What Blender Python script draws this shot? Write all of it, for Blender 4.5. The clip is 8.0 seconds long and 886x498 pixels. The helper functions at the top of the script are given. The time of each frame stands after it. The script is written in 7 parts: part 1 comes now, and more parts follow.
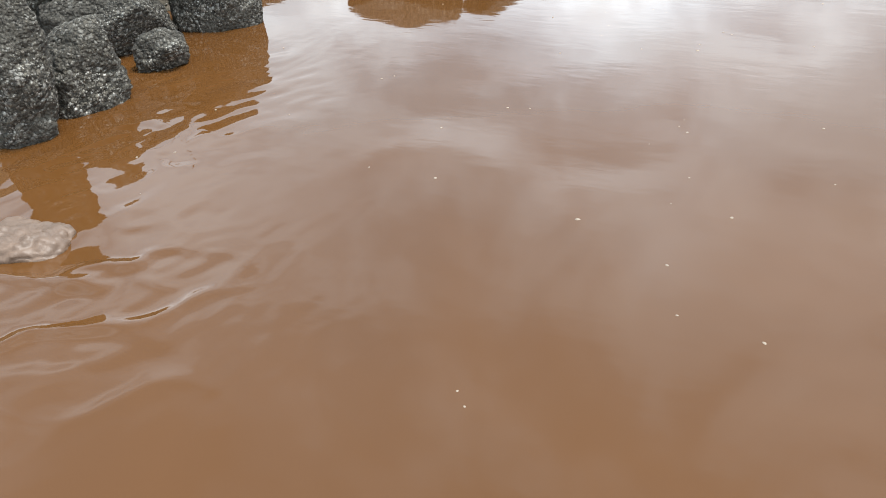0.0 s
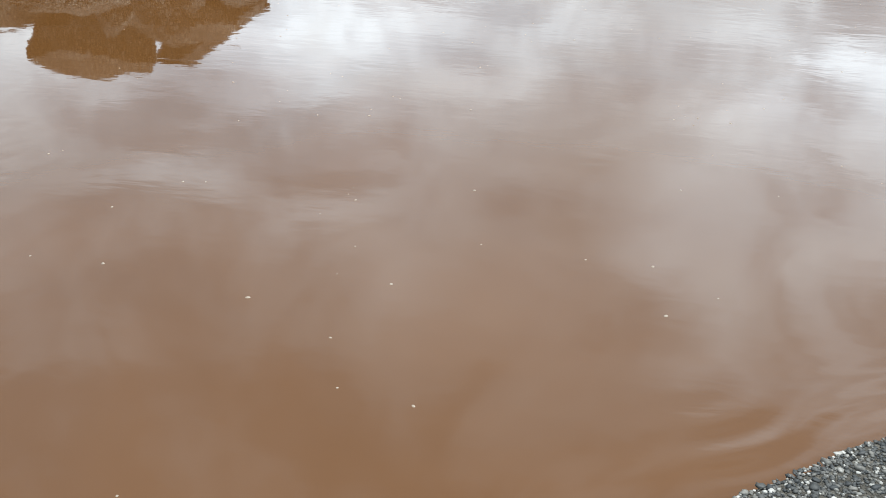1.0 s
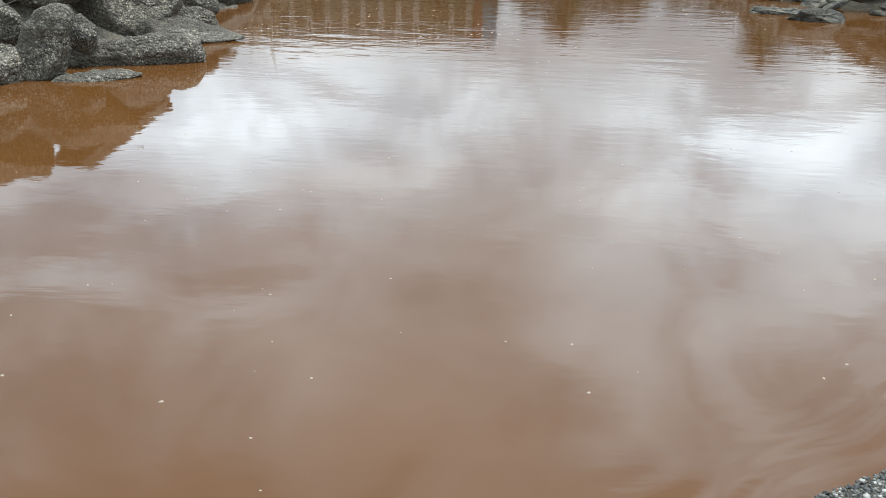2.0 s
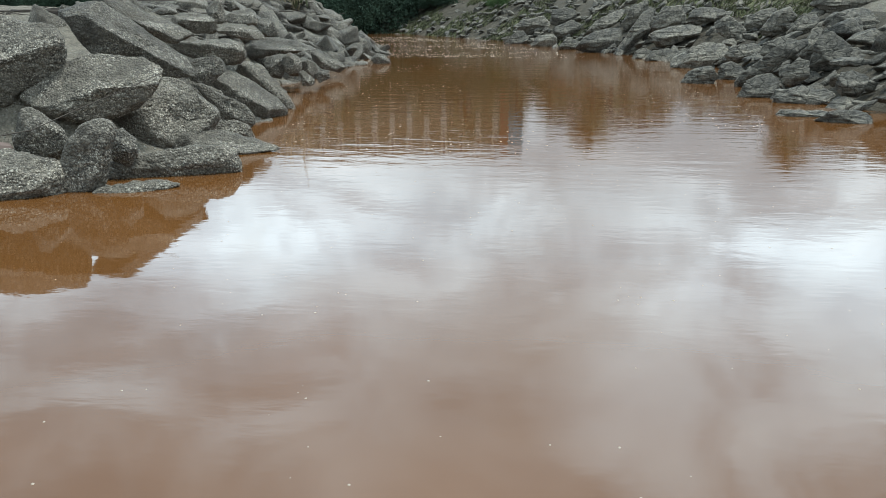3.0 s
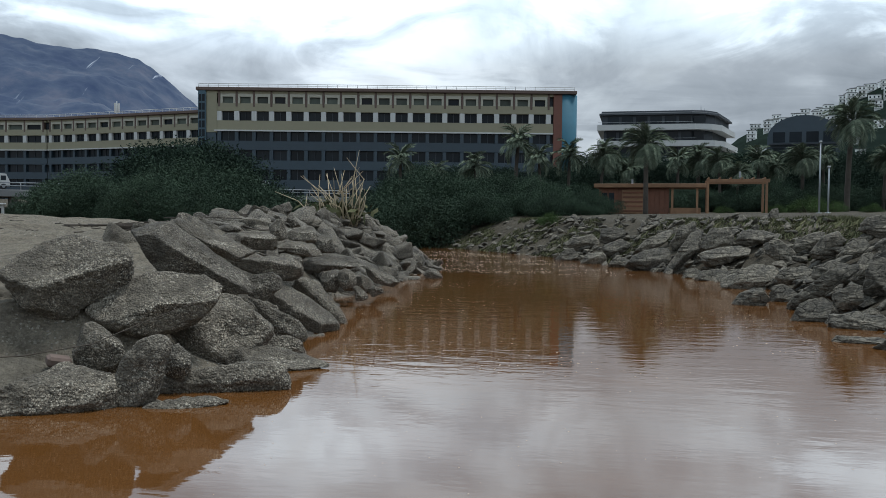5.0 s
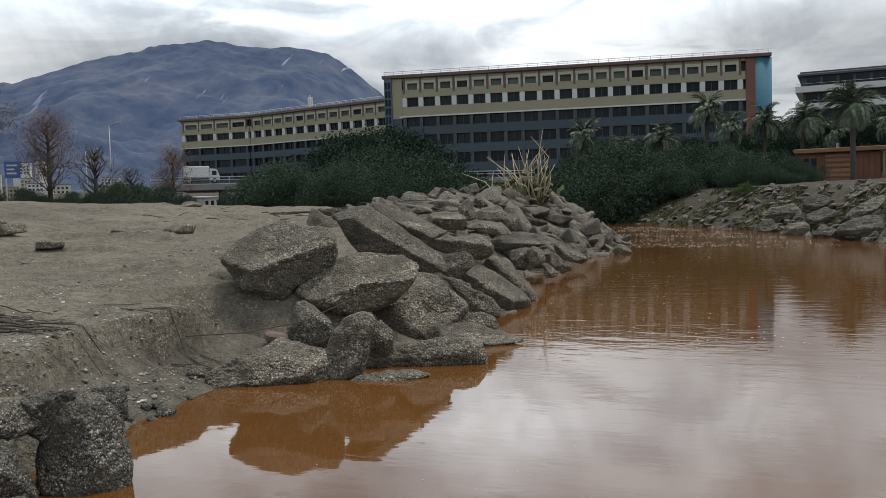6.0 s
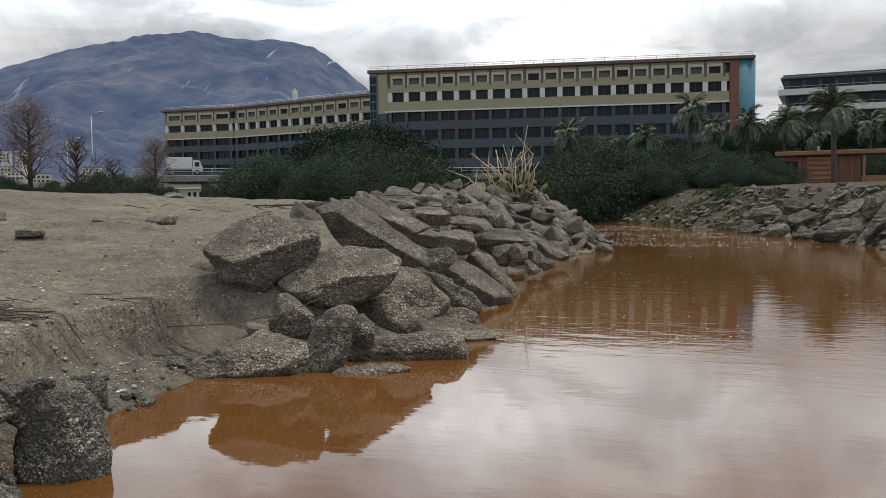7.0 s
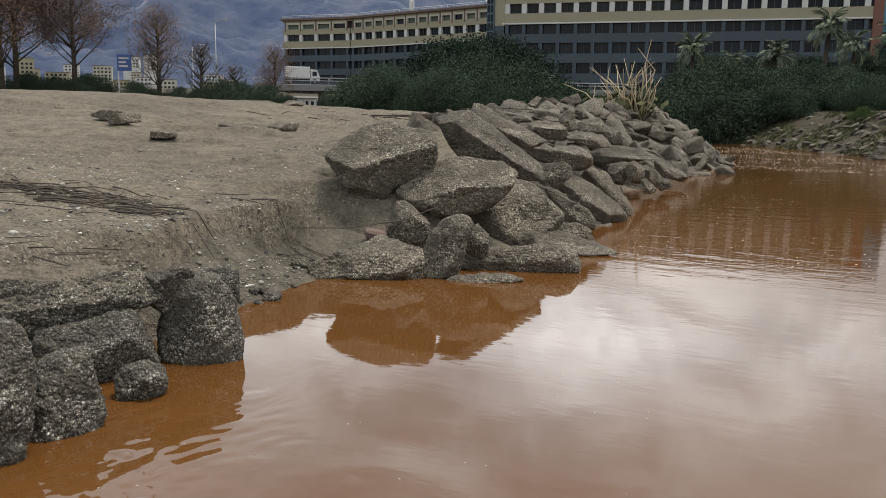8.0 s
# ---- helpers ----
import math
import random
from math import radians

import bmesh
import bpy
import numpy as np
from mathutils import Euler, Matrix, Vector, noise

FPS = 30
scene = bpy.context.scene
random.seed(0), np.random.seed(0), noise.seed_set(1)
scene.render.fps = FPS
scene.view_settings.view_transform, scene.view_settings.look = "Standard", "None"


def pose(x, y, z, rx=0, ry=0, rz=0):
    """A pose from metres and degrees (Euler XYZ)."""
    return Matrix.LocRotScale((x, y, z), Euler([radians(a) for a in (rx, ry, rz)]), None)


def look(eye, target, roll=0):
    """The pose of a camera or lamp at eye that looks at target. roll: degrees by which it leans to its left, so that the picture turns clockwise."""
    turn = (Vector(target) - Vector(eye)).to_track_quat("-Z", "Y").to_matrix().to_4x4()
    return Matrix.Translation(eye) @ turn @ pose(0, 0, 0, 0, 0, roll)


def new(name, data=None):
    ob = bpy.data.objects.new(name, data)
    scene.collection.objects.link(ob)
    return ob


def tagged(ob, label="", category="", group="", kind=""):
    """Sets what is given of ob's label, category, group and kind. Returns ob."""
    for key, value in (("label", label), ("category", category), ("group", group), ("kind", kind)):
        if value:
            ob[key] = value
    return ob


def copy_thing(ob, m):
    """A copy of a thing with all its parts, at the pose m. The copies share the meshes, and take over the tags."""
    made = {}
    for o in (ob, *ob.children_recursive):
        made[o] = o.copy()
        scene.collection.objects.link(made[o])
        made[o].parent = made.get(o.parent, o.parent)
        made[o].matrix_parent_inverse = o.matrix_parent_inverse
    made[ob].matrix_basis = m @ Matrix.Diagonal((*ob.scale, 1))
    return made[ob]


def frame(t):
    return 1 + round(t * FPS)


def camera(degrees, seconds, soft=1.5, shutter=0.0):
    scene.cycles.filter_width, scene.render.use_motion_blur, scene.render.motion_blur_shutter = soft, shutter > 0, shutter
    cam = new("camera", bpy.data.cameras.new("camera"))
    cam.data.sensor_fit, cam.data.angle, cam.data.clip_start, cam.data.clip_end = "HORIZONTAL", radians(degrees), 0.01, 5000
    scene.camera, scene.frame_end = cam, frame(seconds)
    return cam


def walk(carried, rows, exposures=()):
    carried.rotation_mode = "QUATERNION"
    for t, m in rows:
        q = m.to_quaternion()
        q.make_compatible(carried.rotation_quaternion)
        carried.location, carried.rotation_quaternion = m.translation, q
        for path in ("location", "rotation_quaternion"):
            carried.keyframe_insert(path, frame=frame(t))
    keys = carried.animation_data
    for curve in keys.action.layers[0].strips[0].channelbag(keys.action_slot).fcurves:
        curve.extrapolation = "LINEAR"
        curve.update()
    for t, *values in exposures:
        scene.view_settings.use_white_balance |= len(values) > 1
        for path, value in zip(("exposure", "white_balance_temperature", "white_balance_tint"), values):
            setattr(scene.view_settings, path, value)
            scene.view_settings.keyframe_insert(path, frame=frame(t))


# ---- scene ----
cam = camera(54.55, 8.0, 0.85)

PATH = [
    (0.0, (-0.152, -0.041, 1.310), (-1.036, 1.431, 0.285), -4.19),
    (0.3, (0.002, -0.105, 1.475), (-0.688, 1.474, 0.459), -0.24),
    (0.5, (0.121, -0.100, 1.562), (-0.443, 1.545, 0.575), 2.66),
    (0.7, (0.211, 0.076, 1.556), (-0.274, 1.744, 0.564), 2.67),
    (1.0, (0.054, 0.003, 1.484), (-0.269, 1.719, 0.510), 1.45),
    (1.2, (0.057, 0.003, 1.487), (-0.202, 1.751, 0.549), 1.98),
    (1.5, (0.045, -0.011, 1.508), (-0.095, 1.787, 0.644), 2.42),
    (2.8, (0.024, 0.038, 1.403), (-0.166, 1.930, 0.782), -0.50),
    (3.0, (-0.001, 0.038, 1.427), (-0.217, 1.950, 0.879), -0.27),
    (3.5, (-0.007, 0.058, 1.502), (-0.293, 1.998, 1.111), 0.15),
    (4.0, (-0.022, 0.100, 1.552), (-0.316, 2.076, 1.451), 1.56),
    (4.2, (0.000, 0.093, 1.556), (-0.302, 2.069, 1.492), 1.45),
    (5.3, (0.008, 0.024, 1.519), (-0.389, 1.983, 1.440), -0.68),
    (5.5, (-0.001, 0.001, 1.510), (-0.512, 1.933, 1.414), -0.92),
    (6.0, (-0.021, -0.046, 1.513), (-0.774, 1.803, 1.399), -1.76),
    (6.5, (-0.028, -0.072, 1.520), (-0.910, 1.720, 1.404), -1.87),
    (7.0, (-0.011, -0.070, 1.502), (-0.727, 1.793, 1.378), -0.75),
    (7.5, (-0.019, -0.098, 1.487), (-0.731, 1.759, 1.276), 0.21),
    (8.0, (-0.034, -0.164, 1.471), (-0.971, 1.575, 1.152), 0.82),
]
EXPOSURES = [(0, 0.80, 6300, 8), (0.5, 0.72, 6200, 7), (1.0, 0.70, 6100, 5), (1.5, 0.68, 6050, 4), (3, 0.64, 5850, 0), (3.5, 0.58, 5650, -1), (4, 0.02, 5350, 2), (4.2, -0.10, 5450, 1), (5.3, -0.14, 6200, 8), (6.5, 0.10, 6700, 10), (7.5, 0.18, 6900, 12), (8, 0.28, 7000, 12)]
walk(cam, [(t, look(eye, target, roll)) for t, eye, target, roll in PATH], EXPOSURES)

# ---- world, sun, exposure ----
SUN_UP, SUN_ROT = radians(74), radians(50)


def link(nt, a, b):
    nt.links.new(a, b)


def math_node(nt, op, a, b=None, clamp=False):
    n = nt.nodes.new("ShaderNodeMath")
    n.operation, n.use_clamp = op, clamp
    for i, v in enumerate((a, b)):
        if v is None:
            continue
        if isinstance(v, (int, float)):
            n.inputs[i].default_value = v
        else:
            link(nt, v, n.inputs[i])
    return n.outputs[0]


def ramp(nt, fac, stops):
    n = nt.nodes.new("ShaderNodeValToRGB")
    e = n.color_ramp.elements
    while len(e) < len(stops):
        e.new(0.5)
    for el, (p, c) in zip(e, stops):
        el.position = p
        el.color = (*c, 1) if len(c) == 3 else c
    link(nt, fac, n.inputs["Fac"])
    return n.outputs["Color"]


def noise_tex(nt, vec, scale, detail=4, rough=0.55, dist=0.0):
    n = nt.nodes.new("ShaderNodeTexNoise")
    n.inputs["Scale"].default_value = scale
    n.inputs["Detail"].default_value = detail
    n.inputs["Roughness"].default_value = rough
    n.inputs["Distortion"].default_value = dist
    link(nt, vec, n.inputs["Vector"])
    return n.outputs["Fac"]


def mix(nt, fac, a, b, mode="MIX"):
    n = nt.nodes.new("ShaderNodeMix")
    n.data_type, n.blend_type = "RGBA", mode
    for s, v in ((n.inputs[0], fac), (n.inputs[6], a), (n.inputs[7], b)):
        if isinstance(v, (int, float)):
            s.default_value = v
        elif isinstance(v, tuple):
            s.default_value = (*v, 1)
        else:
            link(nt, v, s)
    return n.outputs[2]


def sky():
    w = bpy.data.worlds.new("overcast_sky")
    scene.world = w
    w.use_nodes = True
    nt = w.node_tree
    nt.nodes.clear()
    out = nt.nodes.new("ShaderNodeOutputWorld")
    bg = nt.nodes.new("ShaderNodeBackground")
    co = nt.nodes.new("ShaderNodeTexCoord")
    sep = nt.nodes.new("ShaderNodeSeparateXYZ")
    link(nt, co.outputs["Generated"], sep.inputs[0])
    up = math_node(nt, "MAXIMUM", sep.outputs[2], 0.0)
    den = math_node(nt, "ADD", up, 0.16)
    flat = nt.nodes.new("ShaderNodeCombineXYZ")
    link(nt, math_node(nt, "DIVIDE", sep.outputs[0], den), flat.inputs[0])
    link(nt, math_node(nt, "DIVIDE", sep.outputs[1], den), flat.inputs[1])
    link(nt, math_node(nt, "MULTIPLY", up, 1.5), flat.inputs[2])
    big = noise_tex(nt, flat.outputs[0], 0.62, 5, 0.5, 0.6)
    fine = noise_tex(nt, flat.outputs[0], 1.9, 7, 0.55, 0.8)
    puffs = noise_tex(nt, co.outputs["Generated"], 6.5, 8, 0.58, 0.5)
    cover = math_node(nt, "ADD", math_node(nt, "ADD", math_node(nt, "MULTIPLY", big, 0.5), math_node(nt, "MULTIPLY", fine, 0.25)), math_node(nt, "MULTIPLY", puffs, 0.25))
    clouds = ramp(nt, cover, [(0.40, (0.44, 0.46, 0.49)), (0.47, (0.60, 0.62, 0.65)), (0.52, (0.86, 0.88, 0.90)), (0.60, (1.12, 1.12, 1.11))])
    # an overcast dome: a bright low belt, greyer overhead
    belt = ramp(nt, sep.outputs[2], [(0.0, (0.82, 0.85, 0.90)), (0.10, (0.90, 0.92, 0.95)), (0.17, (1.04, 1.06, 1.08)), (0.225, (1.72, 1.84, 1.92)), (0.26, (2.2, 2.38, 2.5)), (0.30, (1.82, 2.0, 2.14)), (0.38, (1.52, 1.70, 1.84)), (0.55, (1.58, 1.79, 1.96)), (1.0, (1.72, 1.97, 2.17))])
    dome = mix(nt, 1.0, clouds, belt, "MULTIPLY")
    # thin bright cloud towards the mountain and over the far bank, and an added dark patch that dims the water's
    # reflection
    for az, el, wide, gain in ((-18, 13.5, 0.022, 0.58), (17, 24, 0.012, 0.5), (-7, 17.5, 0.008, -0.22)):
        d = nt.nodes.new("ShaderNodeVectorMath")
        d.operation = "DOT_PRODUCT"
        link(nt, co.outputs["Generated"], d.inputs[0])
        a, e = radians(az), radians(el)
        d.inputs[1].default_value = (math.sin(a) * math.cos(e), math.cos(a) * math.cos(e), math.sin(e))
        near = math_node(nt, "ADD", d.outputs["Value"], math_node(nt, "MULTIPLY", math_node(nt, "SUBTRACT", fine, 0.5), 0.14))
        thin = ramp(nt, near, [(1 - wide * 2.2, (1, 1, 1)), (1 - wide * 0.3, (1 + gain,) * 3)])
        dome = mix(nt, 1.0, dome, thin, "MULTIPLY")
    tex = nt.nodes.new("ShaderNodeTexSky")
    tex.sky_type, tex.sun_disc = "NISHITA", False
    tex.sun_elevation, tex.sun_rotation = SUN_UP, SUN_ROT
    blue = mix(nt, 1.0, tex.outputs[0], (0.10, 0.10, 0.10), "MULTIPLY")
    link(nt, mix(nt, 0.94, blue, dome), bg.inputs["Color"])
    bg.inputs["Strength"].default_value = SKY
    link(nt, bg.outputs[0], out.inputs[0])


SKY = 0.76
sky()
sun = new("sun", bpy.data.lights.new("sun", "SUN"))
sun.data.energy, sun.data.angle, sun.data.color = 2.7, radians(16), (1.0, 0.97, 0.92)
sun.matrix_world = look((0, 0, 0), (-math.sin(SUN_ROT) * math.cos(SUN_UP), -math.cos(SUN_ROT) * math.cos(SUN_UP), -math.sin(SUN_UP)))

# ---- materials ----


def material(name, rough=0.85, metal=0.0):
    m = bpy.data.materials.new(name)
    m.use_nodes = True
    b = m.node_tree.nodes["Principled BSDF"]
    b.inputs["Roughness"].default_value, b.inputs["Metallic"].default_value = rough, metal
    return m, m.node_tree, b


def coords(nt, kind="Object"):
    return nt.nodes.new("ShaderNodeTexCoord").outputs[kind]


def world_pos(nt):
    return nt.nodes.new("ShaderNodeNewGeometry").outputs["Position"]


def bump(nt, b, height, strength, distance):
    n = nt.nodes.new("ShaderNodeBump")
    n.inputs["Strength"].default_value, n.inputs["Distance"].default_value = strength, distance
    link(nt, height, n.inputs["Height"])
    old = b.inputs["Normal"]
    if old.is_linked:
        link(nt, old.links[0].from_socket, n.inputs["Normal"])
    link(nt, n.outputs[0], old)


def voronoi(nt, vec, scale, feature="F1"):
    n = nt.nodes.new("ShaderNodeTexVoronoi")
    n.feature = feature
    n.inputs["Scale"].default_value = scale
    link(nt, vec, n.inputs["Vector"])
    return n


def vary(nt, colour, amount=0.25):
    """Each object a little lighter or darker."""
    r = nt.nodes.new("ShaderNodeObjectInfo").outputs["Random"]
    return mix(nt, 1.0, colour, ramp(nt, r, [(0, (1 - amount,) * 3), (1, (1 + amount, 1 + amount * 0.97, 1 + amount * 0.9))]), "MULTIPLY")


def plain(name, c, rough=0.6, metal=0.0, grain=0.12, scale=6.0, relief=0.15, each=0.0):
    m, nt, b = material(name, rough, metal)
    p = coords(nt)
    n = noise_tex(nt, p, scale, 5, 0.6)
    big = noise_tex(nt, p, scale * 0.13, 3, 0.5)
    s = math_node(nt, "ADD", math_node(nt, "MULTIPLY", n, 0.5), math_node(nt, "MULTIPLY", big, 0.5))
    col = ramp(nt, s, [(0.3, tuple(v * (1 - grain) for v in c)), (0.7, tuple(min(1, v * (1 + grain)) for v in c))])
    if each:
        col = vary(nt, col, each)
    link(nt, col, b.inputs["Base Color"])
    if relief:
        bump(nt, b, n, relief, 0.01)
    return m


def conglomerate(name, base, pale, scale=45.0, each=0.18, wet=0.9):
    """Pebbly cemented beach rock: pale and dark grains in a grey matrix."""
    m, nt, b = material(name, wet)
    p = coords(nt)
    warp = nt.nodes.new("ShaderNodeVectorMath")
    warp.operation = "MULTIPLY_ADD"
    wn = nt.nodes.new("ShaderNodeTexNoise")
    wn.inputs["Scale"].default_value = scale * 0.8
    link(nt, p, wn.inputs["Vector"])
    link(nt, wn.outputs["Color"], warp.inputs[0])
    warp.inputs[1].default_value = (0.35 / scale,) * 3
    link(nt, p, warp.inputs[2])
    col, heights = None, []
    for k, s in enumerate((scale, scale * 2.3)):
        v = voronoi(nt, warp.outputs[0], s)
        sep = nt.nodes.new("ShaderNodeSeparateColor")
        link(nt, v.outputs["Color"], sep.inputs[0])
        g = ramp(nt, sep.outputs[k], [(0.0, tuple(c * 0.22 for c in base)), (0.35, tuple(c * 0.70 for c in base)), (0.62, tuple(c * 1.2 for c in base)), (0.84, tuple(c * 2.2 for c in base)), (0.95, pale)])
        g = mix(nt, 1.0, g, ramp(nt, v.outputs["Distance"], [(0.30, (1, 1, 1)), (0.70, (0.42, 0.41, 0.40))]), "MULTIPLY")
        col = g if col is None else mix(nt, 0.55, col, g)
        heights.append(math_node(nt, "SUBTRACT", 1.0, v.outputs["Distance"]))
    matrix = ramp(nt, noise_tex(nt, p, 11.0, 8, 0.75), [(0.32, tuple(c * 0.5 for c in base)), (0.68, tuple(c * 1.5 for c in base))])
    worn = ramp(nt, noise_tex(nt, p, 2.6, 4, 0.6), [(0.42, (0.35, 0.35, 0.35)), (0.6, (1, 1, 1))])
    col = mix(nt, worn, matrix, col)
    stain = ramp(nt, noise_tex(nt, p, 1.8, 5, 0.6), [(0.35, (0.46, 0.44, 0.41)), (0.65, (1.30, 1.29, 1.25))])
    col = mix(nt, 1.0, col, stain, "MULTIPLY")
    link(nt, vary(nt, col, each), b.inputs["Base Color"])
    bump(nt, b, noise_tex(nt, p, 5.0, 7, 0.7), 0.9, 0.07)
    bump(nt, b, heights[0], 1.0, 0.020)
    bump(nt, b, heights[1], 0.6, 0.007)
    return m


def slate(name, base):
    """Broken quarry rock: blotched grey-brown with fine cracks."""
    m, nt, b = material(name, 0.88)
    b.inputs["Specular IOR Level"].default_value = 0.25
    p = coords(nt)
    sc = nt.nodes.new("ShaderNodeMapping")
    sc.inputs["Scale"].default_value = (1.0, 1.0, 2.2)
    link(nt, p, sc.inputs["Vector"])
    fine = noise_tex(nt, p, 16.0, 8, 0.78)
    beds = noise_tex(nt, sc.outputs[0], 5.0, 6, 0.68, 0.2)
    blot = noise_tex(nt, p, 2.0, 4, 0.6)
    crack = voronoi(nt, sc.outputs[0], 4.0, "DISTANCE_TO_EDGE").outputs["Distance"]
    col = ramp(nt, fine, [(0.32, tuple(c * 0.45 for c in base)), (0.5, base), (0.68, tuple(c * 1.7 for c in base))])
    col = mix(nt, 1.0, col, ramp(nt, blot, [(0.35, (0.62, 0.62, 0.63)), (0.65, (1.35, 1.3, 1.22))]), "MULTIPLY")
    col = mix(nt, 1.0, col, ramp(nt, crack, [(0.0, (0.45, 0.45, 0.45)), (0.05, (1, 1, 1))]), "MULTIPLY")
    link(nt, vary(nt, col, 0.3), b.inputs["Base Color"])
    bump(nt, b, beds, 0.9, 0.10)
    bump(nt, b, ramp(nt, crack, [(0.0, (0, 0, 0)), (0.08, (1, 1, 1))]), 0.5, 0.03)
    bump(nt, b, fine, 0.7, 0.03)
    return m


def sand(name, base, pebbles=0.3, lumps=1.0):
    m, nt, b = material(name, 0.95)
    b.inputs["Specular IOR Level"].default_value = 0.15
    p = world_pos(nt)
    n = math_node(nt, "ADD", math_node(nt, "MULTIPLY", noise_tex(nt, p, 3.5, 8, 0.7), 0.5), math_node(nt, "MULTIPLY", noise_tex(nt, p, 17.0, 8, 0.75), 0.5))
    big = noise_tex(nt, p, 0.35, 4, 0.55)
    col = ramp(nt, n, [(0.36, tuple(c * 0.42 for c in base)), (0.5, base), (0.64, tuple(c * 1.6 for c in base))])
    col = mix(nt, 1.0, col, ramp(nt, big, [(0.35, (0.80, 0.79, 0.78)), (0.65, (1.15, 1.14, 1.12))]), "MULTIPLY")
    v = voronoi(nt, p, 60.0)
    sep = nt.nodes.new("ShaderNodeSeparateColor")
    link(nt, v.outputs["Color"], sep.inputs[0])
    tone = ramp(nt, sep.outputs[0], [(0.0, tuple(c * 0.35 for c in base)), (0.6, base), (0.9, tuple(c * 1.5 for c in base)), (1.0, (0.42, 0.40, 0.35))])
    here = math_node(nt, "MULTIPLY", ramp(nt, noise_tex(nt, p, 1.1, 4, 0.6), [(0.42, (0, 0, 0)), (0.62, (1, 1, 1))]), pebbles)
    link(nt, mix(nt, here, col, tone), b.inputs["Base Color"])
    bump(nt, b, noise_tex(nt, p, 4.5, 6, 0.65), 0.9 * lumps, 0.14)
    bump(nt, b, voronoi(nt, p, 2.2).outputs["Distance"], 0.5 * lumps, 0.10)
    bump(nt, b, noise_tex(nt, p, 11.0, 5, 0.7), 0.9, 0.05)
    bump(nt, b, noise_tex(nt, p, 34.0, 4, 0.7), 0.7, 0.018)
    bump(nt, b, math_node(nt, "SUBTRACT", 1.0, v.outputs["Distance"]), 0.3, 0.008)
    return m


def muddy_water():
    m, nt, b = material("muddy_water", 0.03)
    p = world_pos(nt)
    silt = noise_tex(nt, p, 0.5, 4, 0.55, 1.2)
    col = ramp(nt, silt, [(0.3, (0.086, 0.0348, 0.0088)), (0.7, (0.104, 0.0428, 0.0115))])
    link(nt, col, b.inputs["Base Color"])
    b.inputs["IOR"].default_value = 1.38
    sc = nt.nodes.new("ShaderNodeMapping")
    sc.inputs["Scale"].default_value = (0.7, 1.6, 1.0)
    link(nt, p, sc.inputs["Vector"])
    sep = nt.nodes.new("ShaderNodeSeparateXYZ")
    link(nt, p, sep.inputs[0])
    run = ramp(nt, math_node(nt, "DIVIDE", sep.outputs[1], 30.0), [(0.10, (0.35, 0.35, 0.35)), (0.22, (0.6, 0.6, 0.6)), (0.30, (1.4, 1.4, 1.4)), (0.55, (1.7, 1.7, 1.7)), (0.80, (2.4, 2.4, 2.4)), (0.98, (9, 9, 9))])
    bump(nt, b, math_node(nt, "MULTIPLY", noise_tex(nt, sc.outputs[0], 2.0, 3, 0.5, 0.3), run), 0.10, 0.02)
    bump(nt, b, math_node(nt, "MULTIPLY", noise_tex(nt, sc.outputs[0], 7.0, 3, 0.5, 0.4), run), 0.07, 0.012)
    return m


def leaf(name, c, c2):
    m, nt, b = material(name, 1.0)
    g = nt.nodes.new("ShaderNodeNewGeometry")
    col = ramp(nt, g.outputs["Random Per Island"], [(0.0, c), (1.0, c2)])
    big = ramp(nt, noise_tex(nt, coords(nt), 0.8, 3, 0.5), [(0.35, (0.7, 0.7, 0.7)), (0.65, (1.25, 1.25, 1.2))])
    link(nt, vary(nt, mix(nt, 1.0, col, big, "MULTIPLY"), 0.15), b.inputs["Base Color"])
    b.inputs["Specular IOR Level"].default_value = 0.05
    return m


def glass(name, tint, rough=0.08):
    m, nt, b = material(name, rough)
    n = noise_tex(nt, coords(nt), 0.4, 2, 0.5)
    link(nt, vary(nt, ramp(nt, n, [(0.3, tuple(c * 0.7 for c in tint)), (0.7, tint)]), 0.4), b.inputs["Base Color"])
    b.inputs["IOR"].default_value = 1.28
    return m


M_ROCK = conglomerate("beach_rock", (0.160, 0.136, 0.106), (0.62, 0.56, 0.47), 46.0)
M_ROCK_NEAR = conglomerate("pebbly_rock", (0.112, 0.099, 0.080), (0.68, 0.65, 0.60), 60.0, 0.12)
M_MUD = plain("muddy_stone", (0.15, 0.095, 0.062), 0.5, grain=0.35, scale=14.0, relief=0.6)
M_SLATE = slate("quarry_rock", (0.132, 0.118, 0.097))
M_SAND = sand("grey_sand", (0.146, 0.124, 0.095), 0.5)
M_GRAVEL = sand("wet_gravel", (0.084, 0.073, 0.059), 0.9, 0.8)
M_DARK_SAND = sand("dark_sand", (0.112, 0.097, 0.076), 0.15, 0.7)
M_EARTH = sand("dry_earth", (0.062, 0.051, 0.036), 0.25)
M_WATER = muddy_water()
M_LEAF = leaf("bush_leaf", (0.032, 0.047, 0.033), (0.046, 0.066, 0.044))
M_LEAF_DEEP = leaf("tree_leaf", (0.019, 0.030, 0.022), (0.032, 0.047, 0.034))
M_LEAF_PALE = leaf("shrub_leaf", (0.035, 0.060, 0.020), (0.07, 0.098, 0.042))
M_PALM = leaf("palm_leaf", (0.055, 0.075, 0.052), (0.18, 0.20, 0.15))
M_RUST = leaf("autumn_leaf", (0.095, 0.066, 0.054), (0.19, 0.125, 0.098))
M_GRASS = leaf("dry_grass", (0.045, 0.050, 0.026), (0.095, 0.090, 0.050))
M_REED = plain("dead_reed", (0.33, 0.265, 0.17), 0.8, grain=0.3, scale=3.0, each=0.25)
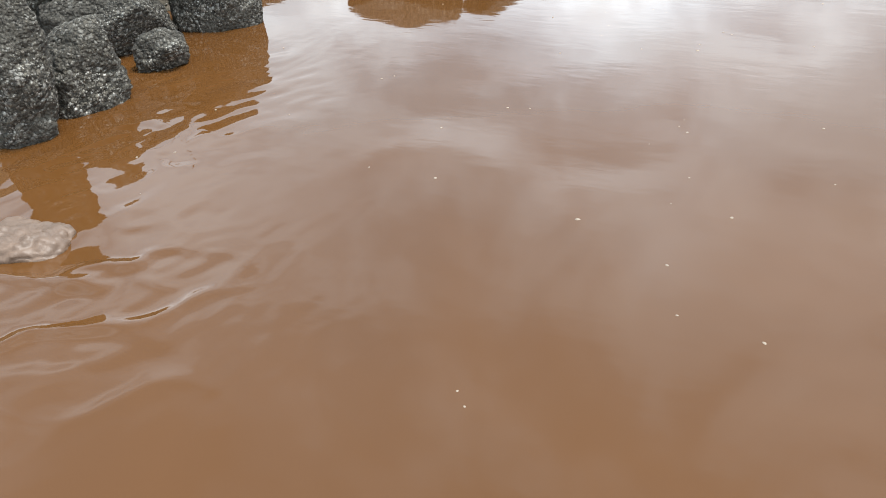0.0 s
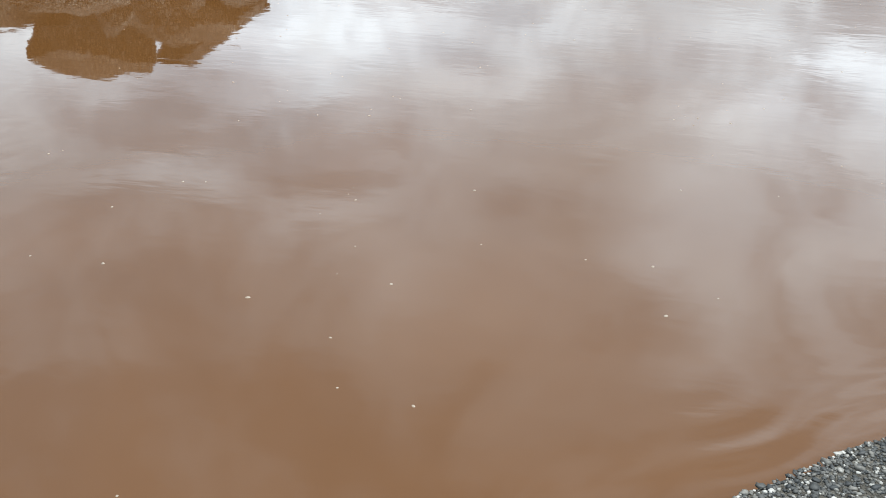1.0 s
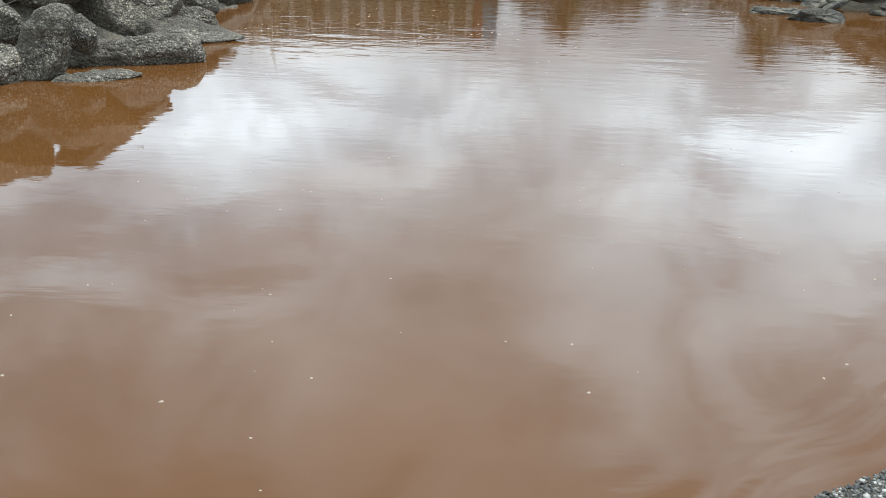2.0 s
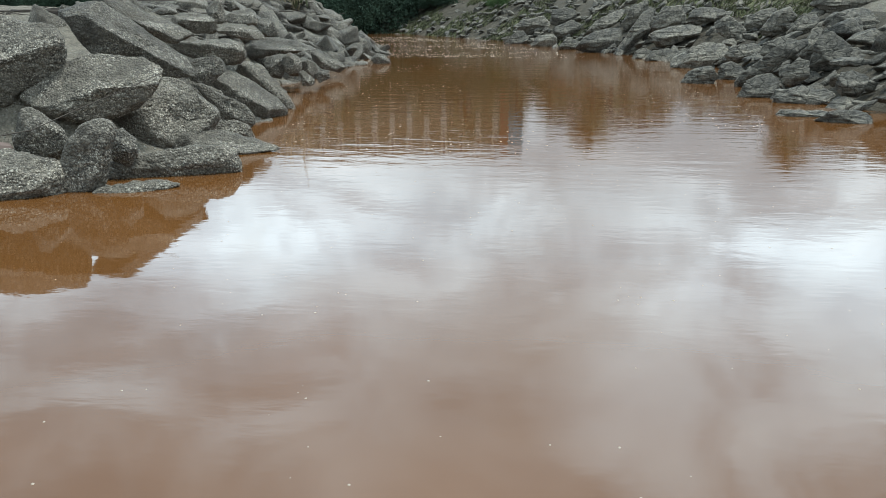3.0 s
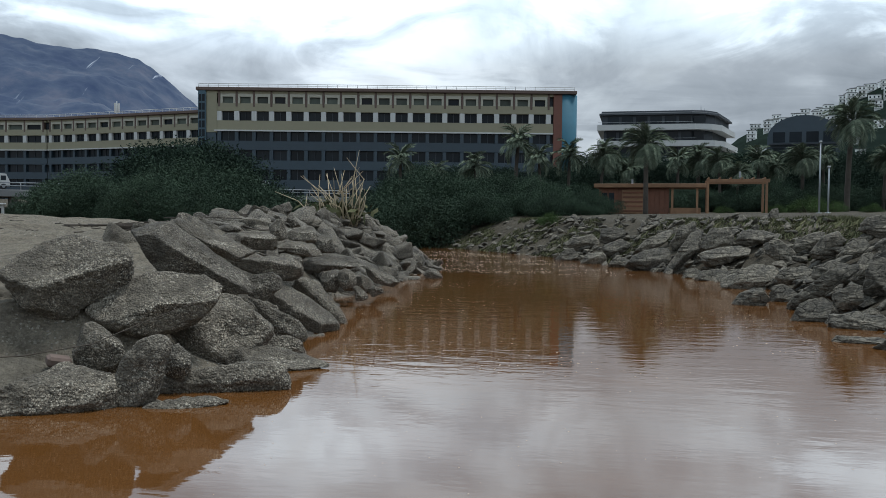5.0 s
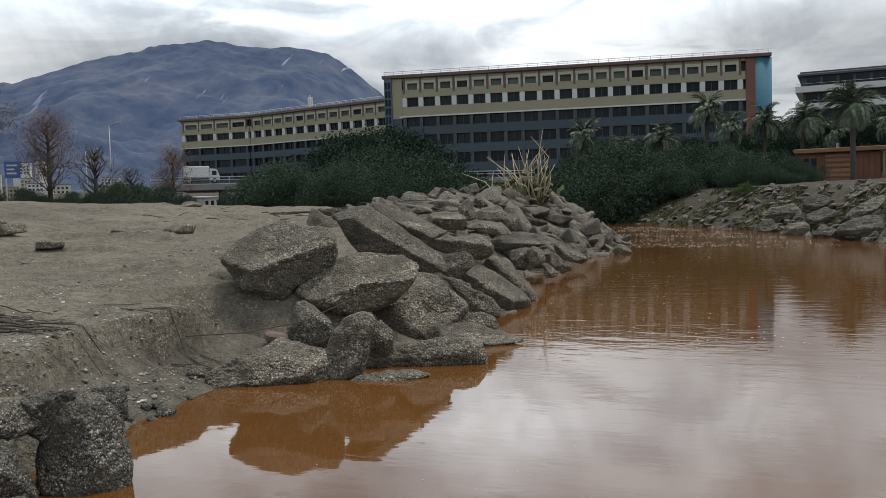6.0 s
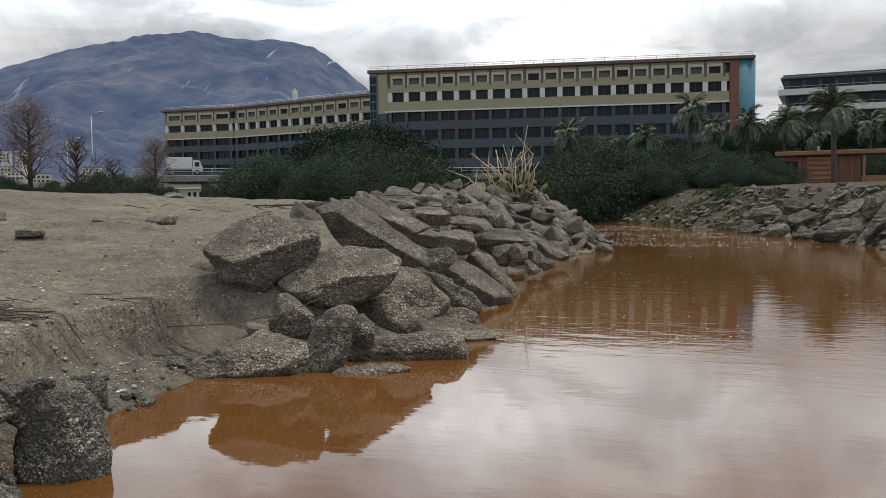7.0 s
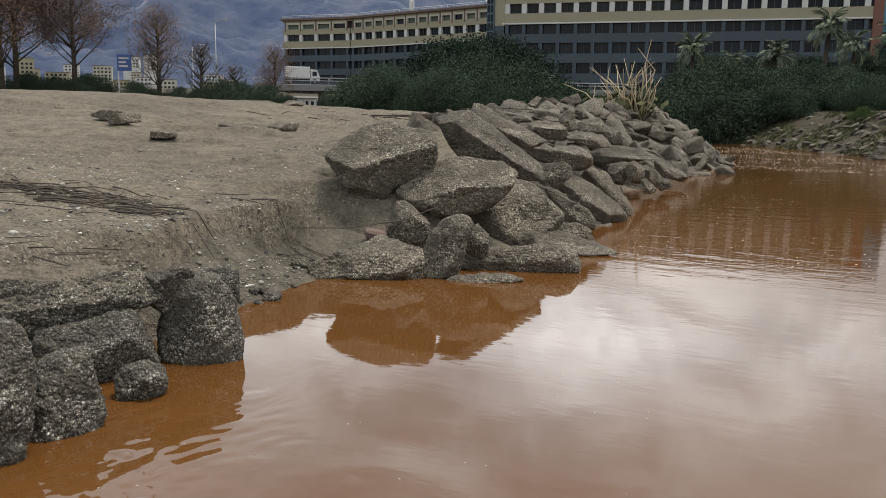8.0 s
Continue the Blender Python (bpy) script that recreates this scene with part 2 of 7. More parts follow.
M_BARK = plain("bark", (0.055, 0.044, 0.034), 0.95, grain=0.35, scale=9.0, relief=0.5)
M_DRIFT = plain("driftwood", (0.050, 0.038, 0.028), 0.9, grain=0.4, scale=12.0, relief=0.4, each=0.35)

# ---- mesh helpers ----


def lattice(P, seed=0):
    """Smooth value noise of points P (n x 3), from 0 to 1."""
    i = np.floor(P).astype(np.int64)
    f = P - i
    f = f * f * (3 - 2 * f)
    out = np.zeros(len(P))
    for dx in (0, 1):
        for dy in (0, 1):
            for dz in (0, 1):
                k = (i[:, 0] + dx) * 374761393 + (i[:, 1] + dy) * 668265263 + (i[:, 2] + dz) * 2147483647 + seed * 1442695041
                k = (k ^ (k >> 13)) * 1274126177
                k = (k ^ (k >> 16)) & 0xFFFF
                w = (f[:, 0] if dx else 1 - f[:, 0]) * (f[:, 1] if dy else 1 - f[:, 1]) * (f[:, 2] if dz else 1 - f[:, 2])
                out += w * k / 65535.0
    return out


def rough_noise(P, scale, octaves=4, seed=0):
    s, amp, tot = 0.0, 1.0, 0.0
    for o in range(octaves):
        s = s + amp * (lattice(P * scale * 2**o + 17.3 * o, seed + o) - 0.5)
        tot += amp
        amp *= 0.55
    return s / tot * 2


def cells(P, scale, seed=0):
    """Distance to the nearest of scattered points, in cell widths."""
    Q = P * scale
    i = np.floor(Q).astype(np.int64)
    best = np.full(len(P), 9.0)
    for dx in (-1, 0, 1):
        for dy in (-1, 0, 1):
            for dz in (-1, 0, 1):
                c = i + (dx, dy, dz)
                k = c[:, 0] * 374761393 + c[:, 1] * 668265263 + c[:, 2] * 2147483647 + seed * 97531
                q = []
                for salt in (1274126177, 2246822519, 3266489917):
                    h = (k ^ (k >> 13)) * salt
                    q.append(((h ^ (h >> 16)) & 0xFFFF) / 65535.0)
                best = np.minimum(best, np.linalg.norm(c + np.stack(q, 1) - Q, axis=1))
    return best


def mesh_of(name, verts, faces, mat, smooth=True):
    me = bpy.data.meshes.new(name)
    me.from_pydata(verts, [], faces)
    for m in mat if isinstance(mat, (list, tuple)) else [mat]:
        me.materials.append(m)
    if smooth:
        me.polygons.foreach_set("use_smooth", [True] * len(me.polygons))
    me.update()
    return me


def part(name, bm, mat, parent=None, label="", smooth=False):
    """Links a bmesh, or a finished mesh, as one object under a thing or a part."""
    if isinstance(bm, bpy.types.Mesh):
        me = bm
    else:
        me = bpy.data.meshes.new(name)
        bm.to_mesh(me)
        bm.free()
        me.materials.append(mat)
        if smooth:
            me.polygons.foreach_set("use_smooth", [True] * len(me.polygons))
    ob = new(name, me)
    ob.parent = parent
    return tagged(ob, label=label)


def thing(name, m, label, category, group="", kind=""):
    ob = new(name)
    ob.empty_display_size = 0.3
    ob.matrix_world = m
    return tagged(ob, label, category, group, kind)


def box(bm, x0, y0, z0, x1, y1, z1, bevel=0.0):
    """A box between two corners, with bevelled edges."""
    r = bmesh.ops.create_cube(bm, size=1.0)
    vs = r["verts"]
    for v in vs:
        v.co = Vector(((x0 + x1) / 2 + v.co.x * (x1 - x0), (y0 + y1) / 2 + v.co.y * (y1 - y0), (z0 + z1) / 2 + v.co.z * (z1 - z0)))
    if bevel:
        es = list({e for v in vs for e in v.link_edges})
        bmesh.ops.bevel(bm, geom=es, offset=bevel, segments=1, affect="EDGES")
    return bm


def box_part(name, dims, mat, parent, bevel=0.02, label=""):
    return part(name, box(bmesh.new(), *dims, bevel), mat, parent, label)


def tube(path, radii, n=7, closed=True):
    """Vertices and faces of a tapered round bar along a path."""
    path = [Vector(p) for p in path]
    vs, fs = [], []
    for i, p in enumerate(path):
        d = (path[min(i + 1, len(path) - 1)] - path[max(i - 1, 0)]).normalized()
        a = d.orthogonal().normalized() if abs(d.z) > 0.9 else d.cross(Vector((0, 0, 1))).normalized()
        b = d.cross(a)
        for k in range(n):
            t = 2 * math.pi * k / n
            vs.append(p + (a * math.cos(t) + b * math.sin(t)) * radii[i])
    for i in range(len(path) - 1):
        for k in range(n):
            fs.append((i * n + k, i * n + (k + 1) % n, (i + 1) * n + (k + 1) % n, (i + 1) * n + k))
    if closed:
        fs.append(tuple(range(n))[::-1])
        fs.append(tuple(range((len(path) - 1) * n, len(path) * n)))
    return vs, fs


def tubes(name, bars, mat, n=7):
    V, Fc = [], []
    for path, radii in bars:
        v, f = tube(path, radii, n)
        o = len(V)
        V += v
        Fc += [tuple(i + o for i in q) for q in f]
    return mesh_of(name, V, Fc, mat)


def rock_mesh(name, seed, size, mat, facets=9, edge=22.0, sub=5, rough=0.07, pebble=0.0, layers=0.0, cuts=(), lump=1.0, outline=()):
    """A broken boulder: a ball cut by planes with worn edges, then roughened. Each plane is a direction and how far out it lies, in metres;
    those of the outline are chamfered to front and back at random angles."""
    rng = np.random.default_rng(seed)
    bm = bmesh.new()
    bmesh.ops.create_icosphere(bm, subdivisions=sub, radius=1.0)
    d = np.array([v.co for v in bm.verts])
    faces = [[v.index for v in f.verts] for f in bm.faces]
    bm.free()
    N = rng.normal(size=(facets, 3))
    N /= np.linalg.norm(N, axis=1, keepdims=True)
    N = np.concatenate([N, np.eye(3), -np.eye(3)])
    h = np.concatenate([rng.uniform(0.62, 0.92, facets) if not outline else rng.uniform(0.72, 0.90, facets), np.ones(6)])
    planes = [tuple(c) for c in cuts]
    for x, y, z, far_out in outline:
        planes.append((x, y, z, far_out))
        for side in (-1, 1):
            a = radians(rng.uniform(32, 70))
            start = size[1] * (0.25 if side > 0 else rng.uniform(0.02, 0.22))
            planes.append((x * math.cos(a), y * math.cos(a) + side * math.sin(a), z * math.cos(a), far_out * math.cos(a) + start * math.sin(a)))
    if planes:
        half = np.array(size) / 2
        c = np.array(planes, float)
        n = c[:, :3] / np.linalg.norm(c[:, :3], axis=1, keepdims=True) * half
        k = np.linalg.norm(n, axis=1)
        N, h = np.concatenate([N, n / k[:, None]]), np.concatenate([h, c[:, 3] / k])
    q = np.maximum(d @ N.T / h, 1e-6) ** edge
    P = d * (q.sum(1) ** (-1 / edge))[:, None]
    size = np.array(size)
    P = P * size / 2 if planes else P / np.abs(P).max(0) * size / 2
    s = size.mean()
    nrm = d / np.maximum(size / s, 0.2)
    nrm /= np.linalg.norm(nrm, axis=1, keepdims=True)
    off = rough * s * (rough_noise(P / s + seed * 3.7, 1.7, 3, seed) * 1.3 + rough_noise(P / s + seed * 1.7, 6.0, 4, seed + 9) * 0.55)
    off = off + lump * 0.055 * s * (0.45 - cells(P / s + seed, 2.6, seed + 2)) + 0.02 * s * (0.45 - cells(P / s + seed, 7.0, seed + 6))
    off = off - 0.05 * s * np.maximum(0, np.abs(rough_noise(P / s * (1, 1, 1.6) + seed, 2.2, 4, seed + 21)) * -4 + 0.35)
    if layers:
        off = off + layers * s * (np.abs(rough_noise(P / s * (1, 1, 6) + seed, 2.5, 3, seed + 3)) - 0.25)
    if pebble:
        off = off + pebble * (0.55 - cells(P, 0.42 / pebble, seed)) * (0.5 + lattice(P * 4, seed + 5))
    P = P + nrm * off[:, None]
    return mesh_of(name, P.tolist(), faces, mat)


# ---- the lie of the land ----
SHORE_RIGHT = [(-2.6, -30), (-2.5, -8), (-2.0, -2), (-1.2, -0.3), (-0.45, 0.72), (0.1, 1.28), (0.5, 1.61), (0.8, 1.84), (1.2, 2.08), (1.9, 3.0), (3.4, 5.2),
               (6.0, 7.2), (7.4, 8.8), (6.6, 10.2), (5.0, 10.75), (3.82, 11.1), (3.12, 11.85), (2.95, 13.4), (2.68, 16.2), (2.76, 18.4), (2.5, 22.6), (1.05, 25.5), (-0.4, 29.7), (-3.0, 35.2), (-8.5, 44), (-20, 58), (-60, 75)]
SHORE_LEFT = [(-62, 68), (-24, 54), (-13, 42), (-7.5, 33), (-5.2, 28), (-4.4, 25.6), (-4.65, 19.9), (-4.45, 15.6), (-3.6, 12.1), (-3.4, 10.1), (-2.85, 8.35), (-2.75, 7.5),
              (-3.1, 6.8), (-3.75, 6.35), (-4.5, 5.85), (-4.42, 5.1), (-4.34, 4.63), (-3.95, 4.0), (-3.62, 3.35), (-3.4, 2.8), (-3.25, 2.3), (-3.05, 1.85), (-2.95, 1.0), (-3.2, -1), (-4, -8), (-4.5, -30)]


def shore_distance(X, Y, line, closed=False):
    best = np.full(X.shape, 1e9)
    pts = line + line[:1] if closed else line
    for (x0, y0), (x1, y1) in zip(pts, pts[1:]):
        dx, dy = x1 - x0, y1 - y0
        t = np.clip(((X - x0) * dx + (Y - y0) * dy) / (dx * dx + dy * dy), 0, 1)
        best = np.minimum(best, np.hypot(X - x0 - t * dx, Y - y0 - t * dy))
    return best


def in_water(X, Y):
    poly = SHORE_RIGHT + SHORE_LEFT
    inside = np.zeros(X.shape, bool)
    for (x0, y0), (x1, y1) in zip(poly, poly[1:] + poly[:1]):
        if y0 == y1:
            continue
        c = (y0 > Y) != (y1 > Y)
        inside ^= c & (X < (x1 - x0) * (Y - y0) / (y1 - y0) + x0)
    return inside


def step(a, b, x):
    t = np.clip((x - a) / (b - a), 0, 1)
    return t * t * (3 - 2 * t)


def land(X, Y):
    """Height of the ground, and which kind of ground it is: 0 sand, 1 gravel, 2 earth, 3 darker sand."""
    X, Y = np.asarray(X, float), np.asarray(Y, float)
    dl, dr = shore_distance(X, Y, SHORE_LEFT), shore_distance(X, Y, SHORE_RIGHT)
    wet = in_water(X, Y)
    left = dl < dr
    P = np.stack([X.ravel(), Y.ravel(), 0 * X.ravel()], 1)
    # the sandy flat
    z = 0.54 + 0.82 * (1 - np.exp(-dl / 7.5)) + 0.25 * (1 - np.exp(-dl / 60)) + 0.44 * step(5.5, 24, dl)
    near_ledge = 1 - step(3.7, 4.3, Y)
    z = z * step(0.05 + 0.45 * near_ledge, 0.5 + 0.6 * near_ledge, dl) - 0.06 * near_ledge * (1 - step(0.3, 0.7, dl))
    rip = step(6.2, 7.0, Y)
    z = z + step(7.0, 9.5, Y) * 0.14 * step(0.6, 1.8, dl) * (1 - step(3, 6, dl)) * (1 - step(30, 60, Y))
    # the raised crest of the stone bank
    crest = np.interp(Y, [9.5, 12, 18, 26, 34], [1.05, 1.26, 1.42, 1.44, 1.3])
    z = z + np.maximum(crest - z, 0) * step(9.2, 11.5, Y) * (1 - step(3.6, 8, dl)) * (1 - step(30, 50, Y))
    steep = step(9.0, 11.0, Y)
    slope = np.minimum(z, -0.28 + (0.40 + 0.34 * steep) * dl + 0.8 * (1 - steep) * np.maximum(0, dl - 1.2))
    z = z * (1 - rip) + slope * rip
    # the scoured bay with its low scarp
    wob = rough_noise(P, 2.2, 3, 4).reshape(X.shape)
    lip = np.interp(Y, [3.2, 3.63, 4.27, 4.9, 5.52, 6.0, 6.6], [-3.95, -4.38, -4.76, -5.03, -5.17, -5.08, -5.0]) + 0.06 * wob
    bay = step(-0.03, 0.06, X - lip) * step(3.5, 3.9, Y) * (1 - step(6.5, 7.0, Y)) * (dl < 2)
    low = 0.08 * step(0.35, 0.75, dl) + np.minimum(0.01 + (0.58 - 0.34 * step(5.2, 5.9, Y)) * dl, 0.24 + 0.20 * dl) + 0.02 * wob
    z = z + (low - z) * bay
    # low washed-out steps and hollows on the flat
    wash = rough_noise(P * (0.6, 1.5, 1.0), 0.28, 4, 71).reshape(X.shape)
    out_there = step(9, 13, Y - 0.25 * X) * step(2.5, 5.0, dl) * (1 - step(45, 60, np.hypot(X, Y)))
    z = z + out_there * (0.13 * step(0.0, 0.10, wash) + 0.10 * step(0.25, 0.32, wash) - 0.10)
    # the other bank
    zr = np.minimum(-0.72 + 0.52 * dr, 1.45 + 0.02 * dr) + 0.18 * step(4, 9, dr)
    # the gravel under the camera
    zg = np.minimum(0.02 + 0.2 * dr, 0.30)
    near = 1 - step(6.5, 9.5, Y)
    zr = zr * (1 - near) + zg * near
    z = np.where(left, z, zr)
    n1 = rough_noise(P, 0.9, 3, 11).reshape(X.shape)
    n2 = rough_noise(P, 4.0, 3, 12).reshape(X.shape)
    n3 = rough_noise(P, 9.0, 2, 13).reshape(X.shape)
    dist = np.minimum(dl, dr)
    fade = step(0.2, 1.5, dist)
    z = z + (0.05 * n1 + 0.035 * n2 + 0.018 * n3) * fade * np.where(left, 1.0, 0.7)
    z = np.where(wet, -0.55 * step(0.0, 1.6, dist) - 0.01, z)
    far = np.hypot(X, Y)
    z = z + 1.0 * step(60, 140, far) * (~wet)
    z = np.where(Y < -12, np.minimum(z, -0.6), z)
    kind = np.where(left, np.where(bay > 0.5, 3, 0), np.where(Y < 8, 1, np.where((dr > 3.7) & (Y < 27), 0, 2)))
    kind = np.where(far > 62, 2, kind)
    return z, kind


def ground_z(x, y):
    return float(land(np.array([x]), np.array([y]))[0][0])


def spread(lo, hi, fine, grow, reach):
    mid = np.arange(lo, hi, fine)
    out, s, x = [], fine, hi
    while x < reach:
        out.append(x)
        s *= grow
        x += s
    low, s, x = [], fine, lo - fine
    while x > -reach:
        low.append(x)
        s *= grow
        x -= s
    return np.array(low[::-1] + list(mid) + out + [reach])


def grid_faces(nx, ny):
    i = np.arange(nx * ny).reshape(ny, nx)
    return np.stack([i[:-1, :-1], i[:-1, 1:], i[1:, 1:], i[1:, :-1]], -1).reshape(-1, 4)


def ground():
    xs, ys = spread(-8.0, 0.0, 0.045, 1.04, 4500), spread(1.5, 9.0, 0.045, 1.04, 4500)
    X, Y = np.meshgrid(xs, ys)
    z, kind = land(X, Y)
    f = grid_faces(len(xs), len(ys))
    me = mesh_of("ground", np.stack([X.ravel(), Y.ravel(), z.ravel()], 1).tolist(), f.tolist(), [M_SAND, M_GRAVEL, M_EARTH, M_DARK_SAND])
    me.polygons.foreach_set("material_index", kind.ravel()[f[:, 0]].astype(np.int32))
    tagged(new("ground", me), "grey gravelly sand flats and earth banks beside the channel", "ground", kind="structure")


def water():
    xs, ys = spread(-3.6, 2.2, 0.02, 1.10, 4500), spread(0.4, 3.4, 0.02, 1.10, 4500)
    X, Y = np.meshgrid(xs, ys)
    P = np.stack([X.ravel(), Y.ravel(), 0 * X.ravel()], 1)
    n = rough_noise(P, 1.6, 3, 31).reshape(X.shape)
    n2 = rough_noise(P, 5.0, 2, 32).reshape(X.shape)
    dr, dl = shore_distance(X, Y, SHORE_RIGHT), shore_distance(X, Y, SHORE_LEFT)
    here = (Y < 7) & (Y > -1)
    # small waves running in on the gravel and stirred water by the near rocks
    Z = 0.0016 * np.sin(dr * 52 + 7 * n) * np.exp(-((dr - 0.10) / 0.17) ** 2) * (0.6 + n) * (X > 0.0)
    swirl = np.exp(-(np.hypot((X + 2.75), (Y - 1.75) * 0.8) / 0.75) ** 2)
    by_rocks = np.exp(-(np.hypot((X + 3.0) * 0.9, (Y - 2.3) * 0.6) / 0.45) ** 2) + 0.9 * np.exp(-(np.hypot(X + 2.1, (Y - 1.25) * 1.1) / 0.52) ** 2)
    flow = P * (1.0, 0.45, 1.0) + 0.25 * n.ravel()[:, None]
    Z += swirl * 0.004 * n2 + by_rocks * (0.010 * rough_noise(flow, 7.0, 3, 33) - 0.006 * np.abs(rough_noise(flow, 12.0, 2, 34))).reshape(X.shape)
    # sharp little crests over the shallow stones
    crest = np.maximum(0, 1 - np.abs(rough_noise(P * (1.0, 1.7, 1.0) + 0.15 * n.ravel()[:, None], 2.6, 2, 35)).reshape(X.shape) / 0.16)
    Z += 0.016 * crest**2 * np.exp(-(np.hypot(X + 2.12, (Y - 1.16) * 1.3) / 0.42) ** 2)
    Z = np.where(here, Z, 0.0)
    me = mesh_of("water", np.stack([X.ravel(), Y.ravel(), Z.ravel()], 1).tolist(), grid_faces(len(xs), len(ys)).tolist(), M_WATER)
    tagged(new("water", me), "still muddy orange-brown flood water in the channel", "water", kind="structure")


ground()
water()

# ---- rocks of the sandy bank ----
GROUP_L, GROUP_R = "rocks of the sandy bank", "rocks of the far bank"


def rock(name, at, size, turn, tilt, lean, seed, label, mat=None, near=False, far=False, sub=5, edge=44, rough=0.07, **kw):
    if far:
        me = rock_mesh(name, seed, size, M_SLATE, 4, 56, 5, 0.06, layers=0.07, lump=0.4, **kw)
    else:
        me = rock_mesh(name, seed, size, mat or (M_ROCK_NEAR if near else M_ROCK), 0 if edge < 20 else 5, edge, max(sub, 6) if near else sub, rough, 0.013 if near else 0.012, lump=0.7, **kw)
    ob = new(name, me)
    ob.matrix_world = pose(*at, lean, tilt, turn)
    return tagged(ob, label, "rock", GROUP_R if far else GROUP_L)


rock("boulder", (-4.86, 7.45, 0.96), (1.32, 0.95, 0.95), 33, 0, 0, 3, "big angular pebbly boulder leaning on the rock pile", edge=50, sub=6,
     outline=((-0.77, -0.01, 0.64, 0.45), (-0.54, 0.01, 0.84, 0.38), (-0.27, 0.02, 0.96, 0.39), (0.24, 0.01, 0.97, 0.41), (0.83, -0.03, 0.56, 0.58), (0.93, -0.08, -0.35, 0.56), (0.50, -0.09, -0.86, 0.35), (-0.15, -0.11, -0.98, 0.46), (-0.70, -0.10, -0.71, 0.48), (-0.92, -0.08, -0.39, 0.52)),
     cuts=((-0.16, -0.62, 0.77, 0.17),))
rock("boulder", (-4.23, 8.66, 1.09), (1.41, 0.62, 1.00), 26, 0, 0, 4, "long tilted slab of pebbly grey rock atop the pile", edge=50, sub=6,
     outline=((-0.88, -0.05, 0.48, 0.73), (-0.26, -0.02, 0.97, 0.57), (0.12, 0.00, 0.99, 0.42), (0.60, 0.02, 0.80, 0.20), (0.88, -0.02, 0.47, 0.43), (0.98, -0.08, -0.17, 0.72), (0.11, -0.10, -0.99, 0.52), (-0.33, -0.07, -0.94, 0.29), (-0.64, -0.06, -0.77, 0.28), (-0.84, -0.06, -0.54, 0.35)),
     cuts=((0.50, -0.49, 0.71, 0.10),))
rock("boulder", (-4.04, 7.67, 0.69), (1.40, 0.95, 0.75), 27, 0, 0, 8, "flat-topped pebbly grey boulder wedged in the pile", edge=54, sub=6,
     outline=((-0.59, 0.03, 0.81, 0.37), (-0.12, 0.06, 0.99, 0.31), (0.09, 0.06, 0.99, 0.30), (0.37, 0.04, 0.93, 0.38), (0.97, -0.04, 0.24, 0.57), (0.91, -0.09, -0.40, 0.48), (0.56, -0.12, -0.82, 0.33), (0.30, -0.13, -0.94, 0.31), (-0.36, -0.13, -0.92, 0.37), (-0.85, -0.12, -0.51, 0.58)),
     cuts=((0.10, -0.55, 0.83, 0.12), (-0.35, -0.59, 0.73, 0.14)))
rock("boulder", (-3.76, 8.34, 0.37), (1.30, 0.80, 0.81), 24, 0, 0, 11, "dark blocky boulder under the flat one", edge=50, sub=6,
     outline=((0.38, 0.08, 0.92, 0.35), (0.65, 0.05, 0.76, 0.38), (0.99, -0.05, 0.11, 0.56), (0.32, -0.16, -0.93, 0.38), (0.11, -0.16, -0.98, 0.33), (-0.27, -0.16, -0.95, 0.37), (-0.88, -0.12, -0.46, 0.55), (-0.73, 0.04, 0.69, 0.44), (-0.31, 0.08, 0.95, 0.37)),
     cuts=((-0.02, -0.60, 0.80, 0.17),))
rock("boulder", (-4.19, 6.85, 0.37), (0.51, 0.40, 0.52), 31, 0, 0, 14, "small angular grey stone propped in the pile",
     outline=((-0.82, 0.05, 0.56, 0.23), (-0.34, 0.10, 0.93, 0.25), (0.61, 0.09, 0.79, 0.17), (0.86, 0.05, 0.50, 0.19), (0.91, -0.09, -0.40, 0.24), (0.24, -0.17, -0.96, 0.24), (-0.39, -0.15, -0.91, 0.21), (-0.98, -0.06, -0.21, 0.23)))
rock("boulder", (-3.59, 6.52, 0.25), (0.51, 0.42, 0.66), 28, 0, 0, 17, "upright rounded grey stone at the waterline", edge=16,
     outline=((-0.93, 0.04, 0.37, 0.20), (-0.56, 0.11, 0.82, 0.23), (-0.06, 0.13, 0.99, 0.30), (0.80, 0.06, 0.59, 0.33), (0.97, -0.06, -0.23, 0.18), (0.96, -0.07, -0.27, 0.18), (0.84, -0.12, -0.54, 0.20), (0.00, -0.21, -0.98, 0.31), (-0.95, -0.09, -0.30, 0.29), (-1.00, -0.03, 0.04, 0.23)))
rock("boulder", (-3.53, 7.00, 0.26), (0.25, 0.34, 0.35), 26, 0, 0, 20, "small rounded stone between larger ones", edge=16,
     outline=((-0.42, 0.13, 0.90, 0.15), (0.61, 0.11, 0.78, 0.13), (0.99, 0.00, 0.11, 0.11), (0.74, -0.12, -0.66, 0.13), (-0.40, -0.16, -0.90, 0.15), (-1.00, -0.01, 0.03, 0.11)))
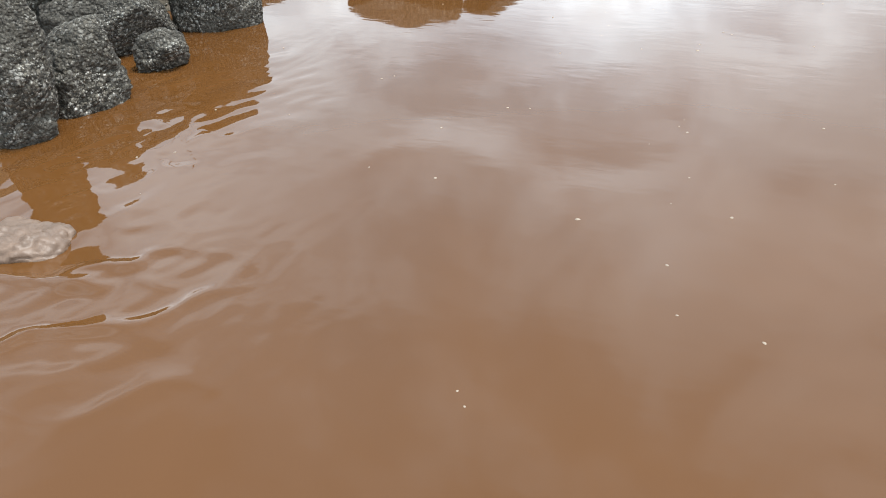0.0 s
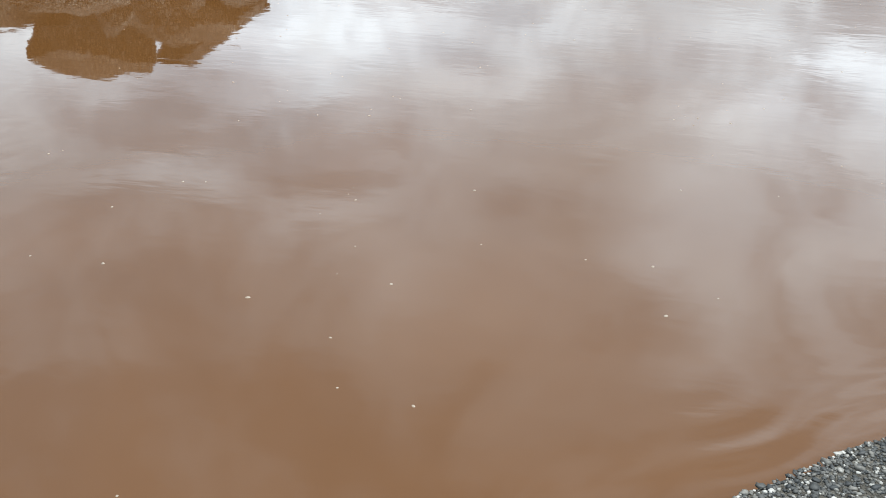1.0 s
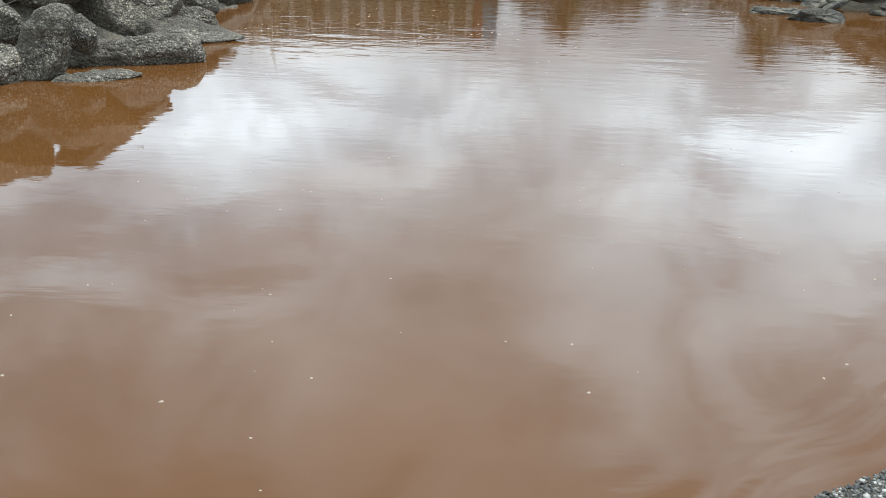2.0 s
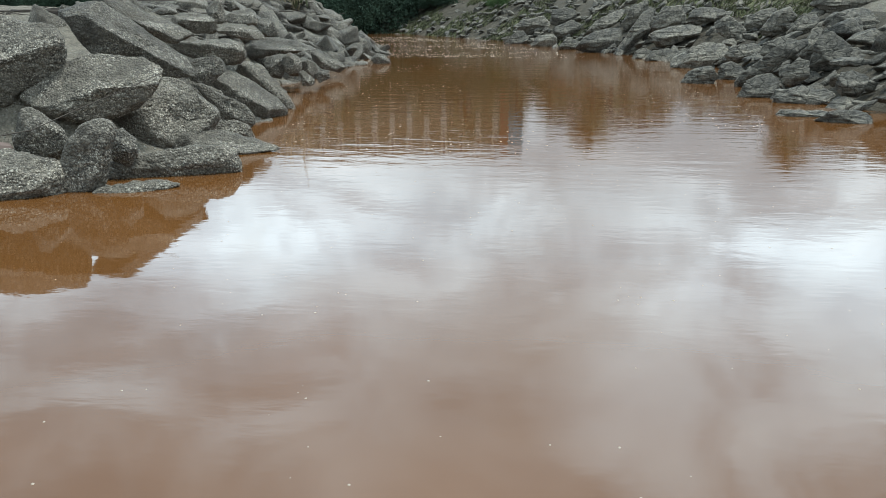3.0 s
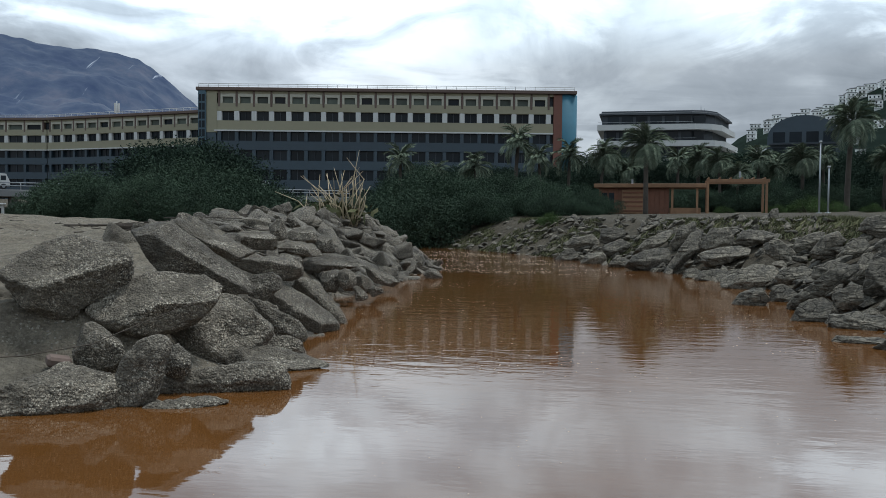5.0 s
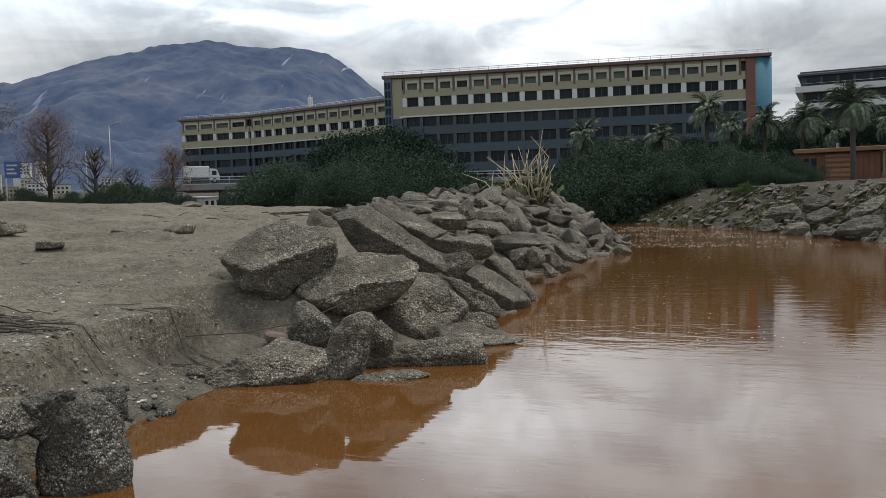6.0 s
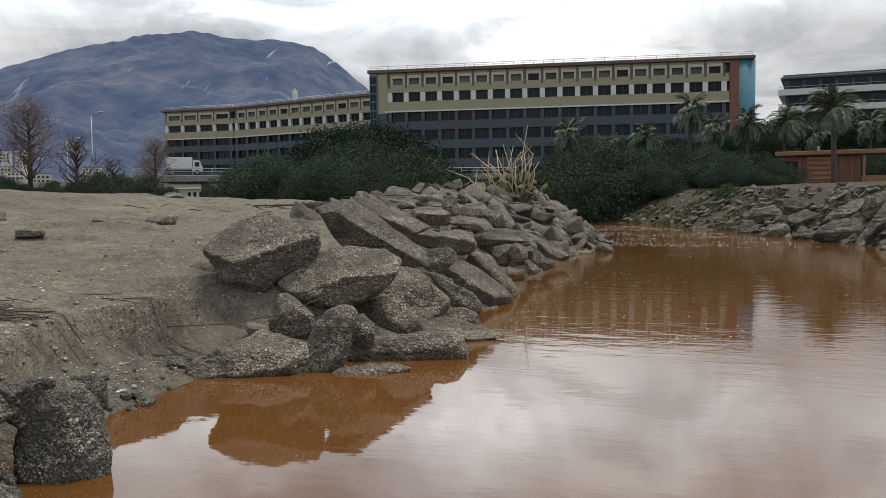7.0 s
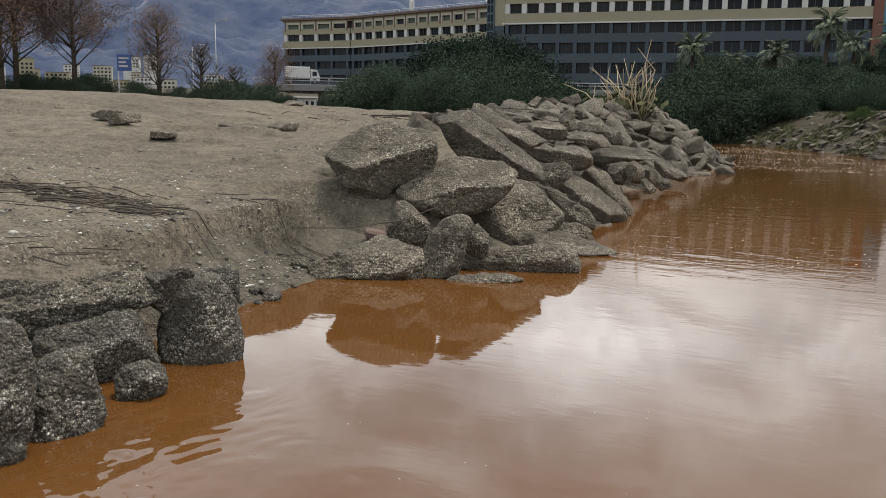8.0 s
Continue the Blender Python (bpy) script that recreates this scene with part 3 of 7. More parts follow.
rock("boulder", (-4.17, 6.17, 0.11), (1.19, 0.68, 0.51), 34, 0, 0, 23, "broad grey boulder sitting in the muddy water", edge=50, sub=6,
     outline=((-0.76, 0.07, 0.65, 0.40), (-0.35, 0.15, 0.93, 0.20), (-0.32, 0.15, 0.93, 0.20), (-0.07, 0.16, 0.99, 0.22), (0.42, 0.13, 0.90, 0.32), (0.80, 0.06, 0.60, 0.42), (1.00, -0.06, 0.06, 0.50), (0.84, -0.16, -0.51, 0.47), (0.18, -0.22, -0.96, 0.28), (-0.04, -0.21, -0.98, 0.23), (-0.16, -0.22, -0.96, 0.25), (-0.99, -0.09, -0.07, 0.56)),
     cuts=((-0.07, -0.34, 0.94, 0.13), (0.14, -0.44, 0.88, 0.16)))
rock("boulder", (-3.16, 7.17, 0.05), (1.31, 0.46, 0.38), 23, 0, 0, 26, "long rounded grey stone lying in the water", edge=14, sub=6,
     outline=((-0.75, 0.06, 0.66, 0.47), (-0.22, 0.15, 0.96, 0.21), (-0.07, 0.16, 0.98, 0.17), (0.13, 0.16, 0.98, 0.21), (0.73, 0.07, 0.68, 0.46), (1.00, -0.07, 0.01, 0.59), (0.27, -0.21, -0.94, 0.24), (0.09, -0.20, -0.98, 0.17), (0.01, -0.20, -0.98, 0.18), (-0.96, -0.12, -0.25, 0.60)))
rock("boulder", (-3.23, 6.52, -0.00), (0.78, 0.34, 0.17), 26, 0, 0, 29, "low flat stone barely above the water", edge=16,
     outline=((-0.44, 0.16, 0.88, 0.15), (-0.13, 0.19, 0.97, 0.07), (0.07, 0.19, 0.98, 0.07), (0.25, 0.18, 0.95, 0.12), (0.36, -0.20, -0.91, 0.11), (0.07, -0.21, -0.97, 0.06), (-0.40, -0.21, -0.89, 0.15)),
     cuts=((-0.02, -0.18, 0.98, 0.04),))
rock("boulder", (-3.12, 8.36, 0.08), (1.36, 0.55, 0.41), 20, 0, 0, 32, "wedge-shaped stone sloping into the water", edge=50,
     outline=((-0.68, 0.08, 0.73, 0.37), (-0.18, 0.13, 0.98, 0.23), (0.18, 0.14, 0.97, 0.13), (0.33, 0.13, 0.93, 0.14), (0.45, 0.12, 0.88, 0.18), (0.11, -0.18, -0.98, 0.20), (-0.11, -0.18, -0.98, 0.18), (-0.65, -0.16, -0.75, 0.35)),
     cuts=((0.15, -0.43, 0.89, 0.06),))
rock("boulder", (-3.53, 9.51, 0.33), (0.71, 0.50, 0.57), 20, 0, 0, 35, "tilted oblong stone on the bank", edge=16,
     outline=((-0.43, 0.07, 0.90, 0.35), (0.48, 0.09, 0.87, 0.11), (0.47, 0.09, 0.88, 0.12), (0.76, 0.06, 0.65, 0.16), (0.99, -0.01, 0.16, 0.28), (0.46, -0.14, -0.88, 0.34), (-0.24, -0.13, -0.96, 0.20), (-0.85, -0.08, -0.53, 0.16), (-0.83, -0.08, -0.55, 0.15)))
rock("boulder", (-3.38, 9.24, 0.08), (0.55, 0.40, 0.26), 20, 0, 0, 38, "small stone tucked under larger ones",
     outline=((-0.03, 0.13, 0.99, 0.12), (0.34, 0.12, 0.93, 0.12), (0.99, 0.00, 0.17, 0.23), (-0.02, -0.16, -0.99, 0.12), (-0.16, -0.15, -0.98, 0.11), (-0.98, -0.05, -0.21, 0.23)))
rock("boulder", (-3.86, 11.02, 0.29), (1.29, 0.85, 0.93), 19, 0, 0, 41, "grey boulder sloping down to the water", edge=50,
     outline=((-0.48, 0.04, 0.87, 0.59), (0.25, 0.07, 0.96, 0.32), (0.58, 0.07, 0.81, 0.23), (0.84, 0.03, 0.54, 0.37), (0.89, -0.10, -0.44, 0.63), (0.09, -0.14, -0.99, 0.42), (-0.48, -0.11, -0.87, 0.24), (-0.57, -0.11, -0.81, 0.24), (-0.87, -0.08, -0.48, 0.38)),
     cuts=((0.50, -0.44, 0.75, 0.11),))
rock("boulder", (-3.89, 12.01, 0.33), (1.09, 0.70, 0.87), 18, 0, 0, 44, "weathered boulder behind the sloping one", edge=50,
     outline=((-0.30, 0.06, 0.95, 0.43), (0.29, 0.07, 0.95, 0.30), (0.80, 0.04, 0.60, 0.19), (0.89, 0.03, 0.46, 0.23), (-0.19, -0.12, -0.97, 0.31), (-0.64, -0.08, -0.76, 0.12), (-0.64, -0.08, -0.76, 0.12)),
     cuts=((0.62, -0.47, 0.63, 0.11),))
rock("boulder", (-4.01, 10.20, 0.69), (0.51, 0.50, 0.44), 21, 0, 0, 47, "blocky stone in the middle of the pile",
     outline=((-0.48, 0.05, 0.88, 0.18), (-0.13, 0.06, 0.99, 0.16), (0.55, 0.04, 0.83, 0.20), (0.98, -0.00, 0.22, 0.23), (0.62, -0.07, -0.78, 0.17), (-0.21, -0.09, -0.97, 0.20), (-0.98, -0.03, -0.19, 0.22)))
rock("boulder", (-4.31, 11.17, 0.85), (1.04, 0.70, 0.45), 21, 0, 0, 50, "long slab with a rounded end on the pile", edge=20,
     outline=((-0.31, 0.03, 0.95, 0.26), (-0.04, 0.04, 1.00, 0.16), (0.13, 0.04, 0.99, 0.18), (0.75, 0.01, 0.66, 0.36), (0.99, -0.05, -0.16, 0.47), (0.41, -0.07, -0.91, 0.29), (-0.26, -0.07, -0.96, 0.15), (-0.39, -0.07, -0.92, 0.17), (-0.92, -0.06, -0.39, 0.41)),
     cuts=((0.03, -0.18, 0.98, 0.13),))
rock("boulder", (-4.41, 9.81, 1.23), (1.15, 0.70, 0.56), 24, 0, 0, 53, "tilted slab behind the long one", edge=50,
     outline=((0.10, 0.01, 1.00, 0.21), (0.40, 0.02, 0.92, 0.10), (0.48, 0.01, 0.88, 0.10), (0.55, 0.01, 0.84, 0.12), (0.13, -0.05, -0.99, 0.28), (-0.41, -0.04, -0.91, 0.16), (-0.74, -0.04, -0.67, 0.23)),
     cuts=((0.34, -0.39, 0.86, 0.03),))
rock("boulder", (-4.55, 15.17, 0.65), (1.45, 0.95, 0.55), 17, 0, 0, 56, "broad pale slab on the bank", edge=50,
     outline=((-0.44, 0.03, 0.90, 0.34), (0.11, 0.04, 0.99, 0.24), (0.31, 0.04, 0.95, 0.23), (0.92, -0.06, -0.39, 0.62), (0.24, -0.07, -0.97, 0.30), (-0.19, -0.06, -0.98, 0.18), (0.14, -0.06, -0.99, 0.07), (-1.00, -0.04, -0.07, 0.63)),
     cuts=((0.12, -0.45, 0.89, 0.11),))
rock("boulder", (-4.51, 14.62, 0.43), (0.42, 0.45, 0.48), 17, 0, 0, 59, "rough stone under the pale slab",
     outline=((-0.80, 0.03, 0.59, 0.18), (-0.10, 0.06, 0.99, 0.20), (0.99, -0.00, 0.15, 0.19), (0.89, -0.04, -0.46, 0.18), (-0.24, -0.08, -0.97, 0.20), (-0.96, -0.03, -0.26, 0.18)))
rock("boulder", (-4.20, 14.55, 0.45), (0.34, 0.40, 0.43), 16, 0, 0, 62, "rounded upright stone near the water", edge=16,
     outline=((-0.52, 0.05, 0.85, 0.20), (0.47, 0.05, 0.88, 0.16), (0.94, 0.02, 0.35, 0.14), (0.97, -0.03, -0.24, 0.16), (-0.02, -0.08, -1.00, 0.20), (-0.82, -0.05, -0.58, 0.16), (-1.00, -0.01, -0.03, 0.15)))
rock("boulder", (-4.26, 15.85, 0.29), (0.32, 0.40, 0.39), 15, 0, 0, 64, "small stone at the water's edge",
     outline=((-0.56, 0.05, 0.82, 0.16), (0.50, 0.06, 0.86, 0.14), (0.96, 0.01, 0.29, 0.13), (0.73, -0.06, -0.68, 0.14), (-0.44, -0.08, -0.89, 0.16), (-1.00, -0.01, 0.02, 0.14)))
rock("boulder", (-4.28, 17.41, 0.33), (0.83, 0.60, 0.47), 14, 0, 0, 66, "flat slab with a ridge sloping to the water", edge=50,
     outline=((-0.21, 0.05, 0.98, 0.26), (0.48, 0.05, 0.87, 0.10), (0.58, 0.05, 0.81, 0.12), (0.42, -0.08, -0.91, 0.28), (-0.15, -0.08, -0.99, 0.17), (-0.75, -0.06, -0.66, 0.21), (-0.98, -0.03, -0.22, 0.30)),
     cuts=((0.39, -0.44, 0.81, 0.06),))
rock("boulder", (-3.87, 14.25, 0.25), (0.31, 0.35, 0.29), 15, 0, 0, 67, "low wedge of rock in the shallow water",
     outline=((-0.34, 0.07, 0.94, 0.15), (0.65, 0.06, 0.76, 0.06), (0.99, 0.01, 0.17, 0.12), (-0.06, -0.09, -0.99, 0.12), (-0.95, -0.03, -0.32, 0.10)))
rock("boulder", (-3.84, 15.16, 0.21), (0.30, 0.35, 0.23), 14, 0, 0, 69, "small pale rock in the shallow water",
     outline=((-0.44, 0.07, 0.90, 0.10), (0.34, 0.07, 0.94, 0.09), (0.99, -0.02, -0.14, 0.13), (0.34, -0.08, -0.94, 0.08), (-0.91, -0.04, -0.42, 0.11)))
rock("boulder", (-4.02, 21.87, 0.07), (0.57, 0.60, 0.46), 10, 0, 0, 70, "pointed rock at the tip of the stone bank",
     outline=((-0.79, 0.03, 0.61, 0.22), (0.36, 0.05, 0.93, 0.16), (0.78, 0.03, 0.63, 0.16), (0.63, -0.06, -0.77, 0.23), (-0.17, -0.07, -0.98, 0.18), (-0.88, -0.04, -0.48, 0.21)))
rock("boulder", (-5.22, 12.87, 1.20), (0.79, 0.80, 0.39), 22, 0, 0, 65, "rounded boulder on the crest of the bank", edge=50,
     outline=((-0.39, 0.01, 0.92, 0.21), (-0.09, 0.01, 1.00, 0.17), (0.48, 0.01, 0.88, 0.19), (0.83, -0.01, 0.55, 0.26), (0.80, -0.04, -0.59, 0.36), (-0.07, -0.03, -1.00, 0.16), (-0.43, -0.04, -0.90, 0.21), (-0.97, -0.03, -0.25, 0.35)),
     cuts=((0.04, -0.36, 0.93, 0.09),))
rock("boulder", (-5.28, 14.07, 1.31), (0.32, 0.60, 0.42), 20, 0, 0, 68, "upright blocky stone on the crest of the bank",
     outline=((-0.66, -0.00, 0.75, 0.16), (0.18, 0.00, 0.98, 0.19), (0.99, -0.01, 0.11, 0.14), (0.53, -0.02, -0.85, 0.18), (-0.58, -0.02, -0.81, 0.15), (-0.99, -0.01, -0.16, 0.14)))
rock("boulder", (-5.13, 14.81, 1.23), (0.60, 0.70, 0.36), 19, 0, 0, 72, "broad stone on the crest of the bank",
     outline=((-0.65, 0.00, 0.76, 0.19), (-0.23, 0.01, 0.97, 0.13), (0.88, -0.00, 0.47, 0.21), (0.97, -0.01, 0.25, 0.23), (0.09, -0.03, -1.00, 0.16), (-0.13, -0.03, -0.99, 0.14), (-0.91, -0.02, -0.42, 0.26)),
     cuts=((0.04, -0.41, 0.91, 0.08),))
rock("boulder", (-6.24, 17.52, 1.43), (0.31, 0.50, 0.28), 19, 0, 0, 73, "pale block standing up on the crest of the bank",
     outline=((-0.42, -0.00, 0.91, 0.13), (0.81, -0.00, 0.58, 0.07), (0.19, -0.01, -0.98, 0.11), (-0.99, -0.01, -0.15, 0.10)))
rock("boulder", (-4.50, 12.88, 1.06), (0.79, 0.70, 0.27), 19, 0, 0, 74, "dark slab tilted towards the water",
     outline=((-0.30, 0.02, 0.95, 0.15), (-0.08, 0.03, 1.00, 0.12), (0.69, 0.01, 0.73, 0.20), (0.84, 0.00, 0.55, 0.25), (0.02, -0.04, -1.00, 0.13), (-0.34, -0.04, -0.94, 0.13), (-0.83, -0.04, -0.56, 0.28)),
     cuts=((0.20, -0.39, 0.90, 0.07),))
rock("boulder", (-5.00, 15.76, 1.01), (0.42, 0.60, 0.46), 17, 0, 0, 75, "smooth upright stone in the pile",
     outline=((-0.69, 0.01, 0.72, 0.20), (0.14, 0.02, 0.99, 0.19), (0.96, -0.00, 0.27, 0.17), (0.66, -0.03, -0.75, 0.20), (-0.53, -0.04, -0.85, 0.16), (-0.97, -0.02, -0.26, 0.16)))
# its darker sand colour stands in for the shade under the big boulder
rock("boulder", (-5.36, 7.64, 0.49), (1.26, 0.70, 0.85), 35, 0, 0, 71, "sand-caked boulder half buried under the big one", mat=M_DARK_SAND, edge=9, rough=0.07,
     outline=((-0.93, -0.02, 0.36, 0.54), (-0.15, 0.07, 0.99, 0.39), (0.49, 0.06, 0.87, 0.38), (1.00, -0.06, 0.02, 0.60), (-0.00, -0.16, -0.99, 0.39), (-0.32, -0.15, -0.93, 0.36), (-0.99, -0.07, -0.11, 0.53)))
# beside the camera
ledge = rock("boulder", (-4.16, 2.90, 0.38), (1.79, 1.15, 0.72), 53, 0, 0, 89, "overhanging slab of cemented gravel with sand on its top", near=True, sub=7, edge=40,
     outline=((0.01, 0.16, 0.99, 0.26), (0.05, 0.16, 0.99, 0.25), (0.27, 0.14, 0.95, 0.32), (0.80, 0.00, 0.59, 0.63), (0.80, -0.22, -0.56, 0.52), (0.58, -0.24, -0.78, 0.36), (0.23, -0.24, -0.94, 0.20), (0.15, -0.24, -0.96, 0.20), (0.05, -0.25, -0.97, 0.21), (-0.99, -0.13, 0.08, 0.77)),
     cuts=((-0.03, -0.04, 1.00, 0.22), (-0.10, -0.04, 0.99, 0.22)))
# sand lies on its flat top
ledge.data.materials.append(M_SAND)
N = np.empty(len(ledge.data.polygons) * 3)
C = np.empty(len(ledge.data.polygons) * 3)
ledge.data.polygons.foreach_get("normal", N)
ledge.data.polygons.foreach_get("center", C)
flat = N.reshape(-1, 3)[:, 2] + 0.25 * rough_noise(C.reshape(-1, 3), 5.0, 3, 88) > 0.60
ledge.data.polygons.foreach_set("material_index", flat.astype(np.int32))
rock("boulder", (-3.64, 3.49, 0.21), (0.55, 0.55, 0.63), 45, 0, 0, 80, "egg-shaped pebbly boulder standing in the water", near=True, edge=16,
     outline=((-0.96, 0.02, 0.27, 0.24), (-0.83, 0.09, 0.55, 0.25), (-0.37, 0.17, 0.91, 0.28), (0.19, 0.18, 0.96, 0.30), (0.84, 0.08, 0.54, 0.26), (0.98, 0.00, 0.20, 0.24), (1.00, -0.05, -0.02, 0.25), (0.60, -0.25, -0.76, 0.33), (-0.01, -0.29, -0.96, 0.29), (-0.56, -0.25, -0.79, 0.30), (-0.98, -0.10, -0.19, 0.26)))
rock("boulder", (-3.79, 3.84, 0.37), (0.28, 0.26, 0.29), 43, 0, 0, 95, "knobbly stone behind the egg-shaped one", near=True,
     outline=((-0.50, 0.15, 0.85, 0.13), (-0.04, 0.18, 0.98, 0.11), (0.58, 0.14, 0.80, 0.11), (1.00, -0.03, -0.02, 0.12), (0.28, -0.21, -0.93, 0.13), (-0.84, -0.12, -0.54, 0.07)))
rock("boulder", (-3.72, 3.36, 0.43), (0.31, 0.32, 0.33), 46, 0, 0, 98, "broken lump at the end of the ledge", near=True,
     outline=((-0.23, 0.17, 0.96, 0.12), (0.09, 0.18, 0.98, 0.12), (0.98, 0.01, 0.20, 0.15), (0.79, -0.14, -0.60, 0.09), (-0.53, -0.20, -0.83, 0.14), (-0.99, -0.04, -0.09, 0.13)))
rock("boulder", (-3.28, 2.01, 0.26), (0.42, 0.55, 0.98), 56, 0, 0, 86, "tall rounded pebbly rock at the water", near=True, edge=16,
     outline=((-0.20, 0.20, 0.96, 0.37), (0.21, 0.20, 0.96, 0.37), (0.83, 0.10, 0.55, 0.27), (1.00, -0.02, 0.07, 0.15), (0.98, -0.08, -0.20, 0.09), (1.00, -0.04, -0.05, 0.11), (0.98, -0.08, -0.17, 0.12), (0.92, -0.16, -0.37, 0.17), (0.05, -0.39, -0.92, 0.41), (-1.00, -0.02, 0.07, 0.17)))
rock("boulder", (-3.36, 2.33, 0.09), (0.43, 0.50, 0.60), 53, 0, 0, 83, "dark pebbly rock under the ledge", near=True, edge=18,
     outline=((-0.61, 0.20, 0.77, 0.22), (-0.17, 0.26, 0.95, 0.24), (0.95, 0.05, 0.30, 0.19), (0.98, 0.02, 0.19, 0.18), (0.92, -0.16, -0.35, 0.18), (0.58, -0.30, -0.76, 0.19), (0.22, -0.35, -0.91, 0.22), (-0.96, -0.14, -0.26, 0.23), (-0.98, 0.03, 0.21, 0.17)))
rock("boulder", (-3.39, 2.83, 0.07), (0.29, 0.26, 0.25), 48, 0, 0, 92, "little round pebbly stone in the shallow water", near=True, edge=16,
     outline=((-0.81, 0.15, 0.57, 0.12), (-0.17, 0.27, 0.95, 0.11), (0.40, 0.25, 0.88, 0.12), (0.97, 0.04, 0.23, 0.13), (0.90, -0.15, -0.40, 0.13), (0.12, -0.32, -0.94, 0.11), (-0.34, -0.30, -0.89, 0.12), (-1.00, -0.06, -0.08, 0.13)))
rock("boulder", (-3.85, 2.94, 0.10), (0.73, 0.60, 0.62), 51, 0, 0, 101, "dark pebbly stone in the hollow under the ledge", near=True,
     outline=((-0.18, 0.22, 0.96, 0.25), (-0.09, 0.22, 0.97, 0.25), (0.98, -0.01, 0.21, 0.34), (0.65, -0.26, -0.72, 0.27), (0.20, -0.31, -0.93, 0.25), (-0.12, -0.32, -0.94, 0.27), (-1.00, -0.07, -0.01, 0.33)))
rock("boulder", (-2.56, 1.33, -0.05), (0.36, 0.24, 0.18), 30, 0, 0, 104, "pale mud-coated stone just breaking the water surface", M_MUD, near=True, edge=4)
# the far bank
rock("boulder", (3.59, 20.68, 0.23), (1.52, 0.79, 0.96), -10, 0, 0, 500, "layered slab of dark quarry rock dipping to the water", far=True,
     outline=((-0.97, -0.02, 0.24, 0.63), (-0.42, 0.04, 0.91, 0.25), (-0.31, 0.04, 0.95, 0.28), (0.84, -0.00, 0.54, 0.71), (0.91, -0.05, -0.41, 0.52), (0.49, -0.07, -0.87, 0.28), (0.32, -0.07, -0.95, 0.30), (-0.39, -0.08, -0.91, 0.59)),
     cuts=((0.14, -0.69, 0.71, 0.12),))
rock("boulder", (3.60, 24.59, 0.60), (1.60, 0.83, 0.78), -8, 0, 0, 501, "layered slab of dark quarry rock dipping to the water", far=True,
     outline=((-1.00, -0.03, 0.09, 0.71), (-0.33, 0.02, 0.94, 0.28), (-0.16, 0.03, 0.99, 0.27), (0.31, 0.02, 0.95, 0.48), (0.90, -0.04, -0.43, 0.56), (0.40, -0.04, -0.91, 0.23), (0.28, -0.04, -0.96, 0.23), (-0.41, -0.06, -0.91, 0.55)),
     cuts=((0.07, -0.59, 0.81, 0.10),))
rock("boulder", (3.54, 26.00, 0.91), (1.15, 0.61, 0.98), -8, 0, 0, 502, "dark broken quarry rock on the stone bank", far=True,
     outline=((-0.91, -0.00, 0.42, 0.35), (-0.54, 0.01, 0.84, 0.31), (-0.12, 0.01, 0.99, 0.42), (0.91, -0.01, 0.42, 0.53), (0.96, -0.02, -0.27, 0.49), (0.22, -0.03, -0.98, 0.28), (0.37, -0.03, -0.93, 0.25), (-0.69, -0.04, -0.72, 0.64)))
rock("boulder", (1.72, 27.10, 0.35), (1.63, 0.77, 0.99), -4, 0, 0, 503, "angular grey quarry block lodged in the bank", far=True,
     outline=((-0.84, 0.01, 0.55, 0.48), (-0.37, 0.03, 0.93, 0.29), (-0.21, 0.03, 0.98, 0.34), (1.00, -0.02, 0.05, 0.66), (0.85, -0.04, -0.53, 0.54), (0.23, -0.06, -0.97, 0.40), (-0.23, -0.06, -0.97, 0.49)),
     cuts=((-0.04, -0.63, 0.78, 0.13),))
rock("boulder", (2.64, 26.14, 0.68), (1.45, 1.10, 1.77), -6, 0, 0, 504, "long tilted quarry slab on the stone bank", far=True,
     outline=((-0.83, 0.01, 0.56, 0.10), (-0.87, 0.01, 0.50, 0.14), (-0.84, 0.01, 0.55, 0.16), (0.64, -0.01, 0.77, 0.88), (0.97, -0.02, -0.23, 0.44), (0.75, -0.03, -0.66, 0.35), (0.32, -0.05, -0.94, 0.59)),
     cuts=((-0.05, -0.78, 0.62, 0.13),))
rock("boulder", (3.93, 15.86, 0.35), (1.41, 0.78, 1.05), -14, 0, 0, 505, "layered slab of dark quarry rock dipping to the water", far=True,
     outline=((-0.79, 0.03, 0.62, 0.25), (-0.66, 0.04, 0.75, 0.18), (-0.34, 0.05, 0.94, 0.28), (0.82, -0.00, 0.57, 0.73), (0.85, -0.06, -0.52, 0.35), (0.48, -0.07, -0.87, 0.12), (0.62, -0.06, -0.78, 0.09), (-0.35, -0.11, -0.93, 0.68)))
rock("boulder", (3.38, 14.16, 0.11), (0.79, 0.43, 0.68), -14, 0, 0, 506, "dark broken quarry rock on the stone bank", far=True,
     outline=((-0.88, 0.03, 0.48, 0.22), (-0.55, 0.07, 0.83, 0.21), (-0.28, 0.07, 0.96, 0.25), (0.90, 0.02, 0.44, 0.39), (0.94, -0.05, -0.33, 0.26), (0.71, -0.08, -0.70, 0.24), (0.17, -0.11, -0.98, 0.29), (-0.60, -0.10, -0.79, 0.41)),
     cuts=((0.19, -0.74, 0.64, 0.07),))
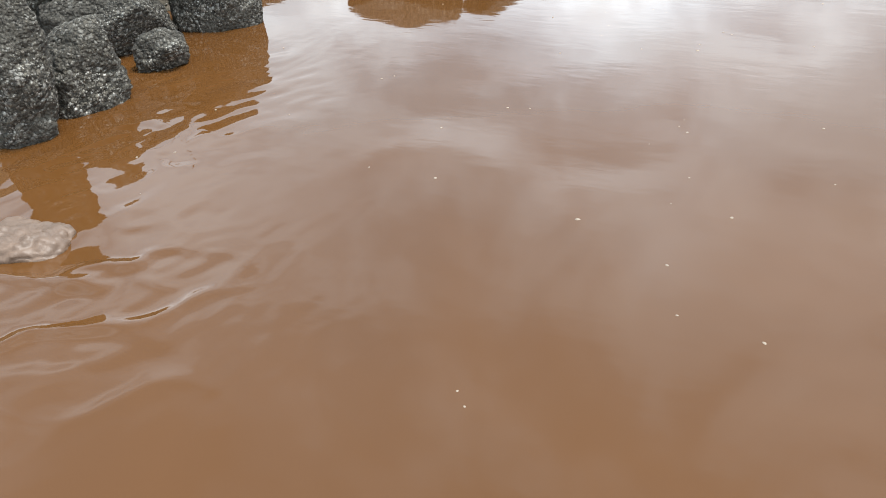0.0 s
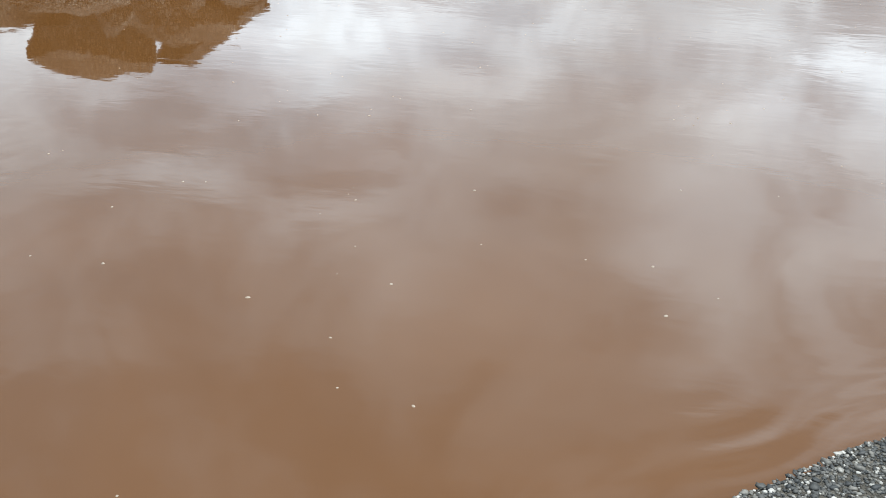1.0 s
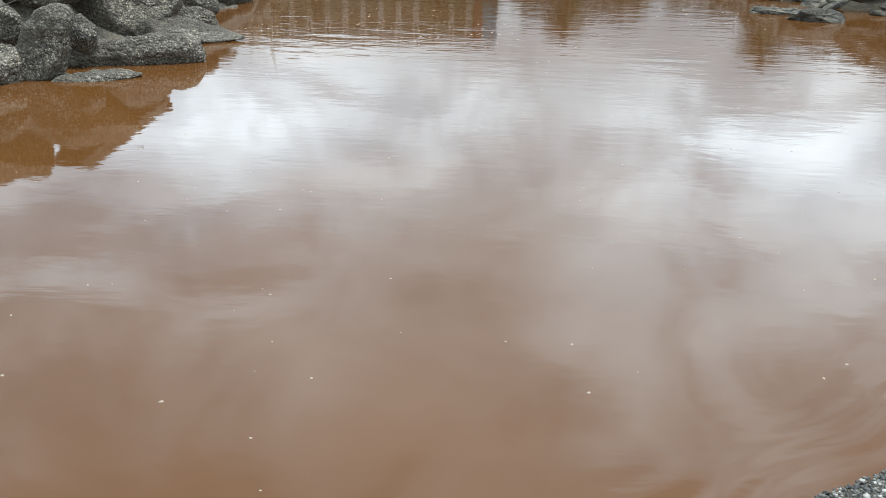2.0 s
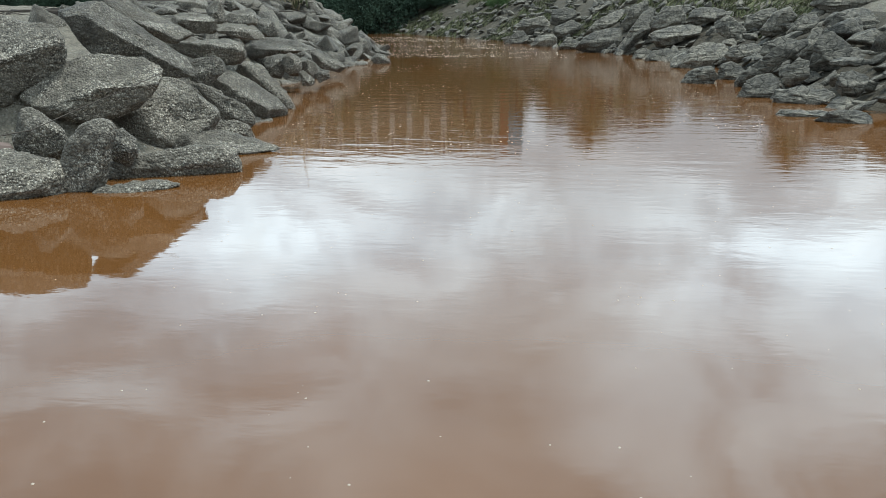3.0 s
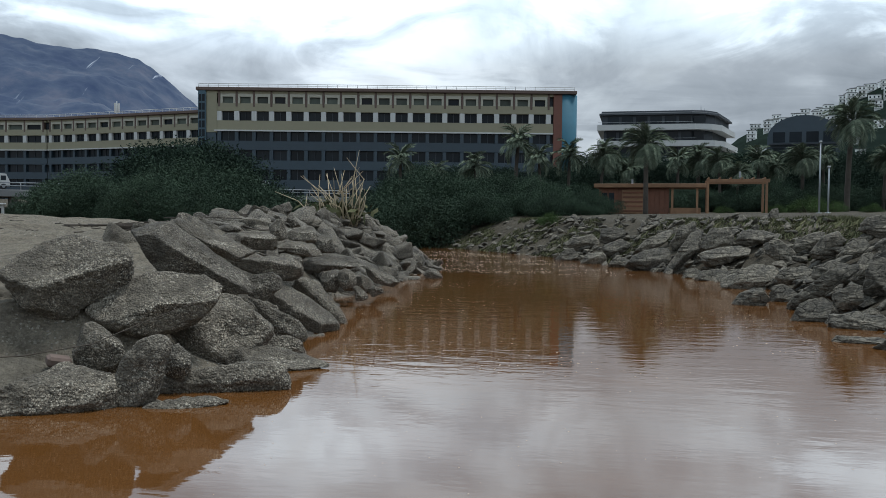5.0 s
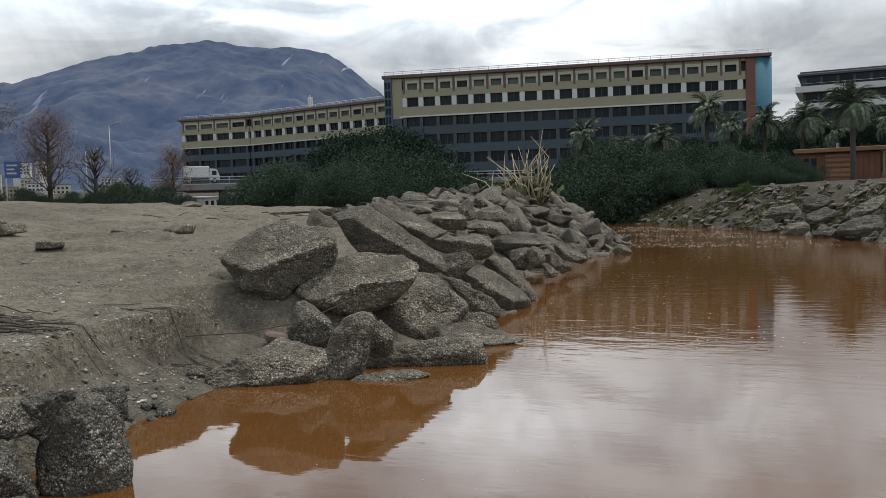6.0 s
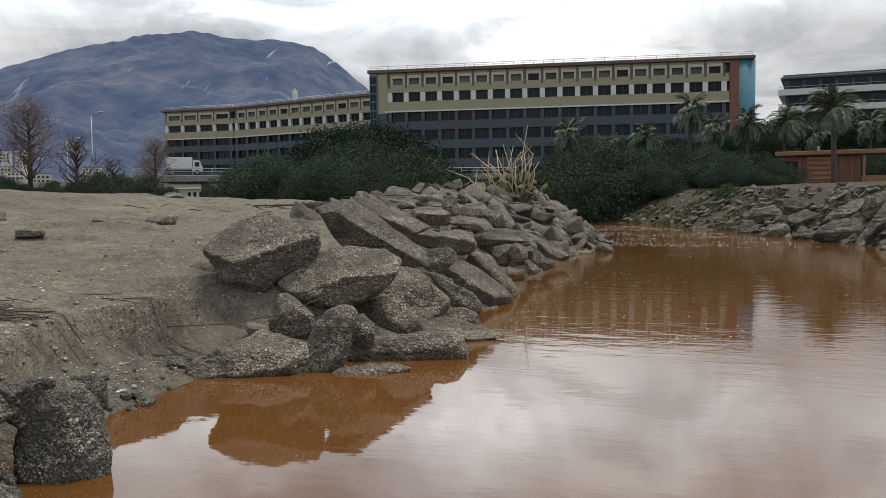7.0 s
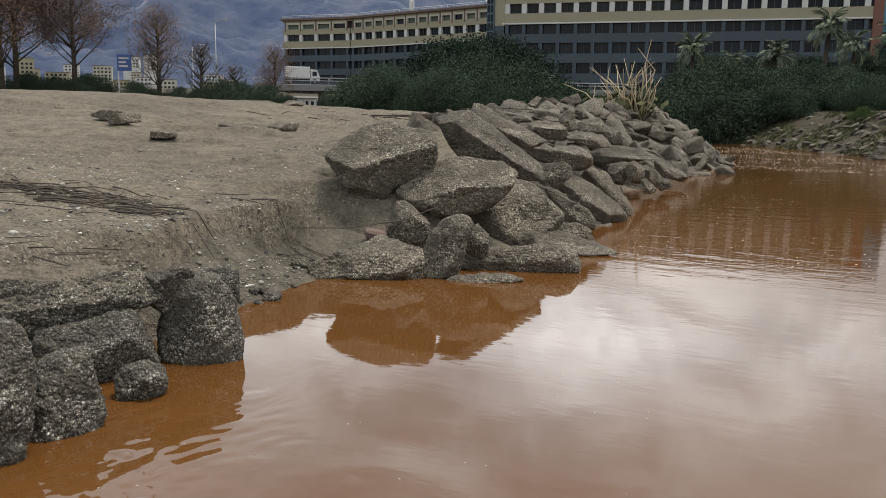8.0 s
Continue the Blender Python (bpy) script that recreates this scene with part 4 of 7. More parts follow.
rock("boulder", (3.87, 13.35, 0.09), (0.94, 0.51, 0.38), -16, 0, 0, 507, "long tilted quarry slab on the stone bank", far=True,
     outline=((-0.99, -0.02, 0.12, 0.44), (-0.17, 0.09, 0.98, 0.17), (0.08, 0.09, 0.99, 0.17), (0.72, 0.05, 0.69, 0.34), (0.96, -0.06, -0.28, 0.41), (0.02, -0.11, -0.99, 0.17), (-0.64, -0.10, -0.76, 0.33)),
     cuts=((0.21, -0.46, 0.86, 0.08),))
rock("boulder", (4.14, 14.98, 0.32), (0.51, 0.40, 0.51), -16, 0, 0, 508, "dark broken quarry rock on the stone bank", far=True,
     outline=((-1.00, -0.01, 0.02, 0.23), (-0.58, 0.05, 0.81, 0.16), (0.32, 0.06, 0.94, 0.25), (1.00, -0.01, 0.08, 0.23), (0.59, -0.07, -0.81, 0.19), (0.00, -0.09, -1.00, 0.23)))
rock("boulder", (4.77, 15.31, 0.64), (0.69, 0.45, 0.70), -17, 0, 0, 509, "angular grey quarry block lodged in the bank", far=True,
     outline=((-0.99, -0.01, 0.17, 0.26), (-0.70, 0.02, 0.72, 0.29), (0.15, 0.03, 0.99, 0.32), (0.83, 0.01, 0.56, 0.30), (0.99, -0.03, -0.16, 0.32), (0.08, -0.07, -0.99, 0.32), (-0.59, -0.07, -0.80, 0.38)),
     cuts=((0.34, -0.80, 0.50, 0.08),))
rock("boulder", (4.36, 12.91, 0.32), (0.53, 0.40, 0.44), -19, 0, 0, 510, "dark broken quarry rock on the stone bank", far=True,
     outline=((-0.94, 0.01, 0.33, 0.20), (-0.18, 0.07, 0.98, 0.19), (0.40, 0.07, 0.91, 0.19), (1.00, -0.01, 0.09, 0.23), (-0.01, -0.10, -0.99, 0.20), (-0.84, -0.06, -0.54, 0.21)),
     cuts=((0.24, -0.56, 0.79, 0.09),))
rock("boulder", (2.94, 16.66, 0.09), (0.76, 0.40, 0.52), -10, 0, 0, 511, "angular grey quarry block lodged in the bank", far=True,
     outline=((-0.82, 0.03, 0.57, 0.24), (-0.25, 0.07, 0.96, 0.18), (0.90, 0.02, 0.44, 0.35), (0.89, -0.05, -0.46, 0.27), (0.13, -0.10, -0.99, 0.21), (-0.71, -0.08, -0.70, 0.33)))
rock("boulder", (3.62, 17.50, 0.10), (0.64, 0.40, 0.56), -12, 0, 0, 512, "dark broken quarry rock on the stone bank", far=True,
     outline=((-0.96, 0.01, 0.29, 0.20), (-0.35, 0.06, 0.93, 0.22), (0.73, 0.04, 0.68, 0.26), (0.81, -0.06, -0.59, 0.21), (0.11, -0.09, -0.99, 0.22), (-0.63, -0.08, -0.77, 0.30)),
     cuts=((0.22, -0.77, 0.59, 0.07),))
rock("boulder", (4.63, 25.15, 1.10), (1.48, 0.77, 0.56), -10, 0, 0, 513, "long tilted quarry slab on the stone bank", far=True,
     outline=((-0.76, -0.01, 0.65, 0.45), (-0.09, 0.01, 1.00, 0.22), (0.88, -0.02, 0.48, 0.62), (0.43, -0.03, -0.90, 0.29), (0.07, -0.02, -1.00, 0.21), (-0.54, -0.03, -0.84, 0.47)),
     cuts=((0.18, -0.57, 0.80, 0.10),))
rock("boulder", (4.65, 22.56, 0.75), (0.94, 0.49, 0.79), -12, 0, 0, 514, "dark broken quarry rock on the stone bank", far=True,
     outline=((-0.41, 0.01, 0.91, 0.37), (0.62, 0.01, 0.78, 0.26), (0.96, -0.01, 0.27, 0.34), (0.02, -0.05, -1.00, 0.35), (-0.63, -0.04, -0.77, 0.23), (-0.87, -0.03, -0.50, 0.29)))
rock("boulder", (4.24, 19.33, 0.41), (0.86, 0.46, 0.51), -12, 0, 0, 515, "angular grey quarry block lodged in the bank", far=True,
     outline=((-0.81, 0.02, 0.59, 0.27), (-0.29, 0.04, 0.95, 0.16), (0.72, 0.02, 0.69, 0.36), (0.69, -0.05, -0.72, 0.22), (0.24, -0.06, -0.97, 0.18), (-0.69, -0.06, -0.72, 0.34)),
     cuts=((0.21, -0.66, 0.72, 0.09),))
rock("boulder", (5.68, 17.29, 1.09), (1.11, 0.59, 0.51), -18, 0, 0, 516, "long tilted quarry slab on the stone bank", far=True,
     outline=((-0.89, -0.01, 0.46, 0.40), (-0.26, 0.01, 0.97, 0.21), (-0.01, 0.01, 1.00, 0.23), (1.00, -0.03, 0.10, 0.50), (-0.04, -0.03, -1.00, 0.22), (-0.38, -0.04, -0.92, 0.27)),
     cuts=((0.14, -0.50, 0.85, 0.11),))
rock("boulder", (6.41, 19.98, 1.47), (1.48, 0.81, 0.63), -18, 0, 0, 517, "long tilted quarry slab on the stone bank", far=True,
     outline=((-0.83, -0.02, 0.55, 0.53), (-0.14, -0.01, 0.99, 0.25), (0.00, -0.01, 1.00, 0.25), (0.99, -0.03, 0.10, 0.68), (0.21, -0.01, -0.98, 0.26), (-0.38, -0.02, -0.92, 0.35)))
rock("boulder", (4.61, 17.81, 0.58), (0.83, 0.45, 0.56), -15, 0, 0, 518, "dark broken quarry rock on the stone bank", far=True,
     outline=((-0.98, -0.01, 0.17, 0.33), (-0.42, 0.03, 0.91, 0.21), (0.11, 0.04, 0.99, 0.25), (1.00, -0.02, 0.08, 0.39), (0.52, -0.05, -0.85, 0.16), (-0.20, -0.07, -0.98, 0.30)),
     cuts=((0.17, -0.71, 0.68, 0.07),))
rock("boulder", (0.86, 31.26, 0.59), (1.18, 0.59, 0.79), -2, 0, 0, 519, "angular grey quarry block lodged in the bank", far=True,
     outline=((-0.95, -0.00, 0.32, 0.42), (-0.46, 0.02, 0.89, 0.22), (-0.12, 0.02, 0.99, 0.31), (0.98, -0.02, -0.20, 0.43), (0.60, -0.03, -0.80, 0.29), (0.01, -0.04, -1.00, 0.37)),
     cuts=((-0.05, -0.73, 0.68, 0.08),))
rock("boulder", (-0.38, 34.21, 0.63), (1.57, 0.78, 0.71), 1, 0, 0, 520, "long tilted quarry slab on the stone bank", far=True,
     outline=((-0.62, 0.01, 0.79, 0.39), (-0.17, 0.02, 0.99, 0.28), (0.51, 0.01, 0.86, 0.46), (0.85, -0.03, -0.52, 0.59), (0.03, -0.03, -1.00, 0.31), (-0.83, -0.03, -0.56, 0.65)))
rock("boulder", (0.77, 33.40, 0.98), (1.06, 0.54, 0.85), -1, 0, 0, 521, "angular grey quarry block lodged in the bank", far=True,
     outline=((-0.99, -0.01, 0.14, 0.46), (-0.27, 0.01, 0.96, 0.32), (0.11, 0.00, 0.99, 0.37), (1.00, -0.01, 0.04, 0.49), (0.50, -0.02, -0.87, 0.31), (-0.25, -0.03, -0.97, 0.41)),
     cuts=((0.00, -0.79, 0.61, 0.10),))
rock("boulder", (5.61, 28.57, 1.69), (0.61, 0.42, 0.66), -11, 0, 0, 522, "dark broken quarry rock on the stone bank", far=True,
     outline=((-0.87, -0.01, 0.49, 0.15), (-0.27, -0.02, 0.96, 0.25), (0.99, -0.01, 0.16, 0.21), (0.94, -0.01, -0.35, 0.23), (-0.21, -0.00, -0.98, 0.27)),
     cuts=((0.28, -0.84, 0.46, 0.08),))
rock("boulder", (5.34, 22.72, 1.04), (0.82, 0.45, 0.61), -13, 0, 0, 523, "angular grey quarry block lodged in the bank", far=True,
     outline=((-0.98, -0.01, 0.20, 0.33), (-0.41, 0.01, 0.91, 0.19), (-0.01, 0.01, 1.00, 0.27), (0.98, -0.02, -0.18, 0.32), (0.60, -0.02, -0.80, 0.18), (-0.03, -0.03, -1.00, 0.30)))
rock("boulder", (2.72, 24.11, 0.09), (0.74, 0.40, 0.48), -6, 0, 0, 524, "dark broken quarry rock on the stone bank", far=True,
     outline=((-0.88, 0.02, 0.47, 0.23), (-0.22, 0.05, 0.97, 0.18), (0.90, 0.01, 0.44, 0.28), (0.66, -0.05, -0.75, 0.23), (-0.08, -0.07, -0.99, 0.20)),
     cuts=((0.18, -0.78, 0.59, 0.06),))
rock("boulder", (3.03, 23.22, 0.10), (0.96, 0.47, 0.56), -7, 0, 0, 525, "angular grey quarry block lodged in the bank", far=True,
     outline=((-0.82, 0.02, 0.57, 0.26), (-0.25, 0.05, 0.97, 0.19), (0.90, 0.01, 0.44, 0.38), (0.73, -0.05, -0.68, 0.27), (-0.11, -0.07, -0.99, 0.25)),
     cuts=((0.17, -0.75, 0.63, 0.07),))
rock("boulder", (5.28, 20.76, 1.00), (0.82, 0.46, 0.72), -14, 0, 0, 526, "dark broken quarry rock on the stone bank", far=True,
     outline=((-0.85, 0.00, 0.52, 0.23), (-0.35, 0.01, 0.94, 0.25), (0.76, -0.00, 0.65, 0.38), (0.86, -0.02, -0.51, 0.27), (0.18, -0.04, -0.98, 0.28), (-0.63, -0.04, -0.78, 0.40)))
rock("boulder", (-0.98, 33.11, 0.18), (1.25, 0.59, 0.81), 2, 0, 0, 527, "angular grey quarry block lodged in the bank", far=True,
     outline=((-0.70, 0.02, 0.71, 0.18), (-0.60, 0.03, 0.80, 0.18), (0.76, 0.01, 0.65, 0.41), (0.81, -0.04, -0.59, 0.39), (-0.02, -0.05, -1.00, 0.34)),
     cuts=((0.05, -0.84, 0.55, 0.10),))
rock("boulder", (2.05, 29.49, 0.84), (1.50, 0.77, 1.01), -4, 0, 0, 528, "long tilted quarry slab on the stone bank", far=True,
     outline=((-0.73, 0.01, 0.69, 0.23), (-0.50, 0.01, 0.87, 0.18), (0.50, -0.00, 0.86, 0.66), (0.76, -0.02, -0.65, 0.28), (0.48, -0.03, -0.87, 0.21), (-0.12, -0.04, -0.99, 0.52)),
     cuts=((0.02, -0.73, 0.68, 0.10),))
rock("boulder", (2.88, 28.45, 1.06), (0.94, 0.65, 1.01), -6, 0, 0, 529, "angular grey quarry block lodged in the bank", far=True,
     outline=((-0.86, -0.00, 0.52, 0.23), (-0.45, 0.00, 0.89, 0.28), (0.91, -0.01, 0.42, 0.50), (0.84, -0.02, -0.54, 0.22), (0.54, -0.02, -0.84, 0.27), (-0.69, -0.03, -0.72, 0.53)))
rock("boulder", (3.37, 22.78, 0.08), (0.67, 0.40, 0.38), -8, 0, 0, 530, "dark broken quarry rock on the stone bank", far=True,
     outline=((-0.85, 0.02, 0.53, 0.19), (-0.34, 0.05, 0.94, 0.12), (0.61, 0.04, 0.79, 0.25), (0.67, -0.05, -0.74, 0.16), (-0.06, -0.07, -1.00, 0.17)),
     cuts=((0.12, -0.67, 0.73, 0.05),))
rock("boulder", (0.89, 28.94, 0.15), (0.81, 0.41, 0.52), -2, 0, 0, 531, "angular grey quarry block lodged in the bank", far=True,
     outline=((-0.75, 0.02, 0.66, 0.21), (-0.11, 0.04, 0.99, 0.22), (0.93, 0.01, 0.37, 0.35), (0.57, -0.05, -0.82, 0.23), (0.01, -0.05, -1.00, 0.21), (-0.75, -0.04, -0.66, 0.35)),
     cuts=((0.14, -0.78, 0.61, 0.08),))
rock("boulder", (0.11, 30.95, 0.15), (1.07, 0.53, 0.59), -0, 0, 0, 532, "dark broken quarry rock on the stone bank", far=True,
     outline=((-0.81, 0.01, 0.58, 0.32), (-0.17, 0.04, 0.99, 0.24), (0.63, 0.02, 0.78, 0.38), (0.82, -0.04, -0.58, 0.37), (0.01, -0.05, -1.00, 0.25), (-0.64, -0.05, -0.77, 0.42)))
rock("boulder", (3.43, 11.76, 0.02), (0.95, 0.48, 0.20), -16, 0, 0, 533, "long tilted quarry slab on the stone bank", far=True,
     outline=((-0.76, 0.06, 0.65, 0.26), (-0.08, 0.11, 0.99, 0.08), (0.58, 0.08, 0.81, 0.28), (0.19, -0.12, -0.97, 0.06), (-0.44, -0.13, -0.89, 0.23)),
     cuts=((0.11, -0.25, 0.96, 0.04),))
rock("boulder", (3.75, 11.16, 0.05), (0.76, 0.42, 0.31), -19, 0, 0, 534, "long tilted quarry slab on the stone bank", far=True,
     outline=((-0.57, 0.09, 0.82, 0.17), (-0.19, 0.11, 0.98, 0.12), (0.84, 0.04, 0.53, 0.26), (0.18, -0.13, -0.97, 0.14), (-0.28, -0.13, -0.95, 0.14)),
     cuts=((0.35, -0.56, 0.75, 0.07),))
rock("boulder", (3.72, 15.60, 0.10), (0.31, 0.40, 0.25), -13, 0, 0, 535, "angular grey quarry block lodged in the bank", far=True,
     outline=((-0.67, 0.06, 0.74, 0.10), (-0.09, 0.08, 0.99, 0.11), (1.00, -0.01, -0.01, 0.13), (0.15, -0.09, -0.98, 0.11), (-0.83, -0.06, -0.55, 0.12)))
rock("boulder", (4.79, 16.42, 0.76), (0.40, 0.49, 0.76), -16, 0, 0, 536, "long tilted quarry slab on the stone bank", far=True,
     outline=((-0.96, 0.01, 0.29, 0.10), (-0.91, 0.01, 0.42, 0.11), (0.64, 0.02, 0.77, 0.31), (1.00, -0.01, -0.10, 0.14), (0.84, -0.03, -0.53, 0.17), (-0.55, -0.06, -0.84, 0.33)),
     cuts=((0.01, -0.73, 0.69, 0.07),))
rock("boulder", (5.40, 19.18, 0.97), (0.72, 0.41, 0.65), -16, 0, 0, 537, "angular grey quarry block lodged in the bank", far=True,
     outline=((-0.84, 0.01, 0.55, 0.19), (-0.44, 0.02, 0.90, 0.18), (0.86, -0.00, 0.50, 0.36), (0.77, -0.03, -0.64, 0.18), (0.42, -0.03, -0.90, 0.18), (-0.70, -0.04, -0.72, 0.37)),
     cuts=((0.27, -0.76, 0.59, 0.07),))


def bank_rocks():
    """The rest of the two rock banks: a few broken shapes, each used many times."""
    kinds_l = [rock_mesh("boulder", 200 + i, s, M_ROCK, facets=6, sub=4, edge=18, rough=0.06, lump=0.6) for i, s in enumerate([(1, 0.6, 0.4), (1, 0.52, 0.34), (1, 0.75, 0.55), (1, 0.45, 0.3), (1, 0.65, 0.42)])]
    rng = np.random.default_rng(7)

    far = {}

    def put(me, x, y, s, spin, tilt, lean, sink, label, group, joined):
        m = pose(x, y, ground_z(x, y) + s * sink, lean, tilt, spin) @ Matrix.Scale(s, 4)
        if joined:
            V = np.empty(len(me.vertices) * 3)
            me.vertices.foreach_get("co", V)
            A = np.array(m)
            far.setdefault(group, []).append((V.reshape(-1, 3) @ A[:3, :3].T + A[:3, 3], np.array([p.vertices[:] for p in me.polygons])))
            return
        ob = new("boulder", me)
        ob.matrix_world = m
        tagged(ob, label, "rock", group)

    # sandy bank, from the pile to the point
    for i in range(470):
        y = 9.4 + 17.3 * rng.random() ** 1.2
        edge = np.interp(y, [8.35, 10.1, 12.1, 15.6, 19.9, 25.6, 28], [-2.85, -3.4, -3.6, -4.45, -4.65, -4.4, -5.2])
        d = rng.random() ** 0.9 * (2.9 if y > 11 else 1.1)
        s = rng.uniform(0.3, 0.62) if y < 16 else rng.uniform(0.36, 0.95)
        put(kinds_l[rng.integers(5)], edge - d - 0.05, y, s, rng.uniform(-70, 80) + 180 * (i % 5 == 0), rng.uniform(-4, 34), rng.uniform(-15, 25), 0.02 if y < 16 else 0.1, "grey pebbly rock of the stone bank", GROUP_L, y > 14 or i % 2 == 0)
    kinds_r = [rock_mesh("boulder", 300 + i, s, M_SLATE, facets=9, sub=4, edge=34, rough=0.06, layers=0.05, lump=0.5) for i, s in enumerate([(1, 0.6, 0.34), (1, 0.7, 0.42), (1, 0.5, 0.26), (1, 0.8, 0.58), (1, 0.62, 0.36), (1, 0.75, 0.48), (1, 0.55, 0.4), (1, 0.7, 0.3)])]
    line = [(7.2, 9.6), (6.4, 10.2), (5.0, 10.75), (3.9, 11.1), (3.15, 11.9), (2.95, 13.4), (2.68, 16.2), (2.76, 18.4), (2.5, 22.6), (1.05, 25.5), (-0.4, 29.7), (-3.0, 35.2), (-6.0, 40.0)]
    seg = [math.dist(a, b) for a, b in zip(line, line[1:])]
    total = sum(seg)
    laid = []
    tries = 0
    while len(laid) < 640 and tries < 14000:
        tries += 1
        u = total * rng.random() ** (1.25 if tries % 4 else 0.8)
        k = 0
        while k < len(seg) - 1 and u > seg[k]:
            u -= seg[k]
            k += 1
        (x0, y0), (x1, y1) = line[k], line[k + 1]
        t = u / seg[k]
        nx, ny = (y1 - y0) / seg[k], -(x1 - x0) / seg[k]
        d = rng.random() ** 0.9 * (3.3 if y0 < 22 else 4.6)
        x, y = x0 + (x1 - x0) * t + nx * d, y0 + (y1 - y0) * t + ny * d
        s = rng.uniform(0.25, 0.6) * (1.0 if y < 22 else 0.7)
        if any((x - a) ** 2 + (y - b) ** 2 < (0.31 * (s + c)) ** 2 for a, b, c in laid):
            continue
        laid.append((x, y, s))
        put(kinds_r[rng.integers(8)], x, y, s, rng.uniform(-60, 60), rng.uniform(-48, 6), rng.uniform(-25, 32), rng.uniform(-0.05, 0.55), "dark broken quarry rock of the stone bank", GROUP_R, y > 17 or len(laid) % 2 == 0)
    # stones on the slope at the head of the channel
    for i in range(330):
        y = rng.uniform(25, 46)
        x = np.interp(y, [25.5, 29.7, 35.2, 44, 58], [1.05, -0.4, -3.0, -8.5, -20]) + 0.1 + rng.random() ** 1.2 * 5
        put(kinds_r[rng.integers(8)], x, y, rng.uniform(0.12, 0.5), rng.uniform(0, 360), rng.uniform(-35, 20), rng.uniform(-25, 25), 0.08, "", GROUP_R, True)
    for group, bits in far.items():
        o, V, Fc = 0, [], []
        for v, f in bits:
            V.append(v)
            Fc.append(f + o)
            o += len(v)
        me = mesh_of("rubble", np.concatenate(V).tolist(), np.concatenate(Fc).tolist(), M_ROCK if group == GROUP_L else M_SLATE)
        tagged(new("rubble", me), "tumbled grey rocks filling the far stone bank", "rocks", kind="stuff")


bank_rocks()

# ---- far away: mountain, hill ----
def mountain():
    m, nt, b = material("far_mountain", 1.0)
    p = world_pos(nt)
    n = noise_tex(nt, p, 0.006, 10, 0.72)
    col = ramp(nt, n, [(0.38, (0.004, 0.007, 0.009)), (0.5, (0.022, 0.027, 0.027)), (0.66, (0.060, 0.055, 0.050))])
    sep = nt.nodes.new("ShaderNodeSeparateXYZ")
    link(nt, p, sep.inputs[0])
    bearing = math_node(nt, "ARCTAN2", sep.outputs[0], sep.outputs[1])
    gully = nt.nodes.new("ShaderNodeCombineXYZ")
    link(nt, math_node(nt, "ADD", math_node(nt, "MULTIPLY", bearing, 60.0), math_node(nt, "MULTIPLY", sep.outputs[2], -0.012)), gully.inputs[0])
    link(nt, math_node(nt, "MULTIPLY", sep.outputs[2], 0.0045), gully.inputs[1])
    scree = ramp(nt, noise_tex(nt, gully.outputs[0], 1.0, 4, 0.6, 0.5), [(0.645, (0, 0, 0)), (0.72, (1, 1, 1))])
    high = ramp(nt, math_node(nt, "DIVIDE", sep.outputs[2], 650.0), [(0.45, (0, 0, 0)), (0.7, (1, 1, 1))])
    col = mix(nt, math_node(nt, "MULTIPLY", scree, high), col, (0.45, 0.47, 0.5))
    link(nt, col, b.inputs["Base Color"])
    # blue emission paints the haze of the distance onto the slopes
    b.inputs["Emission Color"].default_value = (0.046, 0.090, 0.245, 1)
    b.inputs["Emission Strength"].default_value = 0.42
    az0, az1, n1, n2 = radians(18), radians(66), 300, 120
    A, R = np.meshgrid(np.linspace(az0, az1, n1), np.linspace(0, 1, n2))
    deg = np.degrees(A)
    crest = np.interp(deg, [18, 24, 25.8, 27.5, 29.3, 31.1, 34, 36.9, 39.8, 42.3, 45, 48.3, 50.5, 58, 66], [60, 330, 429, 522, 599, 624, 626, 647, 626, 585, 544, 472, 459, 400, 300])
    up = R**1.35
    D = 1700 + 1800 * R
    X, Y = -np.sin(A) * D, np.cos(A) * D
    P = np.stack([X.ravel(), Y.ravel(), 0 * X.ravel()], 1)
    Z = crest * up + 95 * rough_noise(P, 0.0035, 5, 40).reshape(A.shape) * np.sin(np.pi * np.clip(R, 0, 1)) + 8 * rough_noise(P, 0.03, 2, 42).reshape(A.shape) - 10 * (1 - R)
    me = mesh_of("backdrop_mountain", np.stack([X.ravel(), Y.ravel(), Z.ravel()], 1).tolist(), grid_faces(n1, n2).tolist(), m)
    tagged(new("backdrop_mountain", me), "distant mountain with painted blue haze and pale scree streaks", "mountain", kind="structure")


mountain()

M_BEIGE = plain("beige_render", (0.250, 0.225, 0.152), 0.85, grain=0.08, scale=1.2)
M_WHITE = plain("white_paint", (0.47, 0.46, 0.44), 0.7, grain=0.07, scale=1.5)
M_CREAM = plain("cream_render", (0.38, 0.355, 0.285), 0.8, grain=0.07, scale=1.5)
M_BROWN = plain("brown_cladding", (0.10, 0.064, 0.050), 0.7, grain=0.15, scale=1.0)
M_ORANGE = plain("terracotta_panel", (0.14, 0.055, 0.037), 0.7, grain=0.12)
M_TEAL = plain("teal_panel", (0.026, 0.105, 0.15), 0.75, grain=0.12)
M_BLUE = plain("blue_glass_band", (0.027, 0.043, 0.057), 0.45, grain=0.15, each=0.1)
M_ROOF = plain("dark_roof", (0.045, 0.050, 0.058), 0.6, grain=0.15)
M_TOWER = plain("blue_tower_frame", (0.045, 0.085, 0.11), 0.5, grain=0.12)
M_DARK = plain("dark_facade", (0.020, 0.026, 0.034), 0.5, grain=0.2)
M_PANE = glass("dark_pane", (0.014, 0.019, 0.024))
M_PANE2 = glass("greenish_pane", (0.10, 0.115, 0.095), 0.2)
